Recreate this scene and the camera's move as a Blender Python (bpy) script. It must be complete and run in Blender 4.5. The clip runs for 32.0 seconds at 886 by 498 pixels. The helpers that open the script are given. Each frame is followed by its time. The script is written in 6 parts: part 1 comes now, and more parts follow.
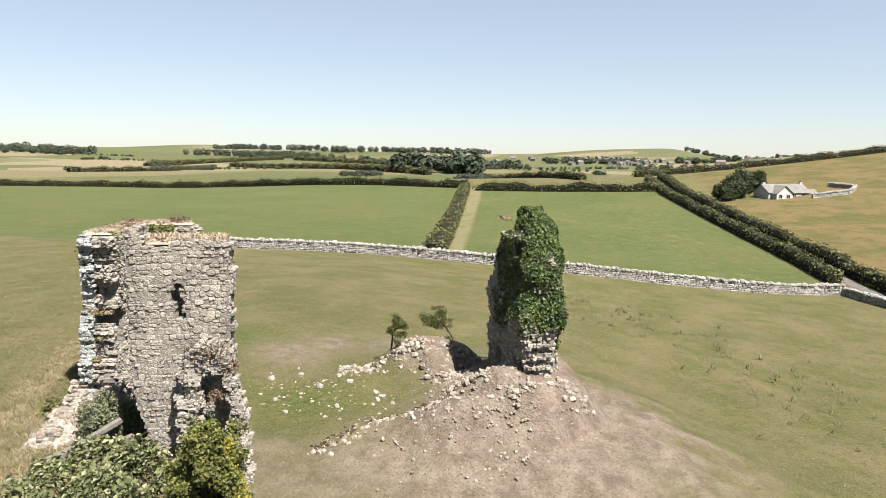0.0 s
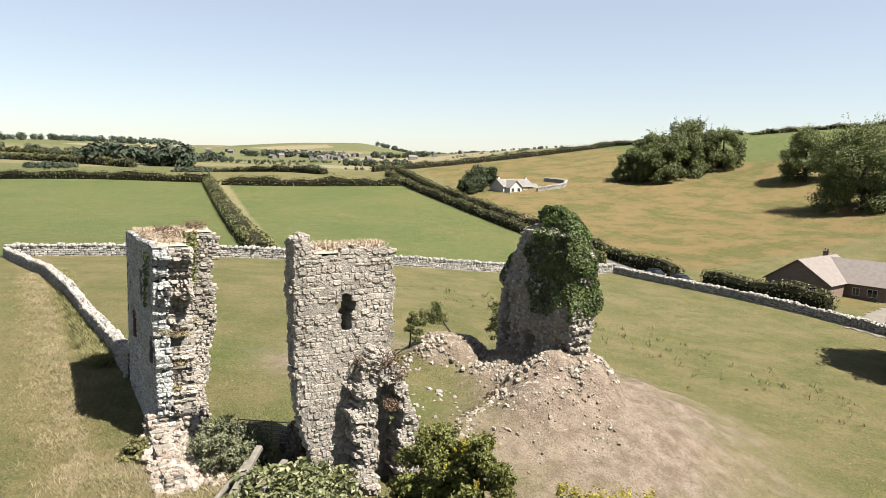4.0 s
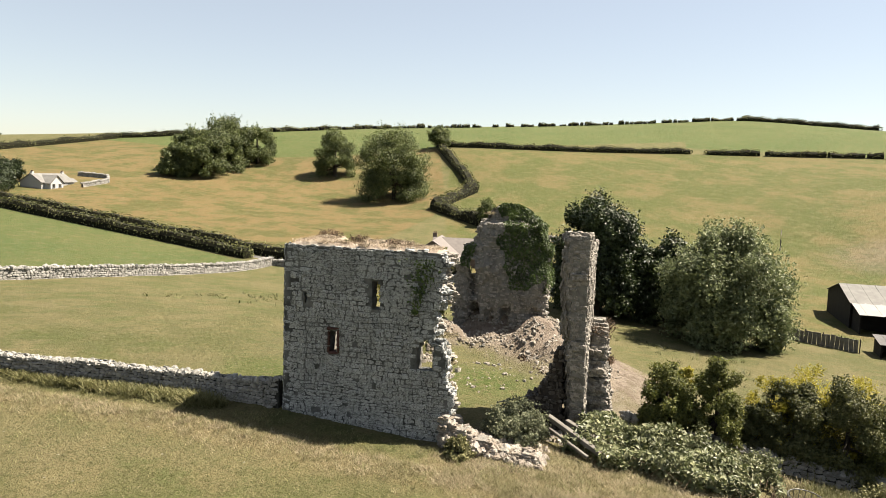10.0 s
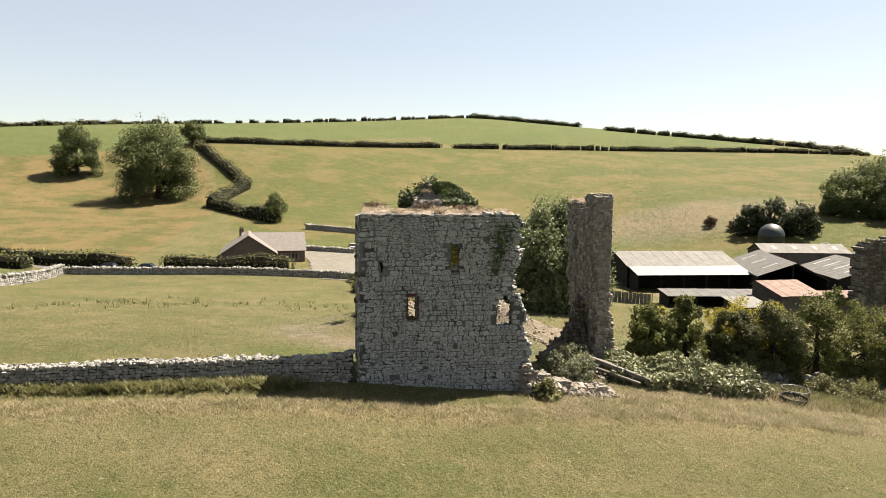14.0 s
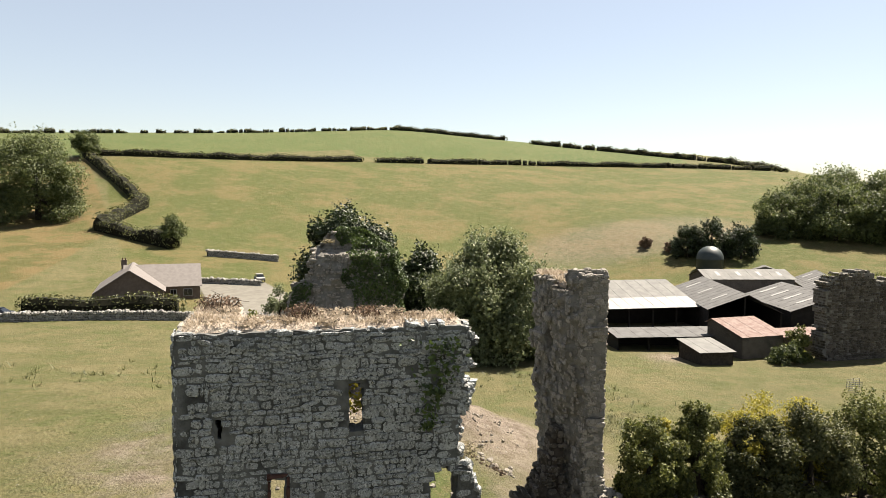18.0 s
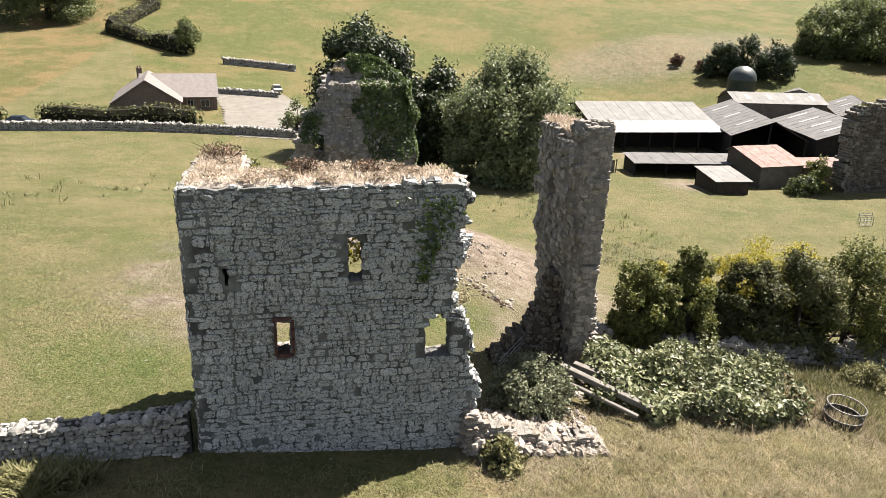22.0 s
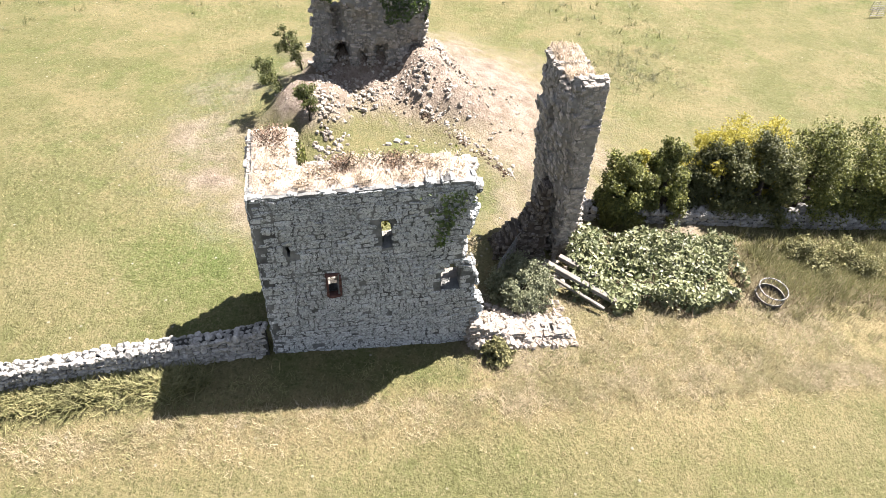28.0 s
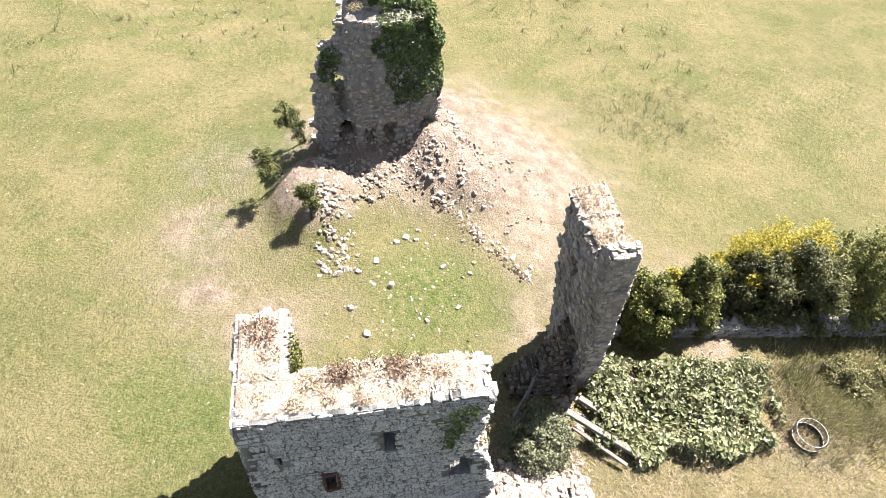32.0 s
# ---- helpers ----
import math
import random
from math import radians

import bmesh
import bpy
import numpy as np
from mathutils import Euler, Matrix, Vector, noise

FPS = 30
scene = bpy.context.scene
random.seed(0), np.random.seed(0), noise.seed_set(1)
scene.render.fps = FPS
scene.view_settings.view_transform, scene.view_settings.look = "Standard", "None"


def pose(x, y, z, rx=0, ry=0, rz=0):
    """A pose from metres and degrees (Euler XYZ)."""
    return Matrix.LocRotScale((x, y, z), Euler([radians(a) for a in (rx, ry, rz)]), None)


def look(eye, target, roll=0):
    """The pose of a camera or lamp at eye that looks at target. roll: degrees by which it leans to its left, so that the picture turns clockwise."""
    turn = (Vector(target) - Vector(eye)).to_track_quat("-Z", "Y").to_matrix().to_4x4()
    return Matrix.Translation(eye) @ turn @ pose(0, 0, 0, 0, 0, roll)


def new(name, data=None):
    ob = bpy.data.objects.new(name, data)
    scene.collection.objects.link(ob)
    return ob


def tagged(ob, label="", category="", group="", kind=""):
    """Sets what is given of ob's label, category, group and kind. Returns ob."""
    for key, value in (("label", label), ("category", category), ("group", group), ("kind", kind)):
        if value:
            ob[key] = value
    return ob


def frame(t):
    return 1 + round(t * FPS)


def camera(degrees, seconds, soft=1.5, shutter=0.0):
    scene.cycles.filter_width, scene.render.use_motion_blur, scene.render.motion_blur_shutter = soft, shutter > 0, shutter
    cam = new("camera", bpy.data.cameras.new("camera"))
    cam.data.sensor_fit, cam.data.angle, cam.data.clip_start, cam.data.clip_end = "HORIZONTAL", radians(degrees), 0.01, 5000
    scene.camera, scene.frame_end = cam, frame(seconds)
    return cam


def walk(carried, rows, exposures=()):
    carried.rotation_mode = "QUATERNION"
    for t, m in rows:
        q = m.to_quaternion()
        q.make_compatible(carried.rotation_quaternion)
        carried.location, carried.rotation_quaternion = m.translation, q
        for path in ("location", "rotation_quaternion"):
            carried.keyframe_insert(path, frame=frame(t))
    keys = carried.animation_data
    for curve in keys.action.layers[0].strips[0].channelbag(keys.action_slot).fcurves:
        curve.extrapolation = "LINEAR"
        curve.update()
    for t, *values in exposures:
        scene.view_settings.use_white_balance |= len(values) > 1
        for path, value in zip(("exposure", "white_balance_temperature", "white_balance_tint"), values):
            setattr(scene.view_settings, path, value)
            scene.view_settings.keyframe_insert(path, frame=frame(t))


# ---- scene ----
cam = camera(64.0, 32.0, 0.8)
# seconds, eye, turn in degrees
PATH = [
    (0, 4.154, -0.632, 14.682, 83.341, -0.809, 14.413),
    (0.5, 1.604, -1.430, 14.722, 83.292, -0.877, 11.383),
    (1, -1.010, -2.133, 14.774, 83.229, -0.923, 8.310),
    (1.5, -3.734, -2.707, 14.841, 83.157, -1.004, 5.253),
    (2, -6.527, -3.140, 14.877, 83.130, -1.075, 2.187),
    (2.5, -9.388, -3.463, 14.889, 83.117, -1.192, -0.897),
    (3, -12.295, -3.627, 14.914, 83.125, -1.372, -4.020),
    (3.5, -15.192, -3.705, 14.909, 83.181, -1.484, -7.118),
    (5.5, -26.185, -2.240, 14.699, 83.467, -1.379, -19.716),
    (6, -29.154, -1.619, 14.690, 83.496, -1.584, -23.214),
    (6.5, -32.188, -0.819, 14.693, 83.500, -1.722, -26.777),
    (7, -35.292, 0.148, 14.707, 83.537, -1.798, -30.332),
    (7.5, -38.471, 1.334, 14.718, 83.590, -1.877, -33.952),
    (8, -41.709, 2.881, 14.681, 83.666, -1.985, -37.750),
    (8.5, -44.991, 4.773, 14.622, 83.781, -2.095, -41.738),
    (9, -48.304, 6.875, 14.577, 83.888, -2.181, -45.722),
    (9.5, -51.566, 9.188, 14.544, 83.993, -2.159, -49.634),
    (10, -54.753, 11.792, 14.516, 84.042, -2.048, -53.553),
    (10.5, -57.790, 14.682, 14.451, 84.105, -1.908, -57.677),
    (11, -60.637, 17.834, 14.260, 84.122, -1.743, -61.367),
    (11.5, -63.184, 20.834, 13.759, 84.103, -1.433, -63.527),
    (12, -65.266, 23.165, 13.022, 83.999, -0.922, -68.011),
    (12.5, -66.344, 24.868, 12.520, 84.137, -0.841, -70.829),
    (13, -66.593, 25.841, 12.471, 84.156, -0.841, -71.509),
    (13.5, -66.039, 26.734, 12.411, 84.269, -0.763, -72.372),
    (14, -64.778, 27.516, 12.394, 84.443, -0.563, -75.788),
    (14.5, -62.739, 28.475, 12.401, 84.683, -0.260, -81.048),
    (16.5, -52.184, 30.797, 13.014, 85.344, -0.341, -81.905),
    (17, -50.191, 30.834, 13.599, 85.478, -0.393, -81.882),
    (17.5, -48.769, 30.792, 14.229, 85.562, -0.471, -81.859),
    (18, -47.829, 30.734, 14.718, 85.366, -0.652, -81.851),
    (18.5, -47.281, 30.649, 15.177, 84.806, -0.848, -81.846),
    (19, -46.972, 30.512, 15.588, 83.352, -1.014, -81.827),
    (19.5, -46.800, 30.351, 15.889, 81.382, -1.154, -81.844),
    (20, -46.900, 30.189, 16.000, 79.285, -1.257, -81.856),
    (20.5, -47.097, 30.064, 16.072, 77.050, -1.391, -81.755),
    (21, -47.296, 30.013, 16.147, 74.702, -1.562, -81.181),
    (21.5, -47.492, 30.005, 16.213, 72.380, -1.741, -80.428),
    (22, -47.632, 30.026, 16.271, 70.041, -1.873, -79.802),
    (22.5, -47.708, 30.091, 16.381, 67.693, -1.995, -79.166),
    (23, -47.764, 30.130, 16.744, 65.392, -2.025, -79.084),
    (23.5, -47.872, 30.168, 17.359, 63.088, -1.984, -79.160),
    (24, -48.070, 30.194, 18.152, 60.788, -2.001, -79.202),
    (24.5, -48.317, 30.181, 19.000, 58.454, -1.981, -79.162),
    (25, -48.576, 30.137, 19.909, 56.193, -1.924, -79.107),
    (25.5, -48.848, 30.151, 20.939, 54.006, -1.877, -79.091),
    (27.5, -48.382, 30.682, 26.580, 46.495, -2.441, -79.093),
    (28, -47.764, 30.834, 27.809, 46.158, -2.246, -79.194),
    (28.5, -46.873, 31.064, 29.026, 45.737, -2.144, -79.286),
    (29, -45.804, 31.359, 30.117, 45.278, -2.064, -79.383),
    (29.5, -44.643, 31.645, 30.943, 44.802, -2.017, -79.437),
    (30, -43.491, 31.861, 31.409, 44.311, -1.961, -79.482),
    (30.5, -42.315, 32.040, 31.679, 43.790, -1.893, -79.524),
    (31, -41.148, 32.216, 31.877, 43.273, -1.810, -79.390),
    (31.5, -39.981, 32.403, 32.063, 42.710, -1.793, -78.779),
    (32, -38.868, 32.596, 32.245, 42.143, -1.827, -77.970),
]
# seconds, stops, white balance
LIGHT = ((0, 1.88, 6550, 12), (3, 1.95, 6650, 12), (8, 2.0, 6900, 11), (13, 2.02, 7300, 11.5), (18, 1.96, 6950, 11.5), (21, 2.1, 6800, 13), (23, 2.46, 6400, 14.5), (25.5, 2.8, 6250, 15.5), (28, 2.82, 6400, 17), (32, 2.82, 6400, 17))
walk(cam, [(t, pose(*row)) for t, *row in PATH], LIGHT)

# ---- world, sun, exposure ----
SUN_WAY = Vector((4.35, -3.46, 8.5)).normalized()
world = bpy.data.worlds.new("sky")
world.use_nodes = True
scene.world = world
wn = world.node_tree.nodes
sky = wn.new("ShaderNodeTexSky")
sky.sky_type = "NISHITA"
sky.sun_disc = False
sky.sun_elevation = math.asin(SUN_WAY.z)
sky.sun_rotation = math.atan2(SUN_WAY.x, SUN_WAY.y)
sky.altitude = 60
sky.air_density = 0.9
sky.dust_density = 0.6
sky.ozone_density = 1.0
veil = wn.new("ShaderNodeMix")  # thin high haze over the whole sky
veil.data_type = "RGBA"
veil.inputs[0].default_value = 0.32
veil.inputs[7].default_value = (5.6, 5.7, 5.5, 1)
world.node_tree.links.new(sky.outputs[0], veil.inputs[6])
world.node_tree.links.new(veil.outputs[2], wn["Background"].inputs[0])
wn["Background"].inputs[1].default_value = 0.0415
sun = new("sun", bpy.data.lights.new("sun", "SUN"))
sun.data.energy = 5.0
sun.data.angle = radians(0.55)
sun.data.color = (1.0, 0.94, 0.85)
sun.matrix_world = look(tuple(SUN_WAY * 300), (0, 0, 0))

# ---- node material helper ----


class Mat:
    """A node material: small helpers to wire procedural nodes."""

    def __init__(self, name, rough=0.9, spec=0.25, metal=0.0):
        self.m = bpy.data.materials.new(name)
        self.m.use_nodes = True
        self.nt = self.m.node_tree
        self.b = self.nt.nodes["Principled BSDF"]
        self.b.inputs["Roughness"].default_value = rough
        self.b.inputs["Specular IOR Level"].default_value = spec
        self.b.inputs["Metallic"].default_value = metal
        self.geo = None

    def node(self, kind, **kw):
        n = self.nt.nodes.new(kind)
        for k, val in kw.items():
            if k == "op":
                n.operation = val
            elif k == "clamp":
                n.use_clamp = val
            elif k == "data":
                n.data_type = val
        return n

    def link(self, a, b):
        self.nt.links.new(a, b)

    def put(self, sock, value):
        if isinstance(value, bpy.types.NodeSocket):
            self.link(value, sock)
        else:
            sock.default_value = value

    def pos(self):
        if self.geo is None:
            self.geo = self.node("ShaderNodeNewGeometry")
        return self.geo.outputs["Position"]

    def rnd(self):
        return self.node("ShaderNodeObjectInfo").outputs["Random"]

    def island(self):
        self.pos()
        return self.geo.outputs["Random Per Island"]

    def attr(self, name):
        n = self.node("ShaderNodeAttribute")
        n.attribute_name = name
        return n.outputs["Fac"]

    def noise(self, scale, detail=3.0, rough=0.55, vec=None, stretch=None):
        v = vec if vec is not None else self.pos()
        if stretch:
            mp = self.node("ShaderNodeVectorMath", op="MULTIPLY")
            self.link(v, mp.inputs[0])
            mp.inputs[1].default_value = stretch
            v = mp.outputs[0]
        n = self.node("ShaderNodeTexNoise")
        n.inputs["Scale"].default_value = scale
        n.inputs["Detail"].default_value = detail
        n.inputs["Roughness"].default_value = rough
        self.link(v, n.inputs["Vector"])
        return n.outputs["Fac"]

    def voronoi(self, scale, out="Distance", vec=None, feature="F1"):
        n = self.node("ShaderNodeTexVoronoi")
        n.feature = feature
        n.inputs["Scale"].default_value = scale
        self.link(vec if vec is not None else self.pos(), n.inputs["Vector"])
        return n.outputs[out]

    def math(self, op, a, b=0.0, clamp=False):
        n = self.node("ShaderNodeMath", op=op, clamp=clamp)
        self.put(n.inputs[0], a)
        self.put(n.inputs[1], b)
        return n.outputs[0]

    def ramp(self, f, lo, hi, a=0.0, b=1.0):
        n = self.node("ShaderNodeMapRange")
        n.interpolation_type = "SMOOTHSTEP"
        self.put(n.inputs["Value"], f)
        n.inputs["From Min"].default_value, n.inputs["From Max"].default_value = lo, hi
        n.inputs["To Min"].default_value, n.inputs["To Max"].default_value = a, b
        return n.outputs["Result"]

    def mix(self, f, a, b, blend="MIX"):
        n = self.node("ShaderNodeMix", data="RGBA")
        n.blend_type = blend
        self.put(n.inputs[0], f)
        for sock, val in ((n.inputs[6], a), (n.inputs[7], b)):
            if isinstance(val, tuple):
                sock.default_value = (*val, 1.0)
            else:
                self.link(val, sock)
        return n.outputs[2]

    def half(self, p, q):
        """1 to the left of the ground line from p to q, 0 to its right."""
        d = Vector((q[0] - p[0], q[1] - p[1]))
        d.normalize()
        nrm = (-d.y, d.x, 0.0)
        n = self.node("ShaderNodeVectorMath", op="DOT_PRODUCT")
        self.link(self.pos(), n.inputs[0])
        n.inputs[1].default_value = nrm
        c = nrm[0] * p[0] + nrm[1] * p[1]
        return self.ramp(n.outputs["Value"], c - 0.7, c + 0.7)

    def area(self, pts):
        """Mask of a convex ground area, corners counter-clockwise."""
        f = None
        for i, p in enumerate(pts):
            h = self.half(p, pts[(i + 1) % len(pts)])
            f = h if f is None else self.math("MULTIPLY", f, h)
        return f

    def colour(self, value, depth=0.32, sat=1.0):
        """Set the base colour, scaled down by depth to deepen shade under raised exposure."""
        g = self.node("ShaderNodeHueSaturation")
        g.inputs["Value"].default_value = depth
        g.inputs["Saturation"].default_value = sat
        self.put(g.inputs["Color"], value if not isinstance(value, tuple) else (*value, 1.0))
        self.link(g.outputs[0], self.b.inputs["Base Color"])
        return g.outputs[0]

    def bump(self, h, strength=0.5, distance=0.05):
        n = self.node("ShaderNodeBump")
        n.inputs["Strength"].default_value = strength
        n.inputs["Distance"].default_value = distance
        self.link(h, n.inputs["Height"])
        self.link(n.outputs[0], self.b.inputs["Normal"])


def simple(name, a, b, scale=3.0, rough=0.85, spec=0.25, metal=0.0, grain=40.0, bump=0.3, rnd=0.0, dist=0.02):
    """Two tones mixed by coarse and fine noise, with fine relief."""
    k = Mat(name, rough, spec, metal)
    f = k.math("ADD", k.math("MULTIPLY", k.ramp(k.noise(scale, 4), 0.3, 0.7), 0.65), k.math("MULTIPLY", k.noise(grain, 3), 0.35))
    c = k.mix(f, a, b)
    if rnd:
        g = k.node("ShaderNodeHueSaturation")
        g.inputs["Value"].default_value = 1.0
        k.link(k.ramp(k.rnd(), 0, 1, 1 - rnd, 1 + rnd), g.inputs["Value"])
        k.link(c, g.inputs["Color"])
        c = g.outputs[0]
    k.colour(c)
    k.bump(k.noise(grain, 4), bump, dist)
    return k.m


def stone_mat(name, a, b, lichen, island=True, dark=(0.045, 0.046, 0.04), spots=0.8, mottle=0.0):
    """Weathered rubble stone: tone per stone, mottled grain, pale lichen spots, dark stains and damp patches."""
    k = Mat(name, 0.93, 0.2)
    r = k.island() if island else k.rnd()
    c = k.mix(k.ramp(r, 0.0, 1.0), a, b)
    c = k.mix(k.math("MULTIPLY", k.ramp(k.noise(0.7, 5, 0.6), 0.42, 0.7), 0.45), c, tuple(x * .5 for x in a))
    c = k.mix(k.math("MULTIPLY", k.ramp(k.noise(5.5, 5, 0.65), 0.47, 0.68), 0.42), c, dark)
    c = k.mix(k.math("MULTIPLY", k.ramp(k.noise(11, 5, 0.7), 0.5, 0.66), 0.7), c, lichen)
    c = k.mix(k.math("MULTIPLY", k.ramp(k.voronoi(2.1), 0.15, 0.07), spots), c, lichen)
    c = k.mix(k.math("MULTIPLY", k.ramp(k.noise(38, 3, 0.7), 0.5, 0.7), 0.5), c, dark)
    if mottle:
        c = k.mix(k.math("MULTIPLY", k.ramp(k.noise(13, 5, 0.75), 0.5, 0.6), mottle), c, dark)
        c = k.mix(k.math("MULTIPLY", k.ramp(k.noise(21, 5, 0.75), 0.54, 0.61), mottle), c, lichen)
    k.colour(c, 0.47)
    k.bump(k.math("ADD", k.noise(9, 5), k.math("MULTIPLY", k.noise(45, 4), 0.5)), 0.9, 0.06)
    return k.m


def leaf_mat(name, a, b, rough=0.55, trans=0.25, big=0.35, c3=None):
    k = Mat(name, rough, 0.35)
    c = k.mix(k.island(), a, b)
    c = k.mix(k.math("MULTIPLY", k.ramp(k.noise(big, 3), 0.4, 0.65), 0.6), c, c3 if c3 else tuple(x * 0.6 for x in a))
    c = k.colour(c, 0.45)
    tr = k.node("ShaderNodeBsdfTranslucent")
    k.link(c, tr.inputs[0])
    ms = k.node("ShaderNodeMixShader")
    ms.inputs[0].default_value = trans
    k.link(k.b.outputs[0], ms.inputs[1])
    k.link(tr.outputs[0], ms.inputs[2])
    k.link(ms.outputs[0], k.nt.nodes["Material Output"].inputs["Surface"])
    return k.m


# ---- the plan ----
CASTLE = pose(-29.055, 41.251, 0, 0, 0, -68.75)  # x along the west face, y into the ruin
N_WALL = [(-60, 103), (-38, 106.5), (-15, 108.5), (10, 113), (26, 117), (38, 122)]
LANE_WALL = [(38, 122), (42, 112), (52, 87), (58, 72)]
W_WALL = [(-28.9, 41.6), (-31.1, 46.5), (-33.2, 51.1), (-39.6, 64.7), (-47, 80), (-60, 103)]
N_HEDGE = [(-26, 111), (-57, 273)]
LANE_A = [(39.2, 131), (37, 147), (31, 178), (17.5, 251), (12.5, 298)]
LANE_B = [(47.6, 116), (45, 132), (42.8, 148), (36.8, 179), (23.4, 252), (18, 310)]

SPOTS = ((-29, 36, 0.8), (-27, 31, 0.5), (-30, 42, 1.35), (-33.2, 51, 1.55), (-39.6, 64.7, 1.9), (-60, 103, 0.8), (-15, 108, -0.7),
         (38, 122, -4.6), (-38, 140, 0.2), (-57, 275, 6.2), (42, 232, 4.8), (104, 252, 11.5), (137, 190, 7.0),
         (150, 150, 8.5), (197, 200, 26), (113, 119, 0.2), (170, 1, 2.0), (66, 93, -4.6), (55, 62, -7.0), (60, 20, -8.6),
         (41, -6, -8.0), (28, 19, -6.9), (7, 26, -4.6), (-12, 36, -0.3), (-17, 16, -1.4), (-60, 20, -0.6),
         (312, 49, 28.5), (442, 134, 57), (505, -66, 45), (80, 12, -9.4), (92, -12, -9.5))
FAR = ((200, 326, 34), (380, 229, 50), (146, 24, -6))
_P = np.array(SPOTS + FAR, float)


def _phi(dx, dy):
    return np.sqrt(dx * dx + dy * dy + 15.0 ** 2)


_A = _phi(_P[:, 0, None] - _P[None, :, 0], _P[:, 1, None] - _P[None, :, 1])
_n = len(_P)
_M = np.zeros((_n + 1, _n + 1))
_M[:_n, :_n], _M[:_n, _n], _M[_n, :_n] = _A, 1, 1
_W = np.linalg.solve(_M, np.append(_P[:, 2], 0))


def smooth(a, b, x):
    t = np.clip((x - a) / (b - a), 0, 1)
    return t * t * (3 - 2 * t)


def bump2(x, y, cx, cy, r):
    return np.exp(-((x - cx) ** 2 + (y - cy) ** 2) / (2 * r * r))


def to_castle(x, y):
    dx, dy = np.asarray(x, float) + 29.055, np.asarray(y, float) - 41.251
    return dx * 0.36243 - dy * 0.93201, dx * 0.93201 + dy * 0.36243


def mound(x, y):
    """Height of the earth heap under the ruin above the plain slope."""
    u, v = to_castle(x, y)
    core = smooth(9.5, 2.2, np.hypot((u - 8.6) / np.where(u > 8.6, 1.36, 1.0), (v - 26.2) / np.where(v > 26.2, 0.8, 0.95)))
    apron = smooth(15, 4, np.hypot((u - 11.5) / np.where(u > 11.5, 1.0, 1.3), (v - 27.5) / np.where(v > 27.5, 1.2, 1.25)))
    west = smooth(5.5, 1.0, np.hypot((u - 2.9) / 0.85, (v - 21.4) / 1.15))
    south = smooth(6.5, 0.5, np.hypot((u - 13.2) / 0.75, (v - 22.6) / 1.2))
    core = core ** (1 + 1.5 * smooth(10.5, 14.0, u))
    core = core * (1 - .4 * smooth(26.4, 23.6, v) * smooth(11.0, 8.5, u))
    h = np.maximum(np.maximum(core * 4.7, apron * 2.1), np.maximum(west * 3.0, south * 3.3))
    dip = smooth(5.5, 1.5, np.hypot((u - 8.5) / 0.9, (v - 17.0) / 0.9))
    return h - 0.9 * dip * smooth(0.2, 2.0, h)


def ground(x, y):
    x, y = np.asarray(x, float), np.asarray(y, float)
    z = np.full(x.shape, _W[_n])
    for (px, py, pz), w in zip(_P, _W[:_n]):
        z = z + w * _phi(x - px, y - py)
    r = np.hypot(x, y - 30)
    az = np.degrees(np.arctan2(x, y - 0))
    # far country: low rolling hills
    roll = 26 + 11 * np.sin(x / 310 + 1.0) * np.cos(y / 420) + 7 * np.sin(y / 190 + x / 260) + 24 * smooth(900, 2300, r) * (0.75 + 0.35 * np.sin(az / 7.0 + 0.6))
    lowland = 3 + 0.013 * np.maximum(y - 250, 0) + 2.5 * np.sin(x / 120) * np.sin(y / 150)
    fn = np.where(r < 900, lowland, lowland + (roll - 14) * smooth(800, 2200, r))
    north = smooth(280, 480, y - 0.55 * np.maximum(x, 0)) * smooth(330, 120, x)
    z = z * (1 - north) + fn * north
    west = smooth(-90, -240, x) * (1 - north)
    z = z * (1 - west) + (1.5 - 0.004 * (-x - 90)) * west
    back = smooth(520, 900, x) * (1 - north)
    z = z * (1 - back) + 22 * back
    sth = smooth(-80, -260, y) * (1 - north) * (1 - back)
    z = z * (1 - sth) + 2 * sth
    return z + mound(x, y)


def gz(x, y):
    return float(ground(np.array([x]), np.array([y]))[0])


# ---- mesh helpers ----


def mesh_of(name, verts, faces, mats, smooth_on=False, idx=None):
    me = bpy.data.meshes.new(name)
    verts = np.asarray(verts, float)
    if isinstance(faces, np.ndarray):
        k = faces.shape[1]
        me.vertices.add(len(verts))
        me.vertices.foreach_set("co", verts.ravel())
        me.loops.add(faces.size)
        me.loops.foreach_set("vertex_index", faces.ravel().astype(np.int32))
        me.polygons.add(len(faces))
        me.polygons.foreach_set("loop_start", np.arange(0, faces.size, k, dtype=np.int32))
        me.update(calc_edges=True)
    else:
        me.from_pydata([tuple(v) for v in verts], [], faces)
    for m in mats if isinstance(mats, (list, tuple)) else [mats]:
        me.materials.append(m)
    if idx is not None:
        me.polygons.foreach_set("material_index", np.asarray(idx, np.int32))
    me.polygons.foreach_set("use_smooth", np.full(len(me.polygons), bool(smooth_on)))
    me.validate()
    me.update()
    return me


def child(name, me, parent, label="", m=None, kind=""):
    ob = new(name, me)
    ob.parent = parent
    if m is not None:
        ob.matrix_basis = m
    return tagged(ob, label=label, kind=kind)


def part(name, bm, material, parent, label="", m=None, smooth_on=False):
    me = bpy.data.meshes.new(name)
    bm.normal_update()
    bm.to_mesh(me)
    bm.free()
    me.materials.append(material)
    if smooth_on:
        me.polygons.foreach_set("use_smooth", np.ones(len(me.polygons), bool))
    return child(name, me, parent, label, m)


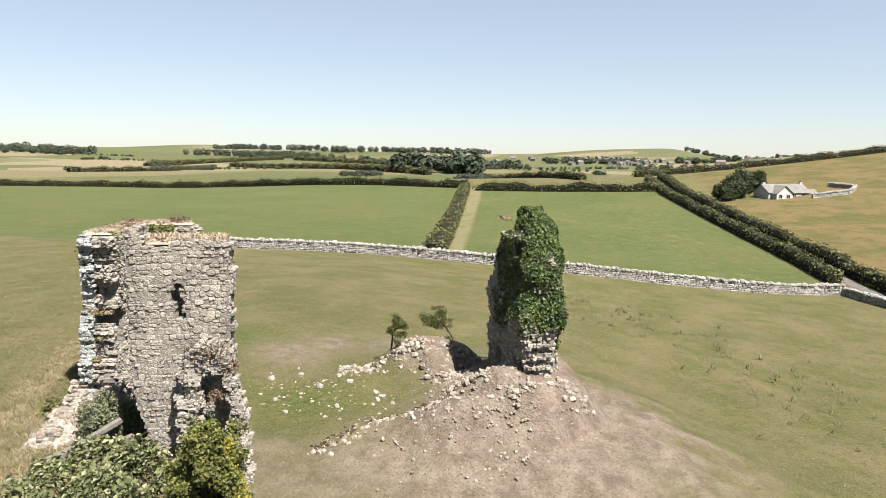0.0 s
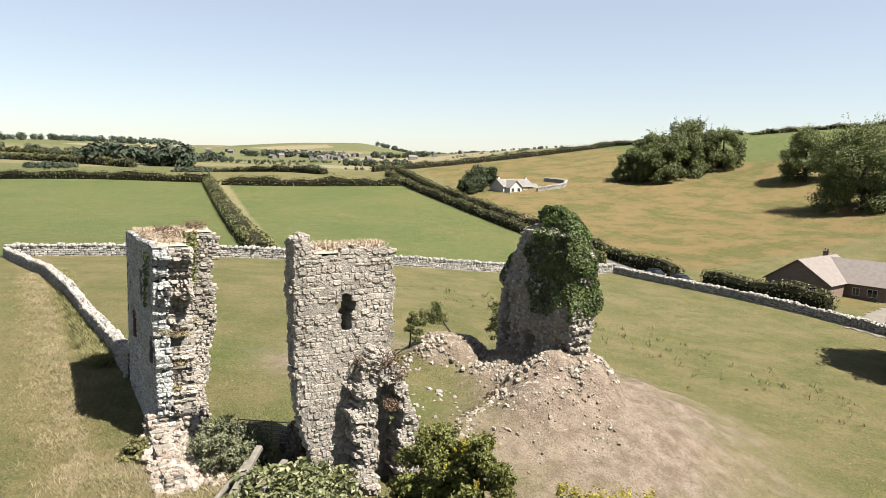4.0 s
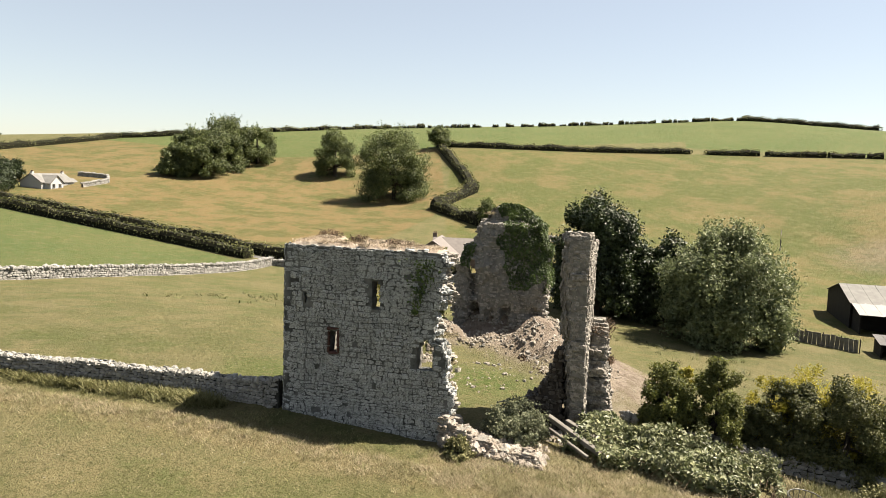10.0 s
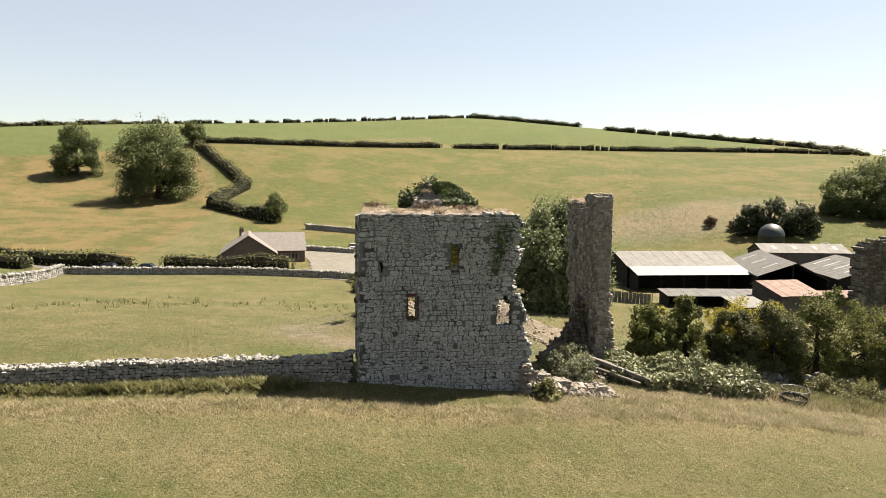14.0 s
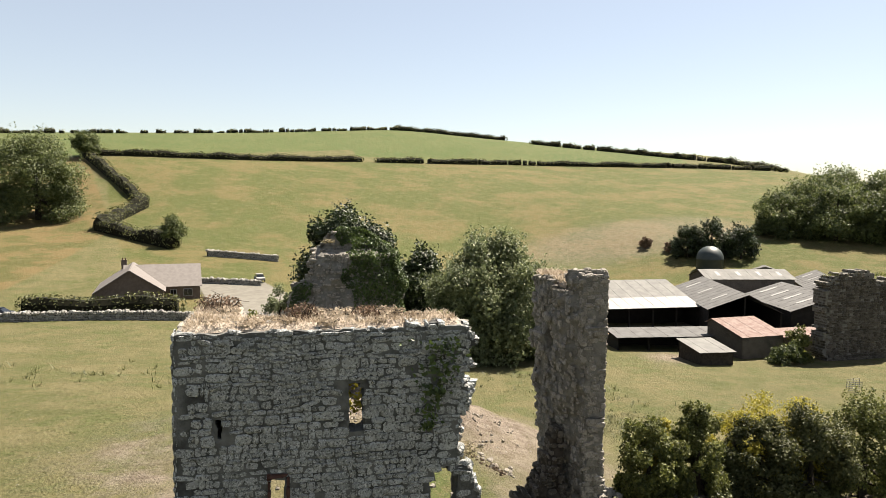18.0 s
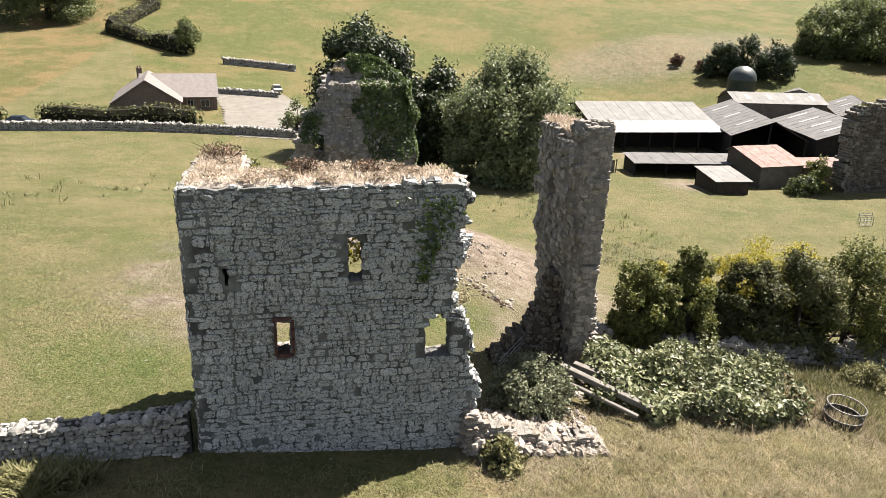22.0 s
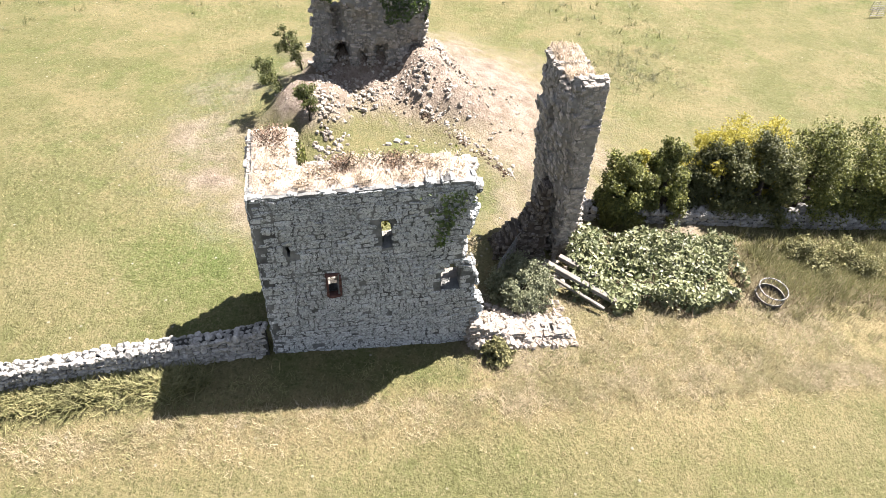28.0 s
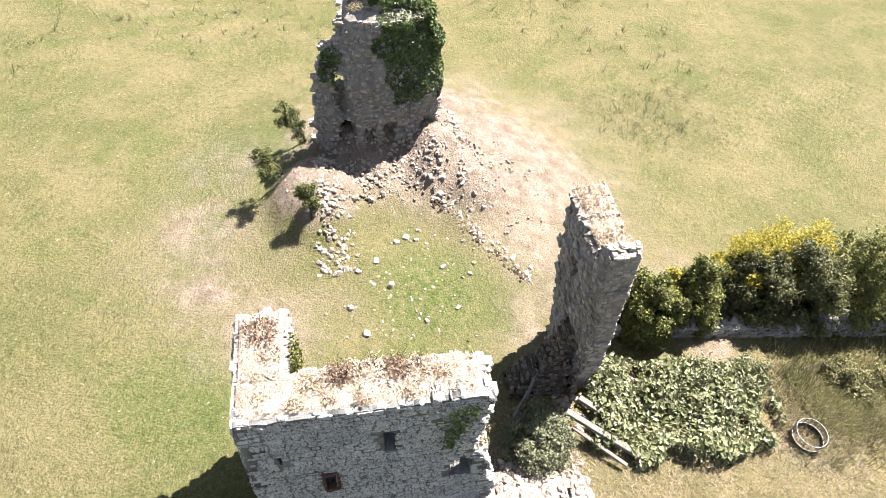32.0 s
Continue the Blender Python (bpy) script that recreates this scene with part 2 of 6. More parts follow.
def thing(name, m, label, category, group="", kind=""):
    ob = new(name)
    ob.matrix_basis = m
    return tagged(ob, label, category, group, kind)


class Soup:
    """Collects quads for one mesh."""

    def __init__(self):
        self.v, self.f, self.n = [], [], 0

    def add(self, verts, faces):
        verts = np.asarray(verts, float)
        faces = np.asarray(faces, int)
        self.v.append(verts)
        self.f.append(faces + self.n)
        self.n += len(verts)

    def box(self, m, sx, sy, sz):
        c = np.array([(x, y, z) for x in (-.5, .5) for y in (-.5, .5) for z in (-.5, .5)]) * (sx, sy, sz)
        q = [(0, 1, 3, 2), (4, 6, 7, 5), (0, 4, 5, 1), (2, 3, 7, 6), (0, 2, 6, 4), (1, 5, 7, 3)]
        mm = np.array(m)
        self.add(c @ mm[:3, :3].T + mm[:3, 3], q)

    def mesh(self, name, mats, smooth_on=False):
        return mesh_of(name, np.vstack(self.v), np.vstack(self.f), mats, smooth_on)


_R = range(8)
STONE_Q = np.array([(8 * k + i, 8 * k + (i + 1) % 8, 8 * k + 8 + (i + 1) % 8, 8 * k + 8 + i) for k in (0, 1) for i in _R] + [(16, 17, 18, 23), (18, 19, 22, 23), (19, 20, 21, 22)])
OCT = np.array([(-.5, -.28), (-.3, -.5), (.3, -.5), (.5, -.28), (.5, .28), (.3, .5), (-.3, .5), (-.5, .28)])


def stone_verts(rng, w, d, h, inset=0.12, jit=0.08):
    """A rough rounded stone: back at y=0, its worn face towards -y; width x, height z."""
    mid = OCT + rng.uniform(-jit, jit, (8, 2))
    fr = mid * (1 - inset * 2 * rng.uniform(0.5, 1.5, (8, 1)))
    tilt = rng.uniform(-.3, .3, 2)
    v = np.zeros((24, 3))
    v[0:8, 0], v[0:8, 2] = OCT[:, 0], OCT[:, 1]
    v[8:16, 0], v[8:16, 2], v[8:16, 1] = mid[:, 0], mid[:, 1], -0.62 + rng.uniform(-.12, .12, 8)
    v[16:24, 0], v[16:24, 2], v[16:24, 1] = fr[:, 0], fr[:, 1], -1.0 + fr @ tilt + rng.uniform(-.1, .1, 8)
    return v * (w, d, h)

# ---- materials ----
M_LIME = stone_mat("limestone", (0.39, 0.355, 0.305), (0.63, 0.575, 0.50), (0.76, 0.71, 0.63), mottle=.35)
M_LIME_ONE = stone_mat("limestone_single", (0.39, 0.355, 0.305), (0.63, 0.575, 0.50), (0.76, 0.71, 0.63), island=False, mottle=.35)
M_CORE = simple("lime_mortar", (0.30, 0.285, 0.25), (0.60, 0.565, 0.50), 2.6, 0.95, 0.15, grain=14, bump=0.9, dist=0.08)
M_DRY = stone_mat("field_stone", (0.34, 0.33, 0.30), (0.62, 0.60, 0.55), (0.76, 0.75, 0.70))
M_DRY_ONE = stone_mat("field_stone_single", (0.34, 0.33, 0.30), (0.62, 0.60, 0.55), (0.76, 0.75, 0.70), island=False)
M_DRYCORE = simple("dark_wall_filling", (0.05, 0.05, 0.045), (0.13, 0.125, 0.11), 2, 0.95, 0.1, grain=10, bump=0.8, dist=0.05)
M_RED = simple("red_sandstone", (0.13, 0.062, 0.05), (0.24, 0.125, 0.10), 5, 0.9, 0.2, grain=24)
M_STRAW = leaf_mat("dry_grass", (0.38, 0.315, 0.18), (0.68, 0.58, 0.38), 0.8, 0.35, 0.6, (0.23, 0.225, 0.08))
M_HAY = leaf_mat("bleached_hay", (0.58, 0.46, 0.33), (0.92, 0.79, 0.61), 0.85, 0.3, 0.9, (0.42, 0.31, 0.19))
M_RUSTPLANT = leaf_mat("withered_plant", (0.20, 0.125, 0.08), (0.42, 0.29, 0.19), 0.85, 0.2, 1.0)
M_IVY = leaf_mat("ivy_leaf", (0.045, 0.08, 0.02), (0.20, 0.29, 0.07), 0.5, 0.25, 0.8)
M_OAK = leaf_mat("dark_leaf", (0.024, 0.045, 0.013), (0.10, 0.14, 0.042), 0.5, 0.2, 0.25)
M_ASH = leaf_mat("pale_leaf", (0.17, 0.22, 0.085), (0.50, 0.55, 0.28), 0.55, 0.35, 0.3)
M_TREE = leaf_mat("tree_leaf", (0.085, 0.125, 0.035), (0.34, 0.39, 0.13), 0.55, 0.35, 0.12)
M_HEDGE = leaf_mat("hedge_leaf", (0.09, 0.11, 0.034), (0.31, 0.31, 0.11), 0.6, 0.3, 0.12)
M_HAW = leaf_mat("hawthorn_leaf", (0.075, 0.105, 0.022), (0.38, 0.395, 0.10), 0.6, 0.35, 0.6, (0.11, 0.12, 0.03))
M_GORSE = leaf_mat("gorse_flower", (0.44, 0.39, 0.045), (0.85, 0.74, 0.11), 0.6, 0.45, 0.9, (0.36, 0.34, 0.05))
M_BRAMBLE = leaf_mat("bramble_leaf", (0.12, 0.155, 0.05), (0.46, 0.47, 0.25), 0.5, 0.25, 0.7)
M_GREY = leaf_mat("grey_green_leaf", (0.2, 0.23, 0.12), (0.46, 0.48, 0.3), 0.6, 0.35, 0.8)
M_WEED = leaf_mat("coarse_grass", (0.2, 0.21, 0.07), (0.50, 0.46, 0.22), 0.7, 0.35, 0.5)
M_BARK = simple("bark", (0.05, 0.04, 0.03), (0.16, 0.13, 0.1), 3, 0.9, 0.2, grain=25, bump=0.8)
# Near-black solid that closes the hedge behind its leaves.
M_HEDGE_CORE = simple("dark_hedge_core", (0.022, 0.022, 0.012), (0.05, 0.05, 0.025), 1, 0.9, 0.1, grain=6)
M_SLATE = simple("roof_tile_grey", (0.26, 0.23, 0.21), (0.36, 0.32, 0.295), 1.5, 0.75, 0.3, grain=12, rnd=0.1)
M_BRICK = simple("brown_brick", (0.30, 0.22, 0.17), (0.43, 0.33, 0.265), 2, 0.85, 0.25, grain=16)
M_WHITE = simple("white_plaster", (0.95, 0.94, 0.91), (1.0, 1.0, 0.98), 0.8, 0.85, 0.25, grain=20)
M_GLASS = simple("window_glass", (0.02, 0.025, 0.03), (0.05, 0.06, 0.07), 0.6, 0.08, 0.6, grain=1, bump=0.0)
M_FIBRE = simple("fibre_cement_sheet", (0.27, 0.265, 0.25), (0.43, 0.42, 0.39), 0.6, 0.85, 0.25, grain=9)
M_FIBRED = simple("old_fibre_cement", (0.15, 0.145, 0.14), (0.27, 0.265, 0.255), 0.6, 0.85, 0.3, grain=9)
M_STEEL = simple("pale_steel_sheet", (0.50, 0.49, 0.47), (0.62, 0.61, 0.58), 0.6, 0.7, 0.25, grain=8)
M_RUST = simple("rusty_sheet", (0.26, 0.12, 0.085), (0.46, 0.34, 0.29), 1.3, 0.8, 0.3, grain=7)
# Near-black all over: barn walls, posts and car wheels.
M_DARKWOOD = simple("dark_boards", (0.02, 0.018, 0.016), (0.05, 0.045, 0.04), 1.2, 0.85, 0.2, grain=10)
M_GREYWOOD = simple("weathered_wood", (0.3, 0.28, 0.25), (0.5, 0.48, 0.44), 2.5, 0.85, 0.2, grain=30)
M_GALV = simple("galvanised_steel", (0.24, 0.24, 0.23), (0.36, 0.36, 0.35), 4, 0.45, 0.5, 0.6, grain=50, bump=0.1)
M_GREENM = simple("green_dome", (0.05, 0.075, 0.07), (0.09, 0.12, 0.115), 1, 0.5, 0.4, grain=8)
M_GRAVEL = simple("pale_gravel", (0.27, 0.25, 0.21), (0.40, 0.375, 0.32), 0.7, 0.95, 0.15, grain=12, bump=0.5)
M_TARMAC = simple("lane_tarmac", (0.20, 0.19, 0.185), (0.3, 0.29, 0.28), 0.7, 0.95, 0.2, grain=10)


# Brown old stone, its tones darkened to stand for shade on the walls.
M_SHADESTONE = stone_mat("shaded_old_stone", (0.10, 0.082, 0.066), (0.26, 0.225, 0.185), (0.38, 0.35, 0.3))


def ground_material():
    k = Mat("grassland", 0.95, 0.1)
    fine = k.noise(8.0, 5, 0.7)
    tuft = k.noise(2.2, 5, 0.65)
    patch = k.noise(0.16, 5, 0.6)
    big = k.noise(0.035, 4, 0.55)
    olive = k.mix(k.ramp(patch, 0.32, 0.7), (0.188, 0.195, 0.076), (0.305, 0.265, 0.135))
    green = k.mix(k.ramp(big, 0.3, 0.7), (0.125, 0.19, 0.06), (0.19, 0.22, 0.08))
    tan = k.mix(k.ramp(k.noise(0.09, 5, 0.65), 0.42, 0.6), (0.33, 0.235, 0.108), (0.175, 0.17, 0.058))
    upper = k.mix(k.ramp(big, 0.3, 0.7), (0.125, 0.195, 0.055), (0.175, 0.225, 0.075))
    hillf = k.mix(k.ramp(k.noise(0.05, 5, 0.65), 0.43, 0.6), (0.155, 0.18, 0.052), (0.275, 0.228, 0.095))
    c = olive
    # country beyond: a patchwork of fields
    vo = k.node("ShaderNodeTexVoronoi")
    vo.inputs["Scale"].default_value = 0.0045
    vo.feature = "F1"
    vo.distance = "MANHATTAN"
    k.link(k.pos(), vo.inputs["Vector"])
    sep = k.node("ShaderNodeSeparateColor")
    k.link(vo.outputs["Color"], sep.inputs[0])
    pw = k.mix(k.ramp(sep.outputs[0], 0.35, 0.40), (0.34, 0.29, 0.17), (0.165, 0.195, 0.085))
    pw = k.mix(k.ramp(sep.outputs[1], 0.70, 0.74), pw, (0.45, 0.385, 0.26))
    pw = k.mix(k.ramp(sep.outputs[2], 0.66, 0.70), pw, (0.20, 0.22, 0.11))
    c = k.mix(k.area([(-300, 330), (14, 312), (60, 420), (3500, 700), (3500, 3500), (-3500, 3500), (-3500, 500)]), c, pw)
    c = k.mix(k.area([(-420, 118), (-60, 103), (-26, 113), (-57, 277), (-195, 320), (-420, 320)]), c, green)
    c = k.mix(k.area([(-26, 111), (10, 113), (38, 122), (31, 178), (16, 264), (-54, 266)]), c, green)
    c = k.mix(k.math("MULTIPLY", k.area([(-24.4, 111), (-21.6, 111), (-50.5, 275), (-55, 275)]), k.ramp(tuft, 0.2, 0.5)), c, (0.40, 0.36, 0.21))
    c = k.mix(k.area([(42, 118), (130, 146), (197, 200), (150, 360), (24, 420), (36, 205)]), c, tan)
    south = k.area([(60, 100), (85, -60), (360, -120), (344, -52), (312, 49), (272, 114), (197, 200), (128, 146)])
    c = k.mix(south, c, hillf)
    up1 = k.area([(150, 232), (197, 202), (272, 116), (800, 300), (500, 700), (120, 420)])
    up2 = k.area([(272, 116), (312, 51), (346, -50), (900, -50), (800, 300)])
    c = k.mix(up1, c, upper)
    c = k.mix(up2, c, upper)
    # tone of the turf: dry blades, tufts, green flushes
    c = k.mix(k.math("MULTIPLY", k.ramp(k.noise(0.45, 5, 0.65), 0.46, 0.68), 0.5), c, (0.33, 0.28, 0.135))
    c = k.mix(k.math("MULTIPLY", k.ramp(k.noise(0.22, 5, 0.7), 0.5, 0.64), 0.5), c, (0.135, 0.18, 0.05))
    c = k.mix(k.math("MULTIPLY", k.attr("lush"), k.ramp(tuft, 0.3, 0.6)), c, (0.13, 0.20, 0.045))
    c = k.mix(k.math("MULTIPLY", k.attr("straw"), k.ramp(tuft, 0.3, 0.6, 0.15, 1.0)), c, (0.42, 0.33, 0.18))
    c = k.mix(k.math("MULTIPLY", k.ramp(tuft, 0.5, 0.66), 0.4), c, (0.085, 0.10, 0.025))
    c = k.mix(k.math("MULTIPLY", k.ramp(fine, 0.5, 0.62), 0.5), c, (0.07, 0.08, 0.022))
    c = k.mix(k.math("MULTIPLY", k.ramp(k.noise(6.0, 4, 0.7), 0.54, 0.63), 0.42), c, (0.46, 0.40, 0.23))
    c = k.mix(k.math("MULTIPLY", k.ramp(k.voronoi(0.9), 0.085, 0.04), 0.7), c, (0.56, 0.53, 0.44))
    bare = k.math("MULTIPLY", k.attr("bare"), k.ramp(k.math("ADD", tuft, k.math("MULTIPLY", k.attr("bare"), 0.5)), 0.45, 0.75))
    earth = k.mix(k.ramp(k.noise(0.8, 6, 0.7), 0.32, 0.66), (0.29, 0.225, 0.178), (0.53, 0.435, 0.36))
    earth = k.mix(k.math("MULTIPLY", k.ramp(k.noise(7, 5, 0.7), 0.5, 0.64), 0.55), earth, (0.115, 0.085, 0.055))
    earth = k.mix(k.math("MULTIPLY", k.ramp(k.voronoi(2.4), 0.2, 0.1), 0.6), earth, (0.60, 0.55, 0.46))
    c = k.mix(bare, c, earth)
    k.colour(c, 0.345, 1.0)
    k.bump(k.math("ADD", tuft, k.math("MULTIPLY", fine, 0.8)), 1.0, 0.22)
    return k.m


M_GROUND = ground_material()

# ---- ground sheet ----


def spaced(lo, hi, step, far_lo, far_hi, grow=1.09):
    mid = list(np.arange(lo, hi + 1e-6, step))
    up, s, x = [], step, hi
    while x < far_hi:
        s *= grow
        x += s
        up.append(x)
    dn, s, x = [], step, lo
    while x > far_lo:
        s *= grow
        x -= s
        dn.append(x)
    return np.array(dn[::-1] + mid + up)


gx = spaced(-46, 12, 0.5, -3800, 3800, 1.045)
gy = spaced(8, 72, 0.5, -1500, 4300, 1.045)
GX, GY = np.meshgrid(gx, gy, indexing="ij")
GZ = ground(GX, GY)
rng = np.random.default_rng(5)
lump = np.array([noise.noise(Vector((x * 0.55, y * 0.55, 0))) + 0.5 * noise.noise(Vector((x * 1.5, y * 1.5, 3))) for x, y in zip(GX.ravel(), GY.ravel())]).reshape(GX.shape)
mh = mound(GX, GY)
GZ = GZ + lump * (0.07 + 0.22 * smooth(0.3, 2.0, mh))
U, V = to_castle(GX, GY)
ni, nj = GX.shape
ii, jj = np.meshgrid(np.arange(ni - 1), np.arange(nj - 1), indexing="ij")
a = (ii * nj + jj).ravel()
gme = mesh_of("ground", np.stack([GX, GY, GZ], -1).reshape(-1, 3), np.stack([a, a + nj, a + nj + 1, a + 1], -1), M_GROUND, True)
bare_v = np.maximum(smooth(0.9, 2.3, mh + .7 * lump) * 0.95, np.maximum(
    0.8 * bump2(U, V, 15.5, 17.5, 3.4), np.maximum(0.75 * bump2(U, V, -0.3, 11, 2.2), 0.9 * bump2(U, V, 11.5, 0.6, 1.9))))
bare_v = np.maximum(bare_v, smooth(11, 4.0, np.hypot((U - 14.5) / 1.15, (V - 24.5) / 1.0) + 2.0 * lump) * 0.9)
bare_v = np.maximum(bare_v, 0.7 * bump2(U, V, 19, 27, 3.8))
bare_v = np.maximum(bare_v, 0.9 * bump2(U, V, 27.2, 1.6, 1.2))
bare_v = np.maximum(bare_v, np.maximum(0.75 * bump2(U, V, 18.5, 13.5, 3.2), 0.6 * bump2(U, V, -3.5, 18, 3.6)) * (.8 + .6 * lump))
bare_v = np.maximum(bare_v, .9 * np.maximum(smooth(14, 8, np.hypot(GX - 76, (GY - 4) / 1.5)), smooth(22, 14, np.hypot(GX - 96, GY + 10))))
for cu, cv, cr, ca in ((18.5, 13, 3, .7), (20, 19, 3.6, .75), (20.5, 25, 4, .7), (18.5, 31, 4, .62), (15, 36, 4, .6), (22, 33, 4.5, .4), (23, 15, 3, .5), (-3.5, 14, 2.4, .65), (-4.5, 20, 2.6, .65), (-3, 26, 2.6, .6), (24.6, 8.2, 1.3, .9), (15.2, 12.5, 2.0, .75), (13.6, 9.4, 1.6, .7), (17, 15.5, 2.4, .75), (3.0, 12.0, 1.6, .55), (-1.5, 10.5, 2.0, .6)):
    bare_v = np.maximum(bare_v, ca * bump2(U, V, cu, cv, cr) * (.85 + .7 * lump))
bare_v = np.maximum(bare_v, .42 * smooth(1.1, .6, np.hypot((GX - 172) / 30, (GY - 3 + .9 * (GX - 172)) / 34)))
bare_v = np.maximum(bare_v, .8 * bump2(GX, GY, 55.5, 12, 3.2))
bare_v *= 1 - 0.75 * bump2(U, V, 8.5, 14.0, 3.4)
straw_v = smooth(-6.2, -4.2, V + 0.8 * lump) * smooth(np.where(U < 9, -1.8, .8), np.where(U < 9, -3.2, -.6), V) * smooth(80, 30, U) * smooth(-80, -55, U)
straw_v = np.maximum(straw_v * 0.9, 0.8 * bump2(U, V, 18, -2.2, 4.0))
straw_v = np.maximum(straw_v, 0.6 * smooth(-6.5, -3.5, V) * smooth(9, 4, V) * smooth(12, 16, U) * smooth(60, 40, U))
lush_v = np.maximum(bump2(U, V, 9.0, 12.5, 2.6), np.maximum(0.7 * bump2(U, V, -4, 7, 3.2), 0.8 * bump2(U, V, -2, 26, 4)))
for nm, val in (("bare", bare_v), ("straw", straw_v), ("lush", lush_v)):
    gme.attributes.new(nm, "FLOAT", "POINT").data.foreach_set("value", np.clip(val, 0, 1).ravel().astype(np.float32))
tagged(new("ground", gme), "sun-dried pasture with bare earth round the ruin", "ground", kind="structure")


def strip(name, line, width, material, lift, label, category):
    """A ribbon of paving laid on the ground along a line."""
    pts = resample(line, 2.0)
    s = Soup()
    vs = []
    for i, p in enumerate(pts):
        q = pts[min(i + 1, len(pts) - 1)] - pts[max(i - 1, 0)]
        q = q / np.linalg.norm(q)
        for side in (-1, -0.33, 0.33, 1):
            w = p + np.array((-q[1], q[0])) * side * width / 2
            vs.append((w[0], w[1], gz(*w) + lift - (0.12 if abs(side) == 1 else 0)))
    f = [(4 * i + k, 4 * i + k + 1, 4 * i + k + 5, 4 * i + k + 4) for i in range(len(pts) - 1) for k in range(3)]
    s.add(vs, f)
    return tagged(new(name, s.mesh(name, material, True)), label, category, kind="structure")


def resample(line, step):
    line = np.asarray(line, float)
    seg = np.linalg.norm(np.diff(line, axis=0), axis=1)
    cum = np.append(0, np.cumsum(seg))
    n = max(2, int(cum[-1] / step) + 1)
    t = np.linspace(0, cum[-1], n)
    return np.stack([np.interp(t, cum, line[:, 0]), np.interp(t, cum, line[:, 1])], -1)


strip("lane", [(49.5, 100), (44.6, 116), (42.1, 131.5), (39.9, 147.5), (33.9, 178.5), (20.4, 251.5), (15, 305)], 2.9, M_TARMAC, 0.07, "narrow grey tarmac lane between hedges", "road")
strip("lane.001", [(49.5, 100), (56.5, 81), (62, 62), (68, 40)], 3.4, M_TARMAC, 0.07, "narrow grey tarmac lane beside the wall", "road")

# ---- masonry ----


def stone_variant(i, material):
    r = np.random.default_rng(100 + i)
    return mesh_of("stone", stone_verts(r, 1, 1, 1), STONE_Q, material)


LIME_STONES = [stone_variant(i, M_LIME_ONE) for i in range(10)]
DRY_STONES = [stone_variant(i, M_DRY_ONE) for i in range(8)]

FACING = {"front": Matrix.Identity(3), "back": Matrix(((-1, 0, 0), (0, -1, 0), (0, 0, 1))),
          "left": Matrix(((0, 1, 0), (-1, 0, 0), (0, 0, 1))), "right": Matrix(((0, -1, 0), (1, 0, 0), (0, 0, 1))),
          "top": Matrix(((1, 0, 0), (0, 0, 1), (0, -1, 0)))}


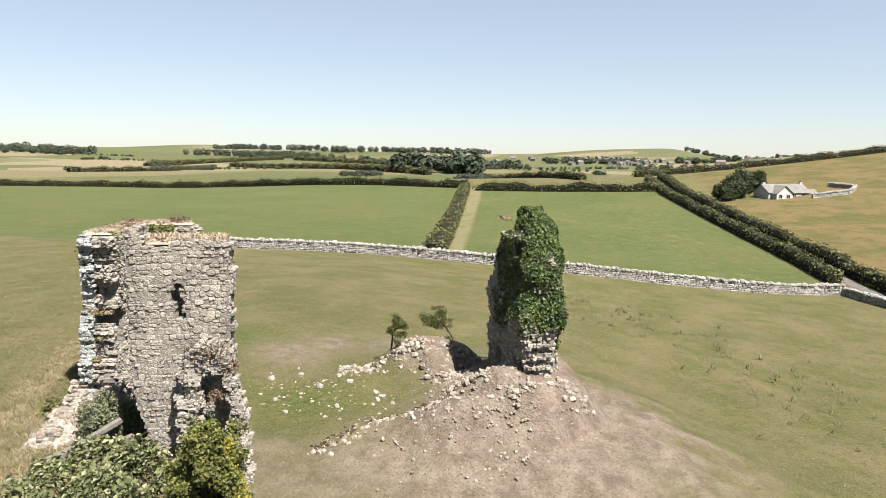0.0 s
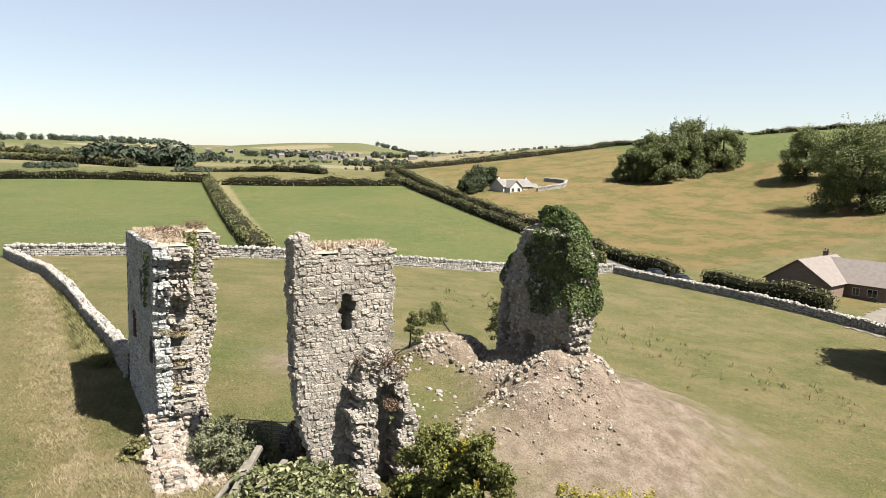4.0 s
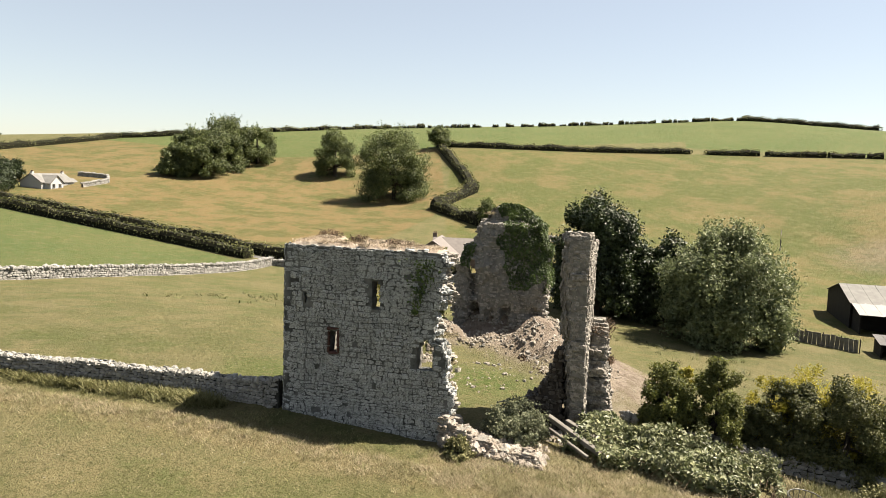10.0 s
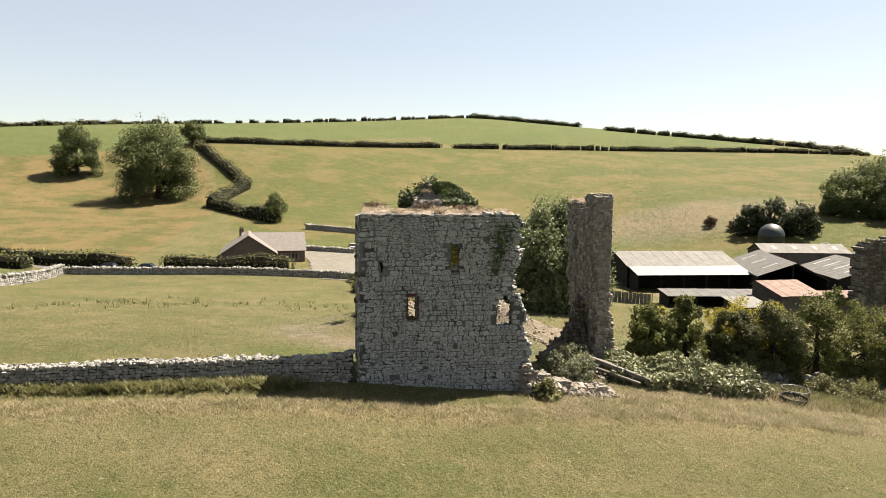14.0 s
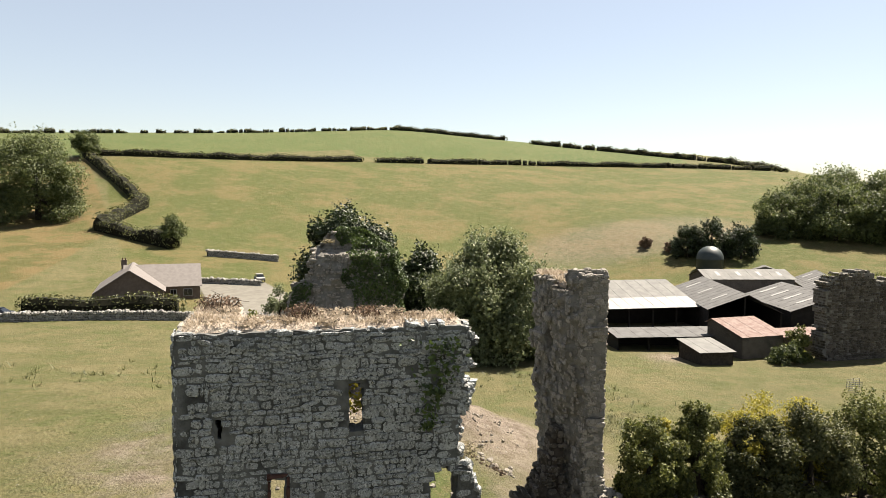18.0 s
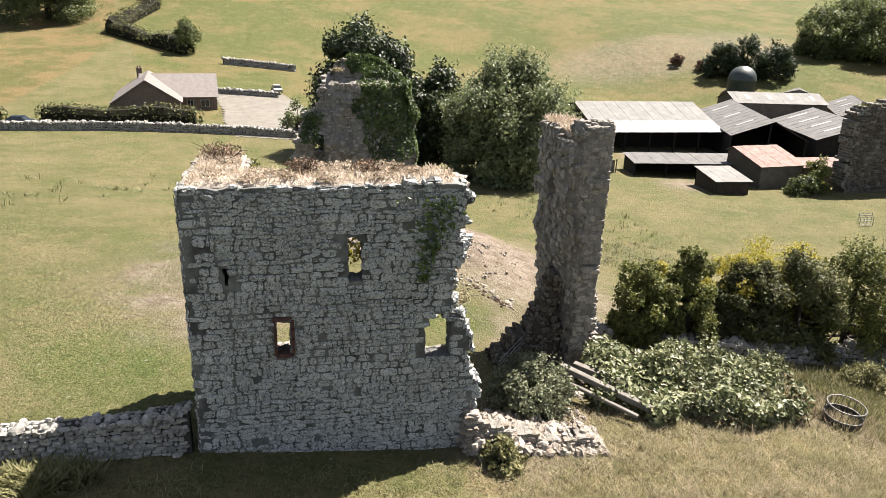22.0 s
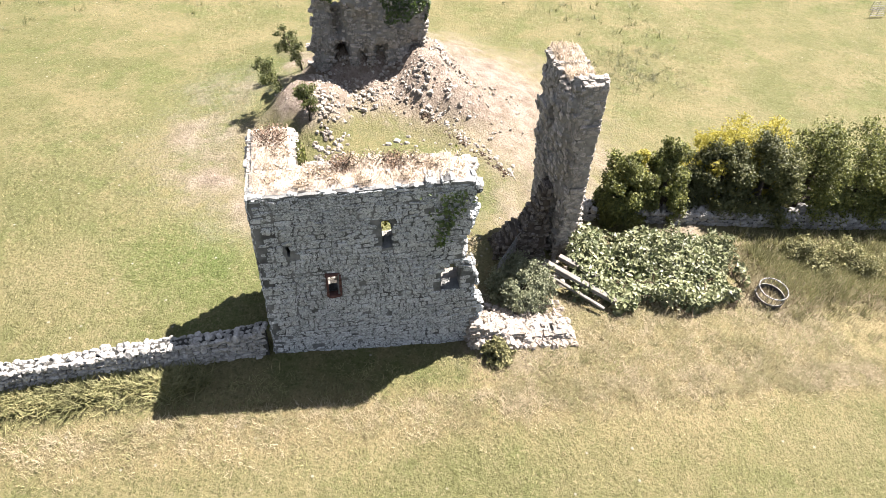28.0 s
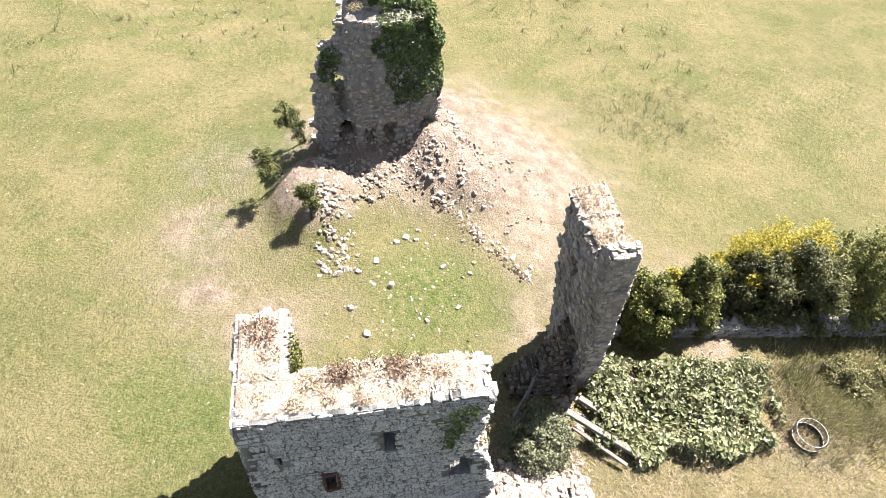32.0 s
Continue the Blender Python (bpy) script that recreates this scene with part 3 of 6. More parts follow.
def masonry(parent, inside, s0, s1, z0, z1, depth, seed, near=None, cap=300, m=None, cell=0.25, course=(0.11, 0.32), width=(0.14, 0.55),
            proud=(0.04, 0.15), sides=("front", "back"), prob=0.95, deep=None, front=None, ends=0.28, rough=0.0, crisp="", clear=(), crack=None, snug=0.97, mat=None, core_mat=None):
    """A rubble wall in the plane x-z, from front(s, z) to deep(s, z): a mortar core cut to the outline, stones laid in wavy courses on its
    faces and rough broken ends. inside(s, z) tells what still stands."""
    deep = deep or (lambda s, z: depth)
    front = front or (lambda s, z: 0.0)
    mat, core_mat = mat or M_LIME, core_mat or M_CORE
    m = m or Matrix.Identity(4)
    r = np.random.default_rng(seed)
    nx, nz = int(math.ceil((s1 - s0) / cell)), int(math.ceil((z1 - z0) / cell))
    occ = np.zeros((nx + 2, nz + 2), bool)
    for i in range(nx):
        for j in range(nz):
            occ[i + 1, j + 1] = inside(s0 + (i + 0.5) * cell, z0 + (j + 0.5) * cell)
    verts, faces, look_up = [], [], {}

    def vid(i, j, k):
        key = (i, j, k)
        if key not in look_up:
            look_up[key] = len(verts)
            a, b = s0 + i * cell, z0 + j * cell
            y = front(a, b) + 0.012 if k == 0 else deep(a, b) - 0.012
            verts.append((a + r.uniform(-.04, .04), y, b + r.uniform(-.04, .04)))
        return look_up[key]

    soup, solos = Soup(), []

    def lay(pos, face, w, d, h):
        if near and face == "front" and len(solos) < cap and near(pos[0], pos[2]):
            solos.append((pos, w, d, h))
            return
        vv = stone_verts(r, w, d, h, 0.1, 0.09)
        tw = r.normal(0, 0.1 if face != "top" else 0.7)
        vv[:, 0], vv[:, 2] = vv[:, 0] * math.cos(tw) - vv[:, 2] * math.sin(tw), vv[:, 0] * math.sin(tw) + vv[:, 2] * math.cos(tw)
        soup.add(vv @ np.array(FACING[face]).T + pos, STONE_Q)

    for i in range(1, nx + 1):
        for j in range(1, nz + 1):
            if not occ[i, j]:
                continue
            x0, x1, a0, a1 = i - 1, i, j - 1, j
            faces.append((vid(x0, a0, 0), vid(x1, a0, 0), vid(x1, a1, 0), vid(x0, a1, 0)))
            faces.append((vid(x1, a0, 1), vid(x0, a0, 1), vid(x0, a1, 1), vid(x1, a1, 1)))
            xs, zs = s0 + (i - 0.5) * cell, z0 + (j - 0.5) * cell
            for di, dj, face, q in ((-1, 0, "left", (x0, a0, x0, a1)), (1, 0, "right", (x1, a1, x1, a0)), (0, 1, "top", (x0, a1, x1, a1)), (0, -1, "", (x1, a0, x0, a0))):
                if occ[i + di, j + dj]:
                    continue
                faces.append((vid(q[0], q[1], 0), vid(q[2], q[3], 0), vid(q[2], q[3], 1), vid(q[0], q[1], 1)))
                ex, ez = xs + di * cell, zs + dj * cell
                if not face or (face == "top" and r.random() < 0.55) or any(b[0] - .1 < ex < b[1] + .1 and b[2] - .1 < ez < b[3] + .1 for b in clear):
                    continue
                y, back_y = front(xs, zs), deep(xs, zs)
                step = max(1, int(round(0.2 / cell)))
                if face != "top" and j % step:
                    continue
                while y < back_y - 0.1:
                    w = r.uniform(0.16, 0.42)
                    p = np.array((xs + di * cell * 0.4, min(y + w / 2, back_y - 0.1), zs + dj * cell * 0.4))
                    p[0 if dj == 0 else 2] += (di if dj == 0 else 1) * r.uniform(-.1, .0)
                    out = r.uniform(0.06, ends)
                    edge = face == crisp
                    if edge:
                        out = r.uniform(.04, .09)
                    if rough and face != "top" and not edge:
                        out += rough * max(0.0, noise.noise(Vector((p[1] * 1.3 + seed, zs * 1.0, xs * .3))) + .12)
                    if r.random() < 0.9:
                        lay(p, face, *((w, out, r.uniform(0.13, 0.27)) if face != "top" else (r.uniform(0.14, .4), r.uniform(.02, .16), w * r.uniform(.6, 1))))
                    y += w
    child("core", mesh_of("core", verts, np.array(faces), core_mat), parent, "rubble and lime mortar core", m)
    for face in sides:
        z = z0
        while z < z1:
            h = r.uniform(*course)
            x = s0 - r.uniform(0, 0.3)
            while x < s1:
                w = r.uniform(*width)
                cx = x + w / 2
                wave = 0.11 * noise.noise(Vector((cx * .55, z * .8, seed)))
                cz = z + h / 2 + wave
                cut = crack and crack(cz)
                if cut and x < cut < x + w:
                    w = max(.1, cut - .025 - x)
                    cx = x + w / 2
                if r.random() < prob and all(inside(x + a, cz + b) for a, b in ((.05, 0), (w - .05, 0), (w / 2, .06), (w / 2, -.06))):
                    y = front(cx, cz) + 0.05 if face == "front" else deep(cx, cz) - 0.05
                    hh = h * snug * r.uniform(0.84, 1.08)
                    if h > 0.19 and r.random() < 0.33:
                        k = r.uniform(.35, .65)
                        lay(np.array((cx, y, cz - h / 2 + h * k / 2)), face, w * r.uniform(.9, 1.0), 0.05 + r.uniform(*proud), h * k * .97)
                        if w > .3:
                            lay(np.array((cx - w * .25, y, cz + h * k / 2)), face, w * .48, 0.05 + r.uniform(*proud), h * (1 - k) * .97)
                            lay(np.array((cx + w * .25, y, cz + h * k / 2)), face, w * r.uniform(.38, .5), 0.05 + r.uniform(*proud), h * (1 - k) * r.uniform(.8, 1))
                        else:
                            lay(np.array((cx, y, cz + h * k / 2)), face, w * r.uniform(.8, 1), 0.05 + r.uniform(*proud), h * (1 - k) * .97)
                    else:
                        lay(np.array((cx, y, cz)), face, w * snug * r.uniform(.9, 1.04), 0.05 + r.uniform(*proud), hh)
                x += w + (.05 if cut and abs(x + w + .025 - cut) < .01 else 0)
            z += h
    if soup.n:
        child("stonework", soup.mesh("stonework", mat), parent, "coursed grey limestone rubble", m, kind="stuff")
    return solos, m


def set_solos(parent, solos, m, seed, meshes):
    """The singly built stones of a face, as parts that share a few meshes."""
    r = np.random.default_rng(seed)
    for pos, w, d, h in solos:
        child("stone", meshes[int(r.integers(len(meshes)))], parent, m=m @ Matrix.Translation(pos) @ Matrix.Diagonal((w, d, h, 1)))


# ---- leaves ----


def leaf_soup(r, pts, nrm, size, spread=0.9, soup=None):
    """Many small bent leaves or leaf clusters round the given points."""
    n = len(pts)
    nn = nrm + r.normal(0, spread, (n, 3))
    nn /= np.linalg.norm(nn, axis=1)[:, None] + 1e-9
    t = r.normal(0, 1, (n, 3))
    t -= (t * nn).sum(1)[:, None] * nn
    t /= np.linalg.norm(t, axis=1)[:, None] + 1e-9
    b = np.cross(nn, t)
    s = (size * r.uniform(0.6, 1.35, n))[:, None]
    v = np.stack([pts - t * s * .5, pts - b * s * .32 + nn * s * .12, pts + t * s * .5, pts + b * s * .32 + nn * s * .12], 1).reshape(-1, 3)
    f = np.arange(4 * n).reshape(n, 4)
    soup = soup or Soup()
    soup.add(v, f)
    return soup


def ball(r, n):
    d = r.normal(0, 1, (n, 3))
    return d / np.linalg.norm(d, axis=1)[:, None]


def tube(soup, path, radii, sides=7):
    path = [Vector(p) for p in path]
    rings = []
    for i, p in enumerate(path):
        d = (path[min(i + 1, len(path) - 1)] - path[max(i - 1, 0)]).normalized()
        q = d.to_track_quat("Z", "Y").to_matrix()
        rings.append([p + q @ Vector((math.cos(6.2832 * k / sides) * radii[i], math.sin(6.2832 * k / sides) * radii[i], 0)) for k in range(sides)])
    f = [(i * sides + k, i * sides + (k + 1) % sides, (i + 1) * sides + (k + 1) % sides, (i + 1) * sides + k) for i in range(len(path) - 1) for k in range(sides)]
    soup.add([tuple(v) for ring in rings for v in ring], f)


def tree(name, x, y, height, radius, seed, material, label, leaves=9000, leaf=0.55, base=0.12, squash=1.0, lumps=46, z=None, group="", trunk=True, cat="tree", zoff=0.0, full=0.9, shoots=5):
    """A tapered trunk with limbs and a crown of leaf clusters gathered in uneven lumps."""
    r = np.random.default_rng(seed)
    z = gz(x, y) if z is None else z
    ob = thing(name, pose(x, y, z - 0.05 + zoff, 0, 0, float(r.uniform(0, 360))), label, cat, group)
    cz, hz = height * (base + (1 - base) / 2) * .97, height * (1 - base) / 2
    wood = Soup()
    lean = r.normal(0, 0.03 * height, 2)
    tr = max(0.05, 0.028 * height)
    if trunk:
        tube(wood, [(0, 0, -0.3), (lean[0] * .2, lean[1] * .2, height * 0.25), (lean[0] * .6, lean[1] * .6, height * .55), (lean[0], lean[1], height * .85)], [tr * 1.3, tr, tr * .6, tr * .15])
    d = ball(r, lumps)
    d[:, 2] = np.where(d[:, 2] < -0.9, -d[:, 2], d[:, 2])
    if base == 0:
        low = lumps // 3
        an = r.uniform(0, 6.283, low)
        d[:low] = np.stack([np.cos(an), np.sin(an), r.uniform(-.93, -.25, low)], -1)
    rr = r.uniform(0.55, 0.98, lumps)
    if base == 0:
        rr[:low] = np.maximum(rr[:low], .82)
    flat = np.hypot(d[:, 0], d[:, 1]) + 1e-6
    shape = np.stack([np.where(d[:, 2] < 0, np.maximum(1.0, full / flat * .92 + (1 - full)), 1.0)] * 2 + [np.ones(lumps)], -1)
    c = d * rr[:, None] * (radius * 0.82, radius * 0.82, hz * 0.84) * shape + (lean[0] * .7, lean[1] * .7, cz)
    if base == 0:
        c[:low, 2] = r.uniform(0.07, 0.34, low) * height
        c[:low, :2] *= .93
    size = radius * r.uniform(0.16, 0.36, lumps) * (46 / lumps) ** 0.2
    for k in range(min(lumps, 16)):
        s = height * r.uniform(0.15, 0.45)
        p0 = Vector((lean[0] * .3, lean[1] * .3, s))
        p2 = Vector(c[k])
        limb = Soup() if cat == "tree" else wood
        tube(limb, [p0, p0.lerp(p2, .55) + Vector((0, 0, -0.04 * height)), p2], [tr * .45, tr * .28, tr * .07], 5)
        if cat == "tree":
            child("limb", limb.mesh("limb", M_BARK, True), ob)
    if wood.n:
        child("trunk" if cat == "tree" else "woody_stem", wood.mesh("trunk", M_BARK, True), ob, "grey-brown bark", kind="" if cat == "tree" else "stuff")
    s = Soup()
    w = size ** 2 / (size ** 2).sum()
    for k in range(lumps):
        n = int(leaves * w[k])
        q = ball(r, n)
        shell = r.uniform(0.4, 1.15, n)[:, None] ** 0.7
        pts = c[k] + q * shell * size[k] * (1, 1, 0.8 * squash)
        leaf_soup(r, pts, q + (0, 0, 0.35), leaf, 0.7, s)
        for _ in range(shoots):
            w0 = ball(r, 1)[0] + d[k] * 1.1 + (0, 0, .5)
            w0 /= np.linalg.norm(w0)
            t0 = r.uniform(.7, 1.6, 9)[:, None]
            leaf_soup(r, c[k] + w0 * t0 * size[k] + r.normal(0, leaf * .35, (9, 3)), np.tile(w0, (9, 1)), leaf * .85, .9, s)
    child("crown", s.mesh("crown", material), ob)
    return ob


def hedge(name, line, height, width, seed, label, leaf=0.5, per=26, material=None, gap=0.0, wild=0.25, group=""):
    """A field hedge: solid dark core and a skin of leaf clusters, with an uneven top."""
    r = np.random.default_rng(seed)
    pts = resample(line, 1.5)
    ob = thing(name, pose(pts[0][0], pts[0][1], gz(*pts[0])), label, "hedge", group)
    o = np.array((pts[0][0], pts[0][1], gz(*pts[0])))
    zz = ground(pts[:, 0], pts[:, 1])
    n = len(pts)
    ph = r.uniform(0, 6, 4)
    t = np.arange(n)
    hh = height * (1 + wild * (0.5 * np.sin(t * .35 + ph[0]) + 0.4 * np.sin(t * .83 + ph[1])) * 0.6 + r.normal(0, 0.05, n))
    core, s = Soup(), Soup()
    tan = np.gradient(pts, axis=0)
    tan /= np.linalg.norm(tan, axis=1)[:, None]
    nrm = np.stack([-tan[:, 1], tan[:, 0]], -1)
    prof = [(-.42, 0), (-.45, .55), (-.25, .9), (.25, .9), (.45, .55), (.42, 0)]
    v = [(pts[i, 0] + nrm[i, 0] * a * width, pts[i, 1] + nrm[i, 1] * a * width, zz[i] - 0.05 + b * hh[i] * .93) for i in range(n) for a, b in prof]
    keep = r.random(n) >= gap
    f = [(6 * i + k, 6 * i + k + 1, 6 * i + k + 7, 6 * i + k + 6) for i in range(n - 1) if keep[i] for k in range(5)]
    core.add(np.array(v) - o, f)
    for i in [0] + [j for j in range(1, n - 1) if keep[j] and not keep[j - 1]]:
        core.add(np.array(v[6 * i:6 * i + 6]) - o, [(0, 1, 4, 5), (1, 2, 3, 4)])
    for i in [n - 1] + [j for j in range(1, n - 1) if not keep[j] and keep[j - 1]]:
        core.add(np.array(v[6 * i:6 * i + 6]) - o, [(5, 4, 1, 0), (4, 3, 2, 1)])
    child("inner_wood", core.mesh("inner_wood", M_HEDGE_CORE), ob, "solid dark core inside the hedge", kind="stuff")
    for i in (0, n - 1):
        q = ball(r, per * 4)
        leaf_soup(r, np.array((pts[i, 0], pts[i, 1], zz[i] + hh[i] * .45)) - o + q * (width * .5, width * .5, hh[i] * .5), q, leaf, .5, s)
    for i in range(n - 1):
        if not keep[i]:
            continue
        k = per
        a = r.uniform(-0.3, math.pi + 0.3, k)
        along = r.uniform(0, 1, k)[:, None]
        base = pts[i] + (pts[i + 1] - pts[i]) * along
        ca, sa = np.cos(a), np.sin(a)
        px = np.sign(ca) * np.abs(ca) ** 0.6 * width * .5
        pz = np.maximum(0.04, np.maximum(sa, 0) ** 0.55) * hh[i]
        pz = np.where(np.abs(ca) > 0.75, r.uniform(0.05, 0.9, k) * hh[i], pz)
        p = np.stack([base[:, 0] + nrm[i, 0] * px, base[:, 1] + nrm[i, 1] * px, zz[i] + pz], -1) - o
        q = np.stack([nrm[i, 0] * ca, nrm[i, 1] * ca, np.maximum(sa, 0.1)], -1)
        leaf_soup(r, p + r.normal(0, 0.09, (k, 3)), q, leaf, 0.55, s)
    child("leaves", s.mesh("leaves", material or M_HEDGE), ob)
    return ob

# ---- the ruin ----


def pw(z, *pairs):
    return float(np.interp(z, [p[0] for p in pairs], [p[1] for p in pairs]))


def hole(s, z, s0, s1, z0, z1, arch=0.0):
    if not (s0 <= s <= s1 and z0 <= z <= z1):
        return False
    return not (arch and z > z1 - arch and abs(s - (s0 + s1) / 2) > (s1 - s0) / 2 * math.sqrt(max(0, 1 - ((z - z1 + arch) / arch) ** 2)))


def wob(a, b, k=0.12):
    return k * noise.noise(Vector((a * 2.3, b * 2.3, 7.7)))


SLITS = ((5.04, 5.5, 7.4, 8.85, 0.2), (2.74, 3.2, 4.85, 6.06, 0.15), (1.17, 1.34, 7.3, 7.9, 0), (7.72, 8.52, 4.35, 5.95, 0.4))
BAYS = ((4.6, 5.9, 6.6, 9.2, .4), (2.35, 3.6, 3.7, 6.35, .3), (7.5, 8.8, 3.8, 6.15, .4))


def west_edge(s, z):
    e = pw(z, (0, 9.6), (3.2, 9.45), (4.2, 9.05), (4.6, 9.35), (5.5, 9.12), (6.1, 8.66), (6.6, 8.46), (8.2, 8.72), (9.6, 8.66), (10.0, 9.0), (10.6, 8.9)) + wob(s, z, 0.25)
    return 0 < s < e and z < 10.52 + wob(s, 3, 0.12)


def west_inside(s, z):
    return west_edge(s, z) and not any(hole(s, z, *h) for h in SLITS)


def bay_inside(s, z):
    return west_edge(s + .12 + .5 * max(0, wob(z, 4, 1.0)), z) and not any(hole(s, z, *h) for h in BAYS)


def split(z):
    return float(np.interp(z, [4.6, 5.4, 6.3, 7.0, 7.6, 8.3, 9.0, 9.6, 10.2], [1.32, 1.42, 1.3, 1.22, 1.1, 1.02, 0.86, 0.92, 0.74])) + .06 * math.sin(z * 9)


M_POINT = simple("old_pointing", (0.06, 0.06, 0.06), (0.44, 0.45, 0.43), 1.3, 0.95, 0.15, grain=9, bump=0.9, dist=0.06)
# Lichened limestone, its tone brightened to offset the shade on the west face.
M_WALLSTONE = stone_mat("lichened_stone_brightened", (0.47, 0.495, 0.48), (0.67, 0.70, 0.685), (0.96, 0.97, 0.95), spots=1.0, mottle=.85)
M_WALLSTONE_ONE = stone_mat("lichened_stone_brightened_single", (0.47, 0.495, 0.48), (0.67, 0.70, 0.685), (0.96, 0.97, 0.95), island=False, spots=1.0, mottle=.85)
WALL_STONES = [stone_variant(40 + i, M_WALLSTONE_ONE) for i in range(10)]
west = thing("ruined_tower_wall", CASTLE, "roofless grey limestone tower wall with narrow window slits", "ruin")
WEST_SOLOS = masonry(west, west_inside, 0, 9.75, -0.6, 10.8, 0.75, 11, near=lambda s, z: 2.0 < s < 6.8 and 3.4 < z < 8.6, cap=300, cell=0.15, course=(0.1, 0.34), width=(0.14, 0.66), crisp="left", core_mat=M_POINT,
                     proud=(-0.01, 0.05), prob=0.975, snug=.99, mat=M_WALLSTONE, sides=("front",), ends=.16, rough=.5, clear=SLITS, crack=split)
masonry(west, bay_inside, 0, 9.75, -0.6, 10.7, 1.15, 19, cell=0.2, sides=("back",), m=pose(0, .75, 0), rough=.7, crisp="left", clear=BAYS)


def stub_inside(s, z):
    e = pw(z, (0, 0.6), (3, 0.9), (6, 0.4), (8.5, 0.7), (10.2, 0.1)) + wob(s, z, 0.5)
    return e < s < 3.2 and z < 10.4 + wob(s, 1, .3)


masonry(west, stub_inside, 0, 3.2, -0.6, 10.8, 1.95, 12, m=pose(0, 5.05, 0, 0, 0, -90), cell=0.2, rough=.4)


def inner_inside(s, z):
    """Broken thickening behind the face: ledges of the lost floors."""
    top = pw(s, (0, 5.5), (3.0, 5.3), (4.6, 5.0), (6, 4.2), (7.5, 3.2), (8.6, 2.2)) + wob(s, 2, .5)
    return z < top and not any(hole(s, z, h[0] - .2, h[1] + .2, h[2] - .3, h[3] + .2) for h in BAYS)


masonry(west, inner_inside, 1.9, 8.8, -0.6, 8.2, 0.8, 13, m=pose(0, 1.85, 0), cell=0.2, prob=0.9, clear=BAYS, deep=lambda s, z: float(np.interp(s, [1.9, 4.0, 5.6], [1.9, 1.6, .7])))


def surround(parent, x0, x1, z0, z1, t, seed):
    """A window surround of rough dressed blocks, each a stone of its own."""
    r = np.random.default_rng(seed)
    blocks = []
    for x in (x0 - t / 2, x1 + t / 2):
        z = z0 - .06
        while z < z1:
            h = r.uniform(.22, .4)
            blocks.append((x, z + h / 2, t * r.uniform(.8, 1.35), h * .94))
            z += h
    blocks += [((x0 + x1) / 2, z0 - t * .6, x1 - x0 + t, t * .9), ((x0 + x1) / 2 - .03, z1 + t * .5, x1 - x0 + t * 1.2, t * 1.0)]
    for x, z, w, h in blocks:
        child("dressed_block", mesh_of("dressed_block", stone_verts(r, w, .2, h, .06, .05), STONE_Q, M_RED), parent, m=Matrix.Translation((x, -.09, z)))


surround(child("window_surround", mesh_of("window_sill", stone_verts(rng, .5, .3, .1, .05), STONE_Q, M_RED), west, "dressed red sandstone window surround", Matrix.Translation((2.97, .2, 4.83))), -.23, .23, .02, 1.25, .1, 5)


def grass_cap(parent, boxes, z, seed, n, size=0.42, mat=None, name="dry_grass", label="tuft of sun-bleached grass", wide=.07):
    r = np.random.default_rng(seed)
    s = Soup()
    for x0, x1, y0, y1 in boxes:
        k = int(n * (x1 - x0) * (y1 - y0))
        c = np.stack([r.uniform(x0, x1, k), r.uniform(y0, y1, k), z + r.uniform(-.05, .1, k)], -1)
        blades(r, c, size, s, wide=wide)
    return child(name, s.mesh(name, mat or M_HAY), parent, label, kind="stuff")


def blades(r, c, size, s, lean=1.2, wide=0.07):
    """Grass blades: narrow upright slips with a bend."""
    n = len(c)
    a = r.uniform(0, 6.283, n)
    h = size * r.uniform(0.4, 1.2, n)
    d = np.stack([np.cos(a), np.sin(a), np.zeros(n)], -1)
    q = np.stack([-np.sin(a), np.cos(a), np.zeros(n)], -1) * (size * wide * r.uniform(.6, 1.4, n))[:, None]
    tip = c + d * (h * lean * r.uniform(0.2, 1.3, n))[:, None] + np.stack([0 * h, 0 * h, h], -1)
    v = np.stack([c - q, c + q, tip + q * .35, tip - q * .35], 1).reshape(-1, 3)
    s.add(v, np.arange(4 * n).reshape(n, 4))


turf = Soup()
for x0, x1, y0, y1 in ((0.15, 8.7, 0.2, 1.75), (0.2, 1.8, 1.75, 4.6)):
    nx, ny = int((x1 - x0) / .22) + 1, int((y1 - y0) / .22) + 1
    v = [(x0 + (x1 - x0) * i / (nx - 1), y0 + (y1 - y0) * j / (ny - 1),
          10.5 + (0.0 if i in (0, nx - 1) or j in (0, ny - 1) else 0.16 + 0.12 * noise.noise(Vector((i * .31, j * .31, 2))))) for i in range(nx) for j in range(ny)]
    turf.add(v, [(i * ny + j, (i + 1) * ny + j, (i + 1) * ny + j + 1, i * ny + j + 1) for i in range(nx - 1) for j in range(ny - 1)])
M_TURF = simple("bleached_turf", (0.72, 0.58, 0.45), (1.0, 0.87, 0.72), 1.6, 0.95, 0.1, grain=22, bump=0.9, dist=0.08)
child("turf_cap", turf.mesh("turf_cap", M_TURF, True), west, "sun-bleached turf on the wall head")
grass_cap(west, ((0.25, 8.6, 0.3, 1.75), (0.3, 1.7, 1.7, 4.4)), 10.6, 21, 330, 0.13, wide=.11)


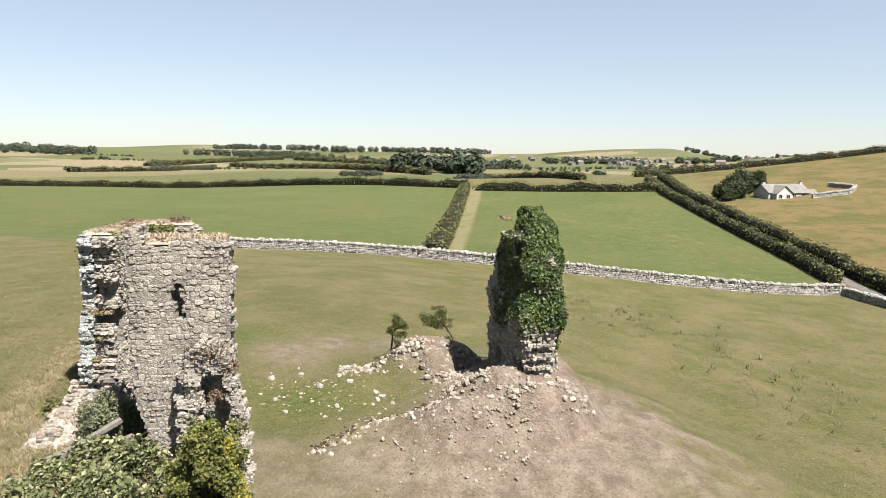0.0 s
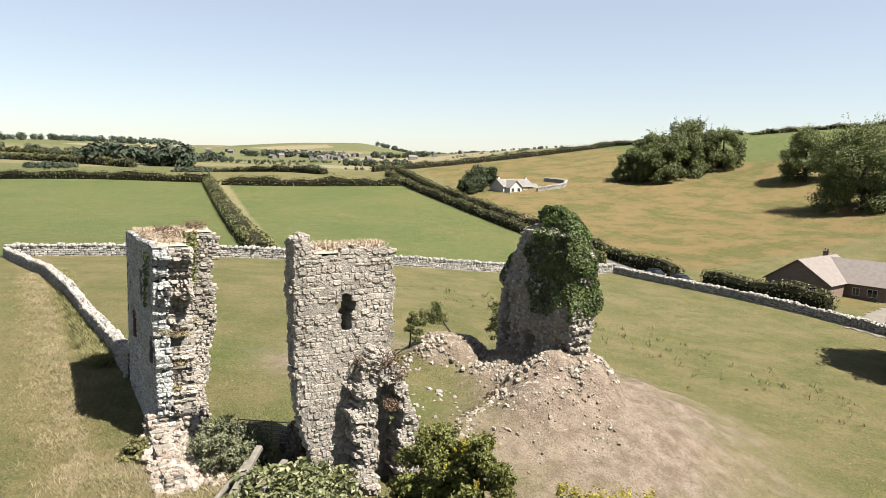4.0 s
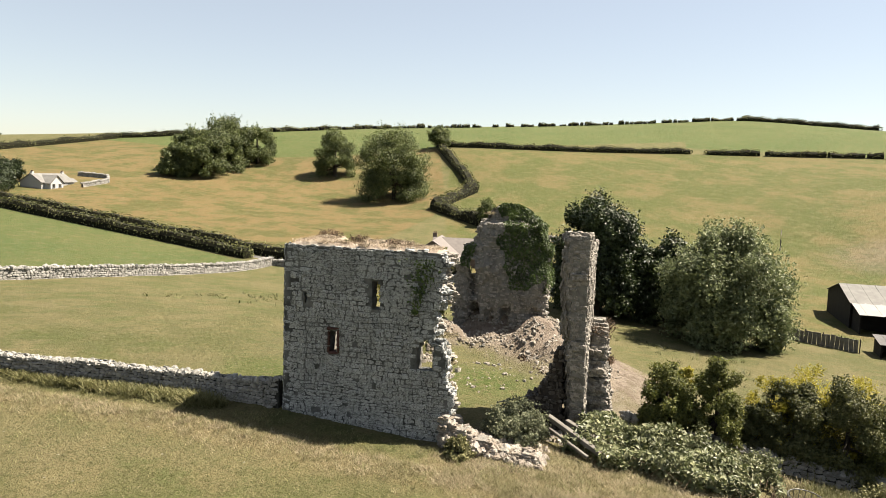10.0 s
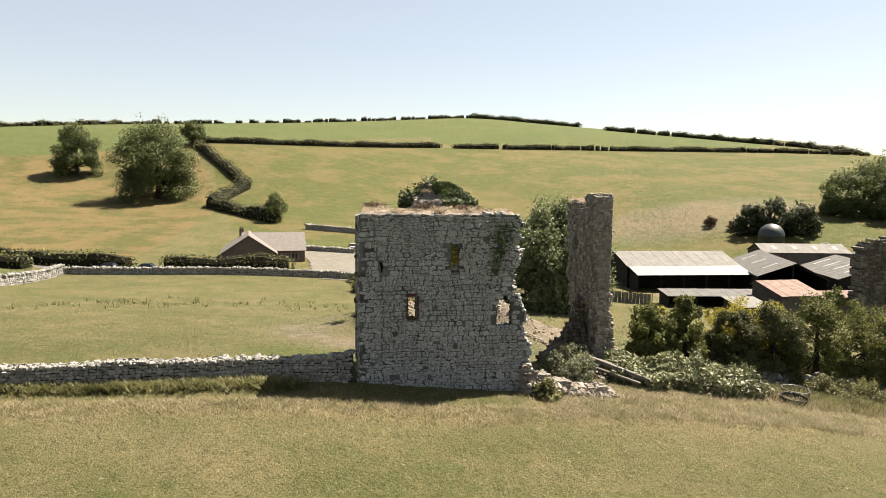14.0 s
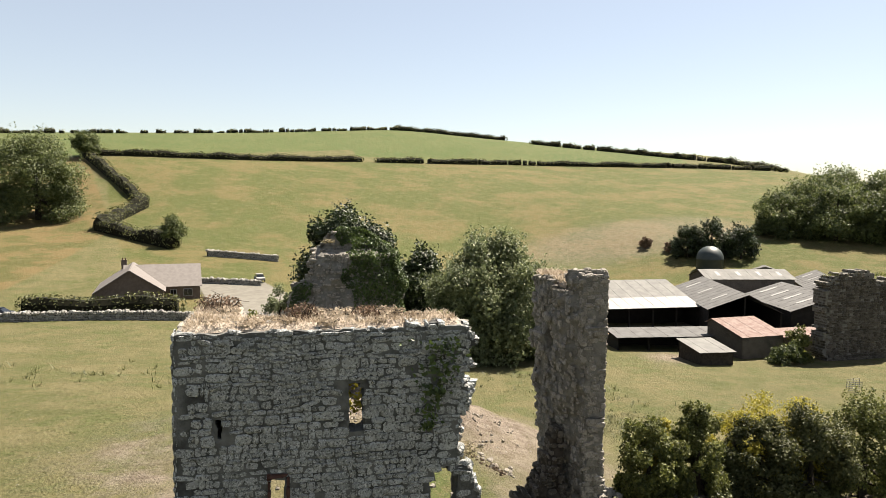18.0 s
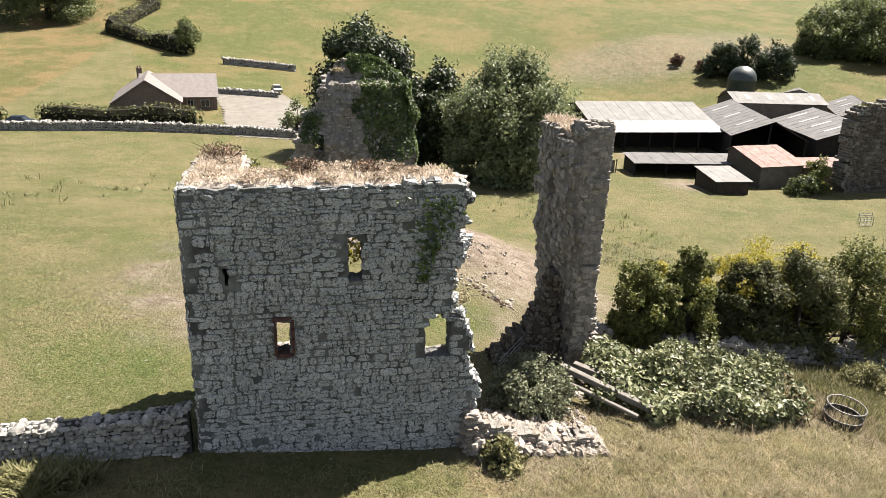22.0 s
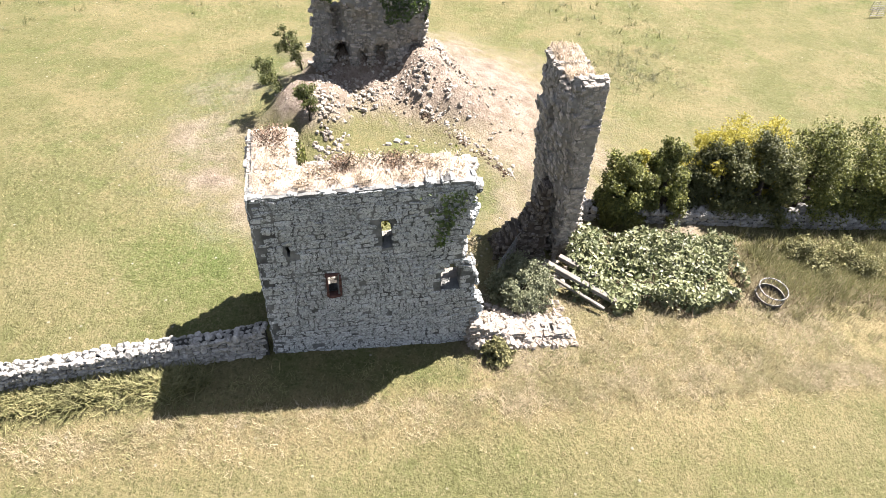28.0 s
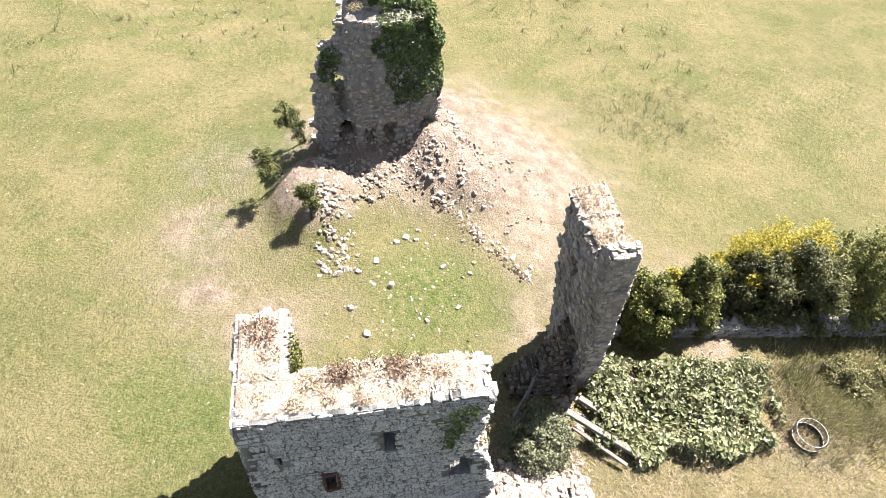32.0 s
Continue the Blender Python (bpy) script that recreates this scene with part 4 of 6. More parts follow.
def brush(parent, x, y, z, rad, h, n, seed, name="withered_stalks", label="clump of withered brown stalks", mat=None, dense=220):
    """A low withered bush: thin crooked twigs and dry leaf scraps."""
    r = np.random.default_rng(seed)
    s = Soup()
    for i in range(n):
        a, q = r.uniform(0, 6.283), r.uniform(.15, 1.0)
        d = Vector((math.cos(a), math.sin(a), 0)) * rad
        p0 = Vector((x, y, z)) + d * r.uniform(0, .5)
        p1 = p0 + d * q * .5 + Vector((r.normal(0, .06), r.normal(0, .06), h * r.uniform(.35, .8)))
        p2 = p1 + d * q * .45 + Vector((r.normal(0, .12), r.normal(0, .12), h * r.uniform(-.1, .45)))
        tube(s, [p0, p1, p2], [.016, .012, .005], 4)
    tw = child(name, s.mesh(name, M_BARK), parent, label)
    q = ball(r, dense)
    pts = np.array((x, y, z + h * .35)) + q * (rad, rad, h * .5) * r.uniform(.4, 1.05, (dense, 1))
    pts[:, 2] = np.maximum(pts[:, 2], z)
    child("dry_leaves", leaf_soup(r, pts, q + (0, 0, .4), .1, .9).mesh("dry_leaves", mat or M_RUSTPLANT), tw)


for i, (x, y, rad, h) in enumerate(((1.0, 3.7, .8, .6), (1.4, 2.6, .5, .35), (3.7, 1.5, .6, .6), (4.2, 1.6, .5, .4), (5.1, 1.5, .7, .38), (5.8, 1.5, .6, .45), (6.5, 1.4, .6, .42), (2.6, 1.2, .5, .2), (7.3, 1.2, .5, .22), (4.5, .5, .4, .2), (2.1, .55, .35, .18), (6.2, .6, .4, .18), (1.0, .8, .4, .2), (3.3, .7, .4, .2))):
    brush(west, x, y, 10.62, rad, h, int(14 * rad / .6), 300 + i, mat=M_HAY if i not in (0, 2, 5) else None, dense=int(620 * rad))

rr = np.random.default_rng(31)


def ivy_patch(parent, r, pts, nrm, size, name="ivy", label="hanging dark green ivy", mat=None, spread=0.5):
    return child(name, leaf_soup(r, pts, nrm, size, spread).mesh(name, mat or M_IVY), parent, label)


n = 260
z = rr.uniform(0, 1, n)
ivy_patch(west, rr, np.stack([7.75 + (z - .5) * .5 + rr.normal(0, .28, n) * (0.4 + z), -0.12 - rr.uniform(0, .1, n), 7.3 + 2.9 * z], -1), np.tile((0, -1, 0.2), (n, 1)), 0.17)
n = 900
ivy_patch(west, rr, np.stack([2.0 + rr.uniform(0, .35, n), 2.1 + 1.5 * rr.uniform(0, 1, n) ** 1.2, 6.7 + 3.9 * rr.uniform(0, 1, n) ** .6], -1), np.tile((1, .2, 0.2), (n, 1)), 0.17, "creeper", "bright green creeper on the inner face", M_HAW)


n = 260
ivy_patch(west, rr, np.stack([rr.uniform(4.7, 5.8, n), 1.0 + rr.uniform(0, .8, n), 7.55 + 1.4 * rr.uniform(0, 1, n)], -1), np.tile((0, -1, 0.4), (n, 1)), 0.15, "creeper", "yellow-green creeper in the window bay", M_GORSE)

# ledges and creeper on the broken south end
for i, (u0, v0, z0, w) in enumerate(((8.9, 1.2, 5.95, 1.2), (8.8, .6, 6.1, .9), (9.2, 1.2, 4.5, .7), (9.3, .9, 3.3, .6), (2.6, 2.6, 5.4, 1.1), (3.2, 3.1, 5.3, .9), (4.0, 2.5, 5.2, .9))):
    brush(west, u0, v0, z0, w * .6, .3, 8, 330 + i, mat=M_STRAW, dense=260)
n = 700
z = rr.uniform(0, 1, n)
ivy_patch(west, rr, np.stack([8.42 + .15 * rr.uniform(-1, 1, n), 1.5 + .28 * rr.normal(0, 1, n) * (.4 + z), 7.6 + 3.1 * z], -1), np.tile((1, .2, 0.2), (n, 1)), 0.16, "creeper", "trailing creeper on the broken end", M_HAW)


PILLAR_WIN = ((6.96, 7.46, 7.2, 8.95, 0.3), (6.8, 7.62, 7.95, 8.7, .4))


def pillar_inside(s, z):
    e0 = pw(z, (0, 5.75), (1.4, 5.5), (3, 4.95), (6, 4.75), (9, 4.65), (11.5, 4.75)) + wob(s, z, .14)
    e1 = 9.6 + wob(s + 9, z, 0.16)
    top = pw(s, (4.6, 11.35), (5.3, 11.5), (5.6, 10.75), (6.6, 10.6), (7.0, 11.0), (8.4, 10.95), (9.7, 10.85)) + wob(s, 5, .2)
    return e0 < s < e1 and z < top and not any(hole(s, z, *h) for h in PILLAR_WIN)


def pillar_back(s, z):
    return float(np.interp(z, [0, 3, 8], [1.15, 1.35, 1.65]) * np.interp(s, [4.4, 5.4 + 1.6 * max(0, 1 - z / 10), 9.0, 9.8], [.25 + .04 * z, 1, 1, .6]) + .3 * wob(s, z, 1.0))


pillar = thing("ruined_wall_fragment", CASTLE @ Matrix.Translation((-.42, .05, 0)), "tall ragged limestone wall fragment with one small window", "ruin")
PM = pose(16.5, 0, 0, 0, 0, 90)
PILLAR_SOLOS = masonry(pillar, pillar_inside, 4.4, 9.9, -1.2, 11.8, 2.0, 14, near=lambda s, z: z > 4.0, cap=300, m=PM, cell=0.16, course=(.12, .36), width=(.15, .5), proud=(-0.02, 0.05), snug=1.0, rough=.0, ends=.11,
                       clear=PILLAR_WIN, deep=pillar_back, front=lambda s, z: .12 * noise.noise(Vector((s * .8, z * .5, 3))) + .35 * max(0, (5.3 - s)) ** 1.5)
cap = Soup()
nx, ny = 8, 18
cap.add([(15.1 + 1.15 * i / (nx - 1), 5.5 + 3.8 * j / (ny - 1), 10.75 + (0.0 if i in (0, nx - 1) or j in (0, ny - 1) else .3 + .15 * noise.noise(Vector((i * .5, j * .5, 5))))) for i in range(nx) for j in range(ny)],
        [(i * ny + j, (i + 1) * ny + j, (i + 1) * ny + j + 1, i * ny + j + 1) for i in range(nx - 1) for j in range(ny - 1)])
child("turf_cap", cap.mesh("turf_cap", M_TURF, True), pillar, "sun-bleached turf on the broken head")
grass_cap(pillar, ((15.0, 16.3, 5.7, 9.4),), 11.0, 23, 300, 0.2, wide=.1)
brush(pillar, 15.7, 6.2, 10.95, .45, .3, 10, 340, mat=M_HAY)


def remains_inside(s, z):
    top = pw(s, (7.2, 4.9), (7.9, 5.75), (8.7, 5.9), (9.3, 5.2), (9.7, 4.9), (10.1, 3.4), (10.5, 2.4)) + wob(s, 8, .9)
    if not (7.25 + wob(s, z, .7) < s < 10.35 + wob(s + 4, z, .8) and z < top):
        return False
    return not hole(s, z, 8.2 + .25 * wob(z, 2, 1.0), 9.55 + .35 * wob(z, 5, 1.0), -.6, 4.9 + wob(s, 3, .4), 1.2)


masonry(pillar, remains_inside, 7.0, 10.8, -1.5, 6.6, 1.7, 15, m=pose(18.0, 0, 0, 0, 0, 90), cell=0.18, proud=(0.0, 0.12), prob=0.88, ends=.16, rough=.15, course=(.09, .24), width=(.12, .36),
        front=lambda s, z: .55 * abs(noise.noise(Vector((s * .9, z * .7, 8)))) + .09 * max(0, z), deep=lambda s, z: 1.5 - .3 * noise.noise(Vector((s, z * .6, 2))))
for i, (x, y, z, rad, h) in enumerate(((16.9, 8.0, 5.3, .65, .9), (17.2, 8.8, 5.4, .8, 1.0), (17.1, 9.5, 4.7, .6, .7), (17.6, 9.0, 3.4, .4, .6))):
    brush(pillar, x, y, z, rad, h, 30, 350 + i, "withered_shrub", "withered red-brown shrub", dense=520)

# Remnant: dark stone and bark-brown core stand in for the shadow it lies in.
masonry(pillar, lambda s, z: z < pw(s, (12.4, .7), (13.2, 1.6), (13.9, 2.3), (14.4, 3.6), (15.0, 4.6)) + wob(s, 4, .9), 12.4, 15.0, -1.0, 5.4, 1.7, 88, m=pose(0, 5.3, 0), cell=.18, proud=(.0, .14), prob=.85, ends=.14, mat=M_SHADESTONE, core_mat=M_BARK,
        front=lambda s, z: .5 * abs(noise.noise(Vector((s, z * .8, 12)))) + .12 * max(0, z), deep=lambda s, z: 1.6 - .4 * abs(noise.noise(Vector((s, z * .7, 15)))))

# the overgrown east fragment


def east_lo(z):
    return pw(z, (0, 3.0), (3, 3.2), (6.5, 3.55), (8.4, 4.0), (8.9, 4.9), (10.5, 5.5), (11.6, 6.3), (12.4, 7.2))


def east_hi(z):
    return pw(z, (0, 11.3), (3, 11.1), (4, 11.2), (8.6, 11.0), (10.4, 10.6), (11.5, 9.4), (12.5, 7.9))


def east_inside(s, z):
    if not (east_lo(z) + wob(s, z, .35) < s < east_hi(z) + wob(s + 5, z, .35) and z < 12.0):
        return False
    return not (hole(s, z, 4.6, 5.15, 6.1, 7.4, .2) or hole(s, z, 6.6, 7.2, 1.2, 2.6, .3) or hole(s, z, 5.9, 6.3, 1.4, 2.5, .3))


def rim(s, z):
    """0 in the middle of the wall, 1 at its rounded ends."""
    a, b = east_lo(z), east_hi(z)
    return abs(2 * (s - a) / max(.5, b - a) - 1) ** 5


def east_front(s, z):
    f = pw(z, (0, 24.2), (6.8, 24.3), (7.6, 24.6), (9.5, 24.8), (10.5, 24.8), (10.8, 25.8), (12.4, 26.2)) + .5 * float(smooth(7, 10, s))
    niche = 1.1 * math.exp(-((s - 5.0) / .4) ** 2) * float(smooth(3.6, 4.4, z) * smooth(6.6, 6.0, z))
    foot = .9 * max(0.0, noise.noise(Vector((s * .9, 2.2, 5))) + .25) * float(smooth(3.4, 2.6, z))
    pit = sum(d * math.exp(-((s - c) / w) ** 4) * float(smooth(z1, z1 - .5, z)) for c, w, z1, d in ((5.2, .42, 3.9, 1.3), (7.9, .4, 3.7, 1.0), (6.6, .25, 3.4, .6)))
    return f + pit + .75 * min(1.3, rim(s, z)) + .45 * noise.noise(Vector((s * .6, z * .5, 4))) + .22 * noise.noise(Vector((s * 1.7, z * 1.5, 6))) + niche + foot + .8 * float(smooth(8.2, 3.2, s)) * .6


def east_back(s, z):
    f = pw(z, (0, 27.9), (6, 27.9), (9, 27.9), (11, 27.6), (12.4, 26.9))
    if s < 5.7:
        return east_front(s, z) + 0.6
    return f - .6 * min(1.3, rim(s, z)) + .25 * noise.noise(Vector((s * .6, z * .5, 9))) - 1.2 * float(smooth(6.5, 4.0, s))


east = thing("overgrown_wall_fragment", CASTLE, "broken limestone wall fragment smothered in ivy on an earth mound", "ruin")
masonry(east, east_inside, 2.6, 11.8, 0.2, 12.6, 4.0, 16, cell=0.2, proud=(0.02, 0.12), prob=.5, course=(.1, .26), width=(.12, .42), front=east_front, deep=east_back, rough=.3, clear=((4.6, 5.15, 6.1, 7.4),))


def ivy_mass(n, side, keep, size, seed, bulge=.5):
    """Ivy on one side of the east fragment, thick where the lumps are."""
    r = np.random.default_rng(seed)
    z = r.uniform(2.6, 12.2, n)
    lo, hi = np.array([east_lo(min(a, 12.4)) for a in z]), np.array([east_hi(min(a, 12.4)) for a in z])
    t = r.uniform(0, 1, n)
    pts, nrm = [], []
    for i in range(n):
        zz = min(z[i], 12.35)
        if side in ("front", "back"):
            u = lo[i] + (hi[i] - lo[i]) * t[i]
            v = east_front(u, zz) if side == "front" else east_back(u, zz)
            d = np.array((0, -1.0 if side == "front" else 1.0, .25))
        else:
            f, g = east_front(hi[i] - .5, zz), east_back(hi[i] - .5, zz)
            v = f + (g - f) * t[i]
            u = hi[i] - .5 * abs(2 * t[i] - 1) ** 3
            d = np.array((1.0, 1.1 * (t[i] - .5), .25))
        lump = noise.noise(Vector((u * .75, v * .75, z[i] * .8)))
        if not keep(u, v, z[i], lump):
            continue
        out = .1 + bulge * max(0, lump + .35)
        if side == "end":
            out += .32 * math.exp(-((z[i] - 6.2) ** 2 / 2.0 + (v - 27.2) ** 2 / 1.6)) + .3 * math.exp(-((z[i] - 9.0) ** 2 / 1.2 + (v - 26.2) ** 2 / 1.4))
        pts.append(np.array((u, v, z[i])) + d * out * r.uniform(.35, 1.05))
        nrm.append(d)
    ivy_patch(east, r, np.array(pts), np.array(nrm), size, spread=.6)


ivy_mass(10500, "end", lambda u, v, z, l: z > 4.8 + .7 * l and v > 24.9 + .25 * l + .3 * (z < 7.5), .19, 401, .4)
ivy_mass(13000, "front", lambda u, v, z, l: (u > 7.9 + 1.3 * l - .2 * (z - 8) and z > 5.4 + 1.2 * l) or (z > 11.1 + .5 * l and u > 7) or (u < 5.0 + .9 * l and 6.9 + l < z < 10.6), .18, 402, .22)
ivy_mass(5000, "back", lambda u, v, z, l: z > 4 + l and u > 6.0, .24, 403, .4)
for cu, cv, cz0, ru, rv, rz, n in ((7.9, 26.6, 11.5, 1.0, .55, .6, 1300), (9.6, 26.5, 10.7, .9, .7, .7, 1200), (7.6, 26.5, 11.8, .45, .35, .4, 350)):
    q = ball(rr, n)
    ivy_patch(east, rr, np.array((cu, cv, cz0)) + q * (ru, rv, rz) * rr.uniform(.75, 1.1, (n, 1)), q + (0, 0, .2), .2)
brush(east, 6.2, 25.3, 11.3, .5, .3, 10, 345, "dry_grass", "dry tuft on the broken head", mat=M_STRAW)

# ---- drystone walls ----


def stone_wall(name, line, height, width, seed, label, stone=(0.14, 0.38), course=0.15, near=None, cap=250, ragged=0.1, ends=None):
    """A drystone wall that follows the ground: solid dark filling, coursed stones on both sides, a rough coping."""
    r = np.random.default_rng(seed)
    pts = resample(line, 1.0)
    o = np.array((pts[0][0], pts[0][1], gz(*pts[0])))
    ob = thing(name, Matrix.Translation(o), label, "stone wall", kind="structure")
    zz = ground(pts[:, 0], pts[:, 1])
    tan = np.gradient(pts, axis=0)
    tan /= np.linalg.norm(tan, axis=1)[:, None]
    nrm = np.stack([-tan[:, 1], tan[:, 0]], -1)
    n = len(pts)
    hh = np.full(n, height) + np.array([ragged * noise.noise(Vector((i * .21, seed, 0))) for i in range(n)])
    if ends is not None:
        hh = hh + ends(np.arange(n))
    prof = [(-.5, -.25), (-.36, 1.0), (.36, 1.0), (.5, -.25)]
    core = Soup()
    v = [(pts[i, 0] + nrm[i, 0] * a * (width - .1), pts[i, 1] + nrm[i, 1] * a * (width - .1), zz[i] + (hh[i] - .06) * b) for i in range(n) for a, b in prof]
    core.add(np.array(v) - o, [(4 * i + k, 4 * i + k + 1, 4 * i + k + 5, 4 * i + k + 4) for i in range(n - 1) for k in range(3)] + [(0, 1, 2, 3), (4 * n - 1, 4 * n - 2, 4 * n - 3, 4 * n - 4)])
    child("filling", core.mesh("filling", M_DRYCORE), ob, "solid dark filling between the stone faces")
    cum = np.append(0, np.cumsum(np.linalg.norm(np.diff(pts, axis=0), axis=1)))
    L = cum[-1]
    soup, count = Soup(), 0

    def at(s):
        p = np.array((np.interp(s, cum, pts[:, 0]), np.interp(s, cum, pts[:, 1])))
        t = np.array((np.interp(s, cum, tan[:, 0]), np.interp(s, cum, tan[:, 1])))
        return p, t / np.linalg.norm(t), np.interp(s, cum, zz), np.interp(s, cum, hh)

    for side in (-1, 1):
        z = -0.15
        while z < height + 0.6:
            h = course * r.uniform(0.75, 1.3)
            s = r.uniform(0, .3)
            while s < L:
                w = r.uniform(*stone)
                p, t, g, H = at(min(s + w / 2, L))
                if z + h * .5 < H:
                    nn = np.array((-t[1], t[0])) * side
                    lean = 0.5 - 0.14 * max(0, z) / H
                    c = np.array((*(p + nn * (lean * width - 0.07)), g + z + h / 2)) - o
                    tt = t * -side
                    rot = np.array(((tt[0], -nn[0], 0), (tt[1], -nn[1], 0), (0, 0, 1)))
                    d = r.uniform(.05, .2)
                    if near and near(p, side) and count < cap:
                        m4 = Matrix.Identity(4)
                        for a in range(3):
                            for b in range(3):
                                m4[a][b] = rot[a][b]
                            m4[a][3] = c[a]
                        child("stone", DRY_STONES[count % len(DRY_STONES)], ob, m=m4 @ Matrix.Diagonal((w * .95, d, h * .95, 1)))
                        count += 1
                    else:
                        soup.add(stone_verts(r, w * r.uniform(.85, 1.05), d, h * r.uniform(.8, 1.1), .14, .12) @ rot.T + c + (0, 0, r.uniform(-.03, .03)), STONE_Q)
                s += w
            z += h
    s = 0.0
    big = stone[1] * .8
    while s < L:
        w = r.uniform(.4, 1.0) * big
        p, t, g, H = at(s)
        for side in (-.3, .02, .32):
            q = p + np.array((-t[1], t[0])) * (side + r.uniform(-.07, .07)) * width + t * r.uniform(-.1, .1)
            e = np.array(Euler((r.normal(0, .45) - 1.57, r.normal(0, .3), r.uniform(0, 6.28))).to_matrix())
            soup.add(stone_verts(r, w * r.uniform(.8, 1.5), w * r.uniform(.45, .9), w * r.uniform(.7, 1.2), 0.15) @ e.T + (np.array((*q, g + H - .1 - .08 * abs(side))) - o), STONE_Q)
        s += w * 1.05
    child("stonework", soup.mesh("stonework", M_DRY), ob, "pale lichened field stones", kind="stuff")
    return ob


stone_wall("field_wall_west", W_WALL, 1.25, 0.75, 41, "drystone field wall of pale lichened stone", near=lambda p, side: side == 1 and p[1] < 58, ends=lambda i: .45 * np.exp(-i / 2.0), ragged=.2)
stone_wall("field_wall_north", N_WALL, 1.55, 0.7, 42, "long drystone wall across the pasture", stone=(.35, .7), course=0.27)
stone_wall("field_wall_lane", LANE_WALL, 1.2, 0.7, 43, "drystone wall beside the lane", stone=(.35, .7), course=0.27)
CURTAIN = [tuple((CASTLE @ Vector((a, b, 0)))[:2]) for a, b in ((18.2, 9.6), (24, 9.4), (31, 9.2), (38, 8.9), (52, 8.4))]
stone_wall("curtain_wall_stump", CURTAIN, .9, 1.1, 44, "low overgrown stump of the curtain wall", stone=(.3, .6), course=.24, ragged=.5)

# ---- hedges and trees ----
hedge("hedge", N_HEDGE, 2.6, 4.0, 51, "clipped hawthorn hedge between two green fields", 0.5, 34)
hedge("hedge", LANE_A, 2.6, 2.7, 52, "dense dark hedge beside the lane", 0.55, 26, group="lane hedges")
hedge("hedge", LANE_B, 2.8, 2.9, 53, "dense dark hedge beside the lane", 0.55, 26, group="lane hedges")
hedge("hedge", [(-57, 275), (-119, 293), (-195, 318), (-262, 322), (-330, 312), (-420, 300)], 3.4, 3.5, 54, "long hedge at the far edge of the field", 0.7, 18, wild=.4)
hedge("hedge", [(-51, 266), (-22, 263), (14, 263)], 3.2, 3.2, 55, "gappy hedge at the far edge of the field", 0.7, 18, wild=.6)
hedge("hedge", [(-100, 516), (-60, 400), (-14, 312)], 3.2, 4, 56, "far hedge between two fields", 0.8, 14, wild=.4)
hedge("hedge", [(-507, 853), (-301, 700), (-146, 537)], 5.5, 7, 57, "far hedge between two fields", 1.6, 12, wild=.4)
hedge("hedge", [(-430, 480), (-400, 560), (-490, 785)], 4.0, 6, 157, "far hedge between two fields", 1.4, 12, wild=.5, gap=.05)
hedge("hedge", [(-560, 1150), (-361, 1110)], 7, 9, 158, "far hedge over the low rise", 2.2, 12, wild=.5)
hedge("hedge", [(-600, 800), (-590, 1160)], 6, 8, 159, "far hedge over the low rise", 2.0, 12, wild=.5)
hedge("hedge", [(8, 322), (70, 345), (140, 362), (200, 335)], 3.0, 3.5, 58, "hedge along the skyline of the dry field", 0.7, 16, wild=.4)
hedge("hedge", [(197, 200), (172, 170), (154, 152)], 3.2, 3.6, 59, "thick hedge running down the hillside", 0.6, 24, wild=.4)
hedge("hedge", [(152, 151), (138, 150), (125, 147), (118, 132), (113, 120)], 3.4, 4.2, 60, "thick bushy hedge at the foot of the hill", 0.6, 30, wild=.6)
hedge("hedge", [(199, 203), (235, 160), (272, 115)], 2.6, 3.2, 61, "hedge across the hill", 0.7, 18, wild=.4)
hedge("hedge", [(276, 108), (312, 50), (346, -52), (352, -90)], 2.6, 3.2, 62, "gappy hedge across the hill", 0.8, 14, wild=.4, gap=.12)
hedge("hedge", [(50.5, 110), (53, 99.5), (57.5, 88.5)], 2.7, 2.6, 63, "tall garden hedge in front of the bungalow", 0.4, 46, wild=.5)
TREE_L = "broad deciduous tree in full summer leaf"
tree("sycamore", 51.5, 58.2, 20.2, 9.0, 71, M_OAK, "broad dark green sycamore beside the lane", 46000, 0.6, 0.0, lumps=150)
tree("sycamore", 57, 49, 14, 7.0, 171, M_OAK, "lower dark green sycamore beside the lane", 20000, 0.6, 0.0, lumps=90)
tree("willow", 47, 37.4, 17.6, 9.4, 72, M_ASH, "pale grey-green willow beside the farm", 60000, 0.46, 0.0, lumps=170, shoots=10)
tree("oak", 133.5, 171.5, 24.5, 14.2, 73, M_TREE, "round oak standing on the dry hillside", 42000, 0.6, 0.0, lumps=120, shoots=2)
tree("oak", 146, 213, 20.5, 8.4, 74, M_TREE, "smaller oak standing on the dry hillside", 18000, 0.6, 0.0, lumps=60, shoots=2)
tree("hedgerow_tree", 197, 200, 9.5, 5, 75, M_TREE, "hedgerow tree on the hillside", 4000, 0.7, 0.1)
tree("hawthorn_tree", 114, 121, 8.2, 3.2, 76, M_TREE, "small round tree in the hedge", 3500, 0.45, 0.08)
k = 77
for x, y, h, rad in ((100, 250, 13, 7), (108, 243, 17, 8), (118, 246, 18, 9), (127, 254, 23, 10), (138, 250, 17, 9), (112, 256, 18, 9)):
    tree("copse_tree", x, y, h, rad, k, M_TREE, "leafy tree in the hillside copse", 13000, 0.7, 0.0, lumps=48, shoots=2, group="hillside copse")
    k += 1
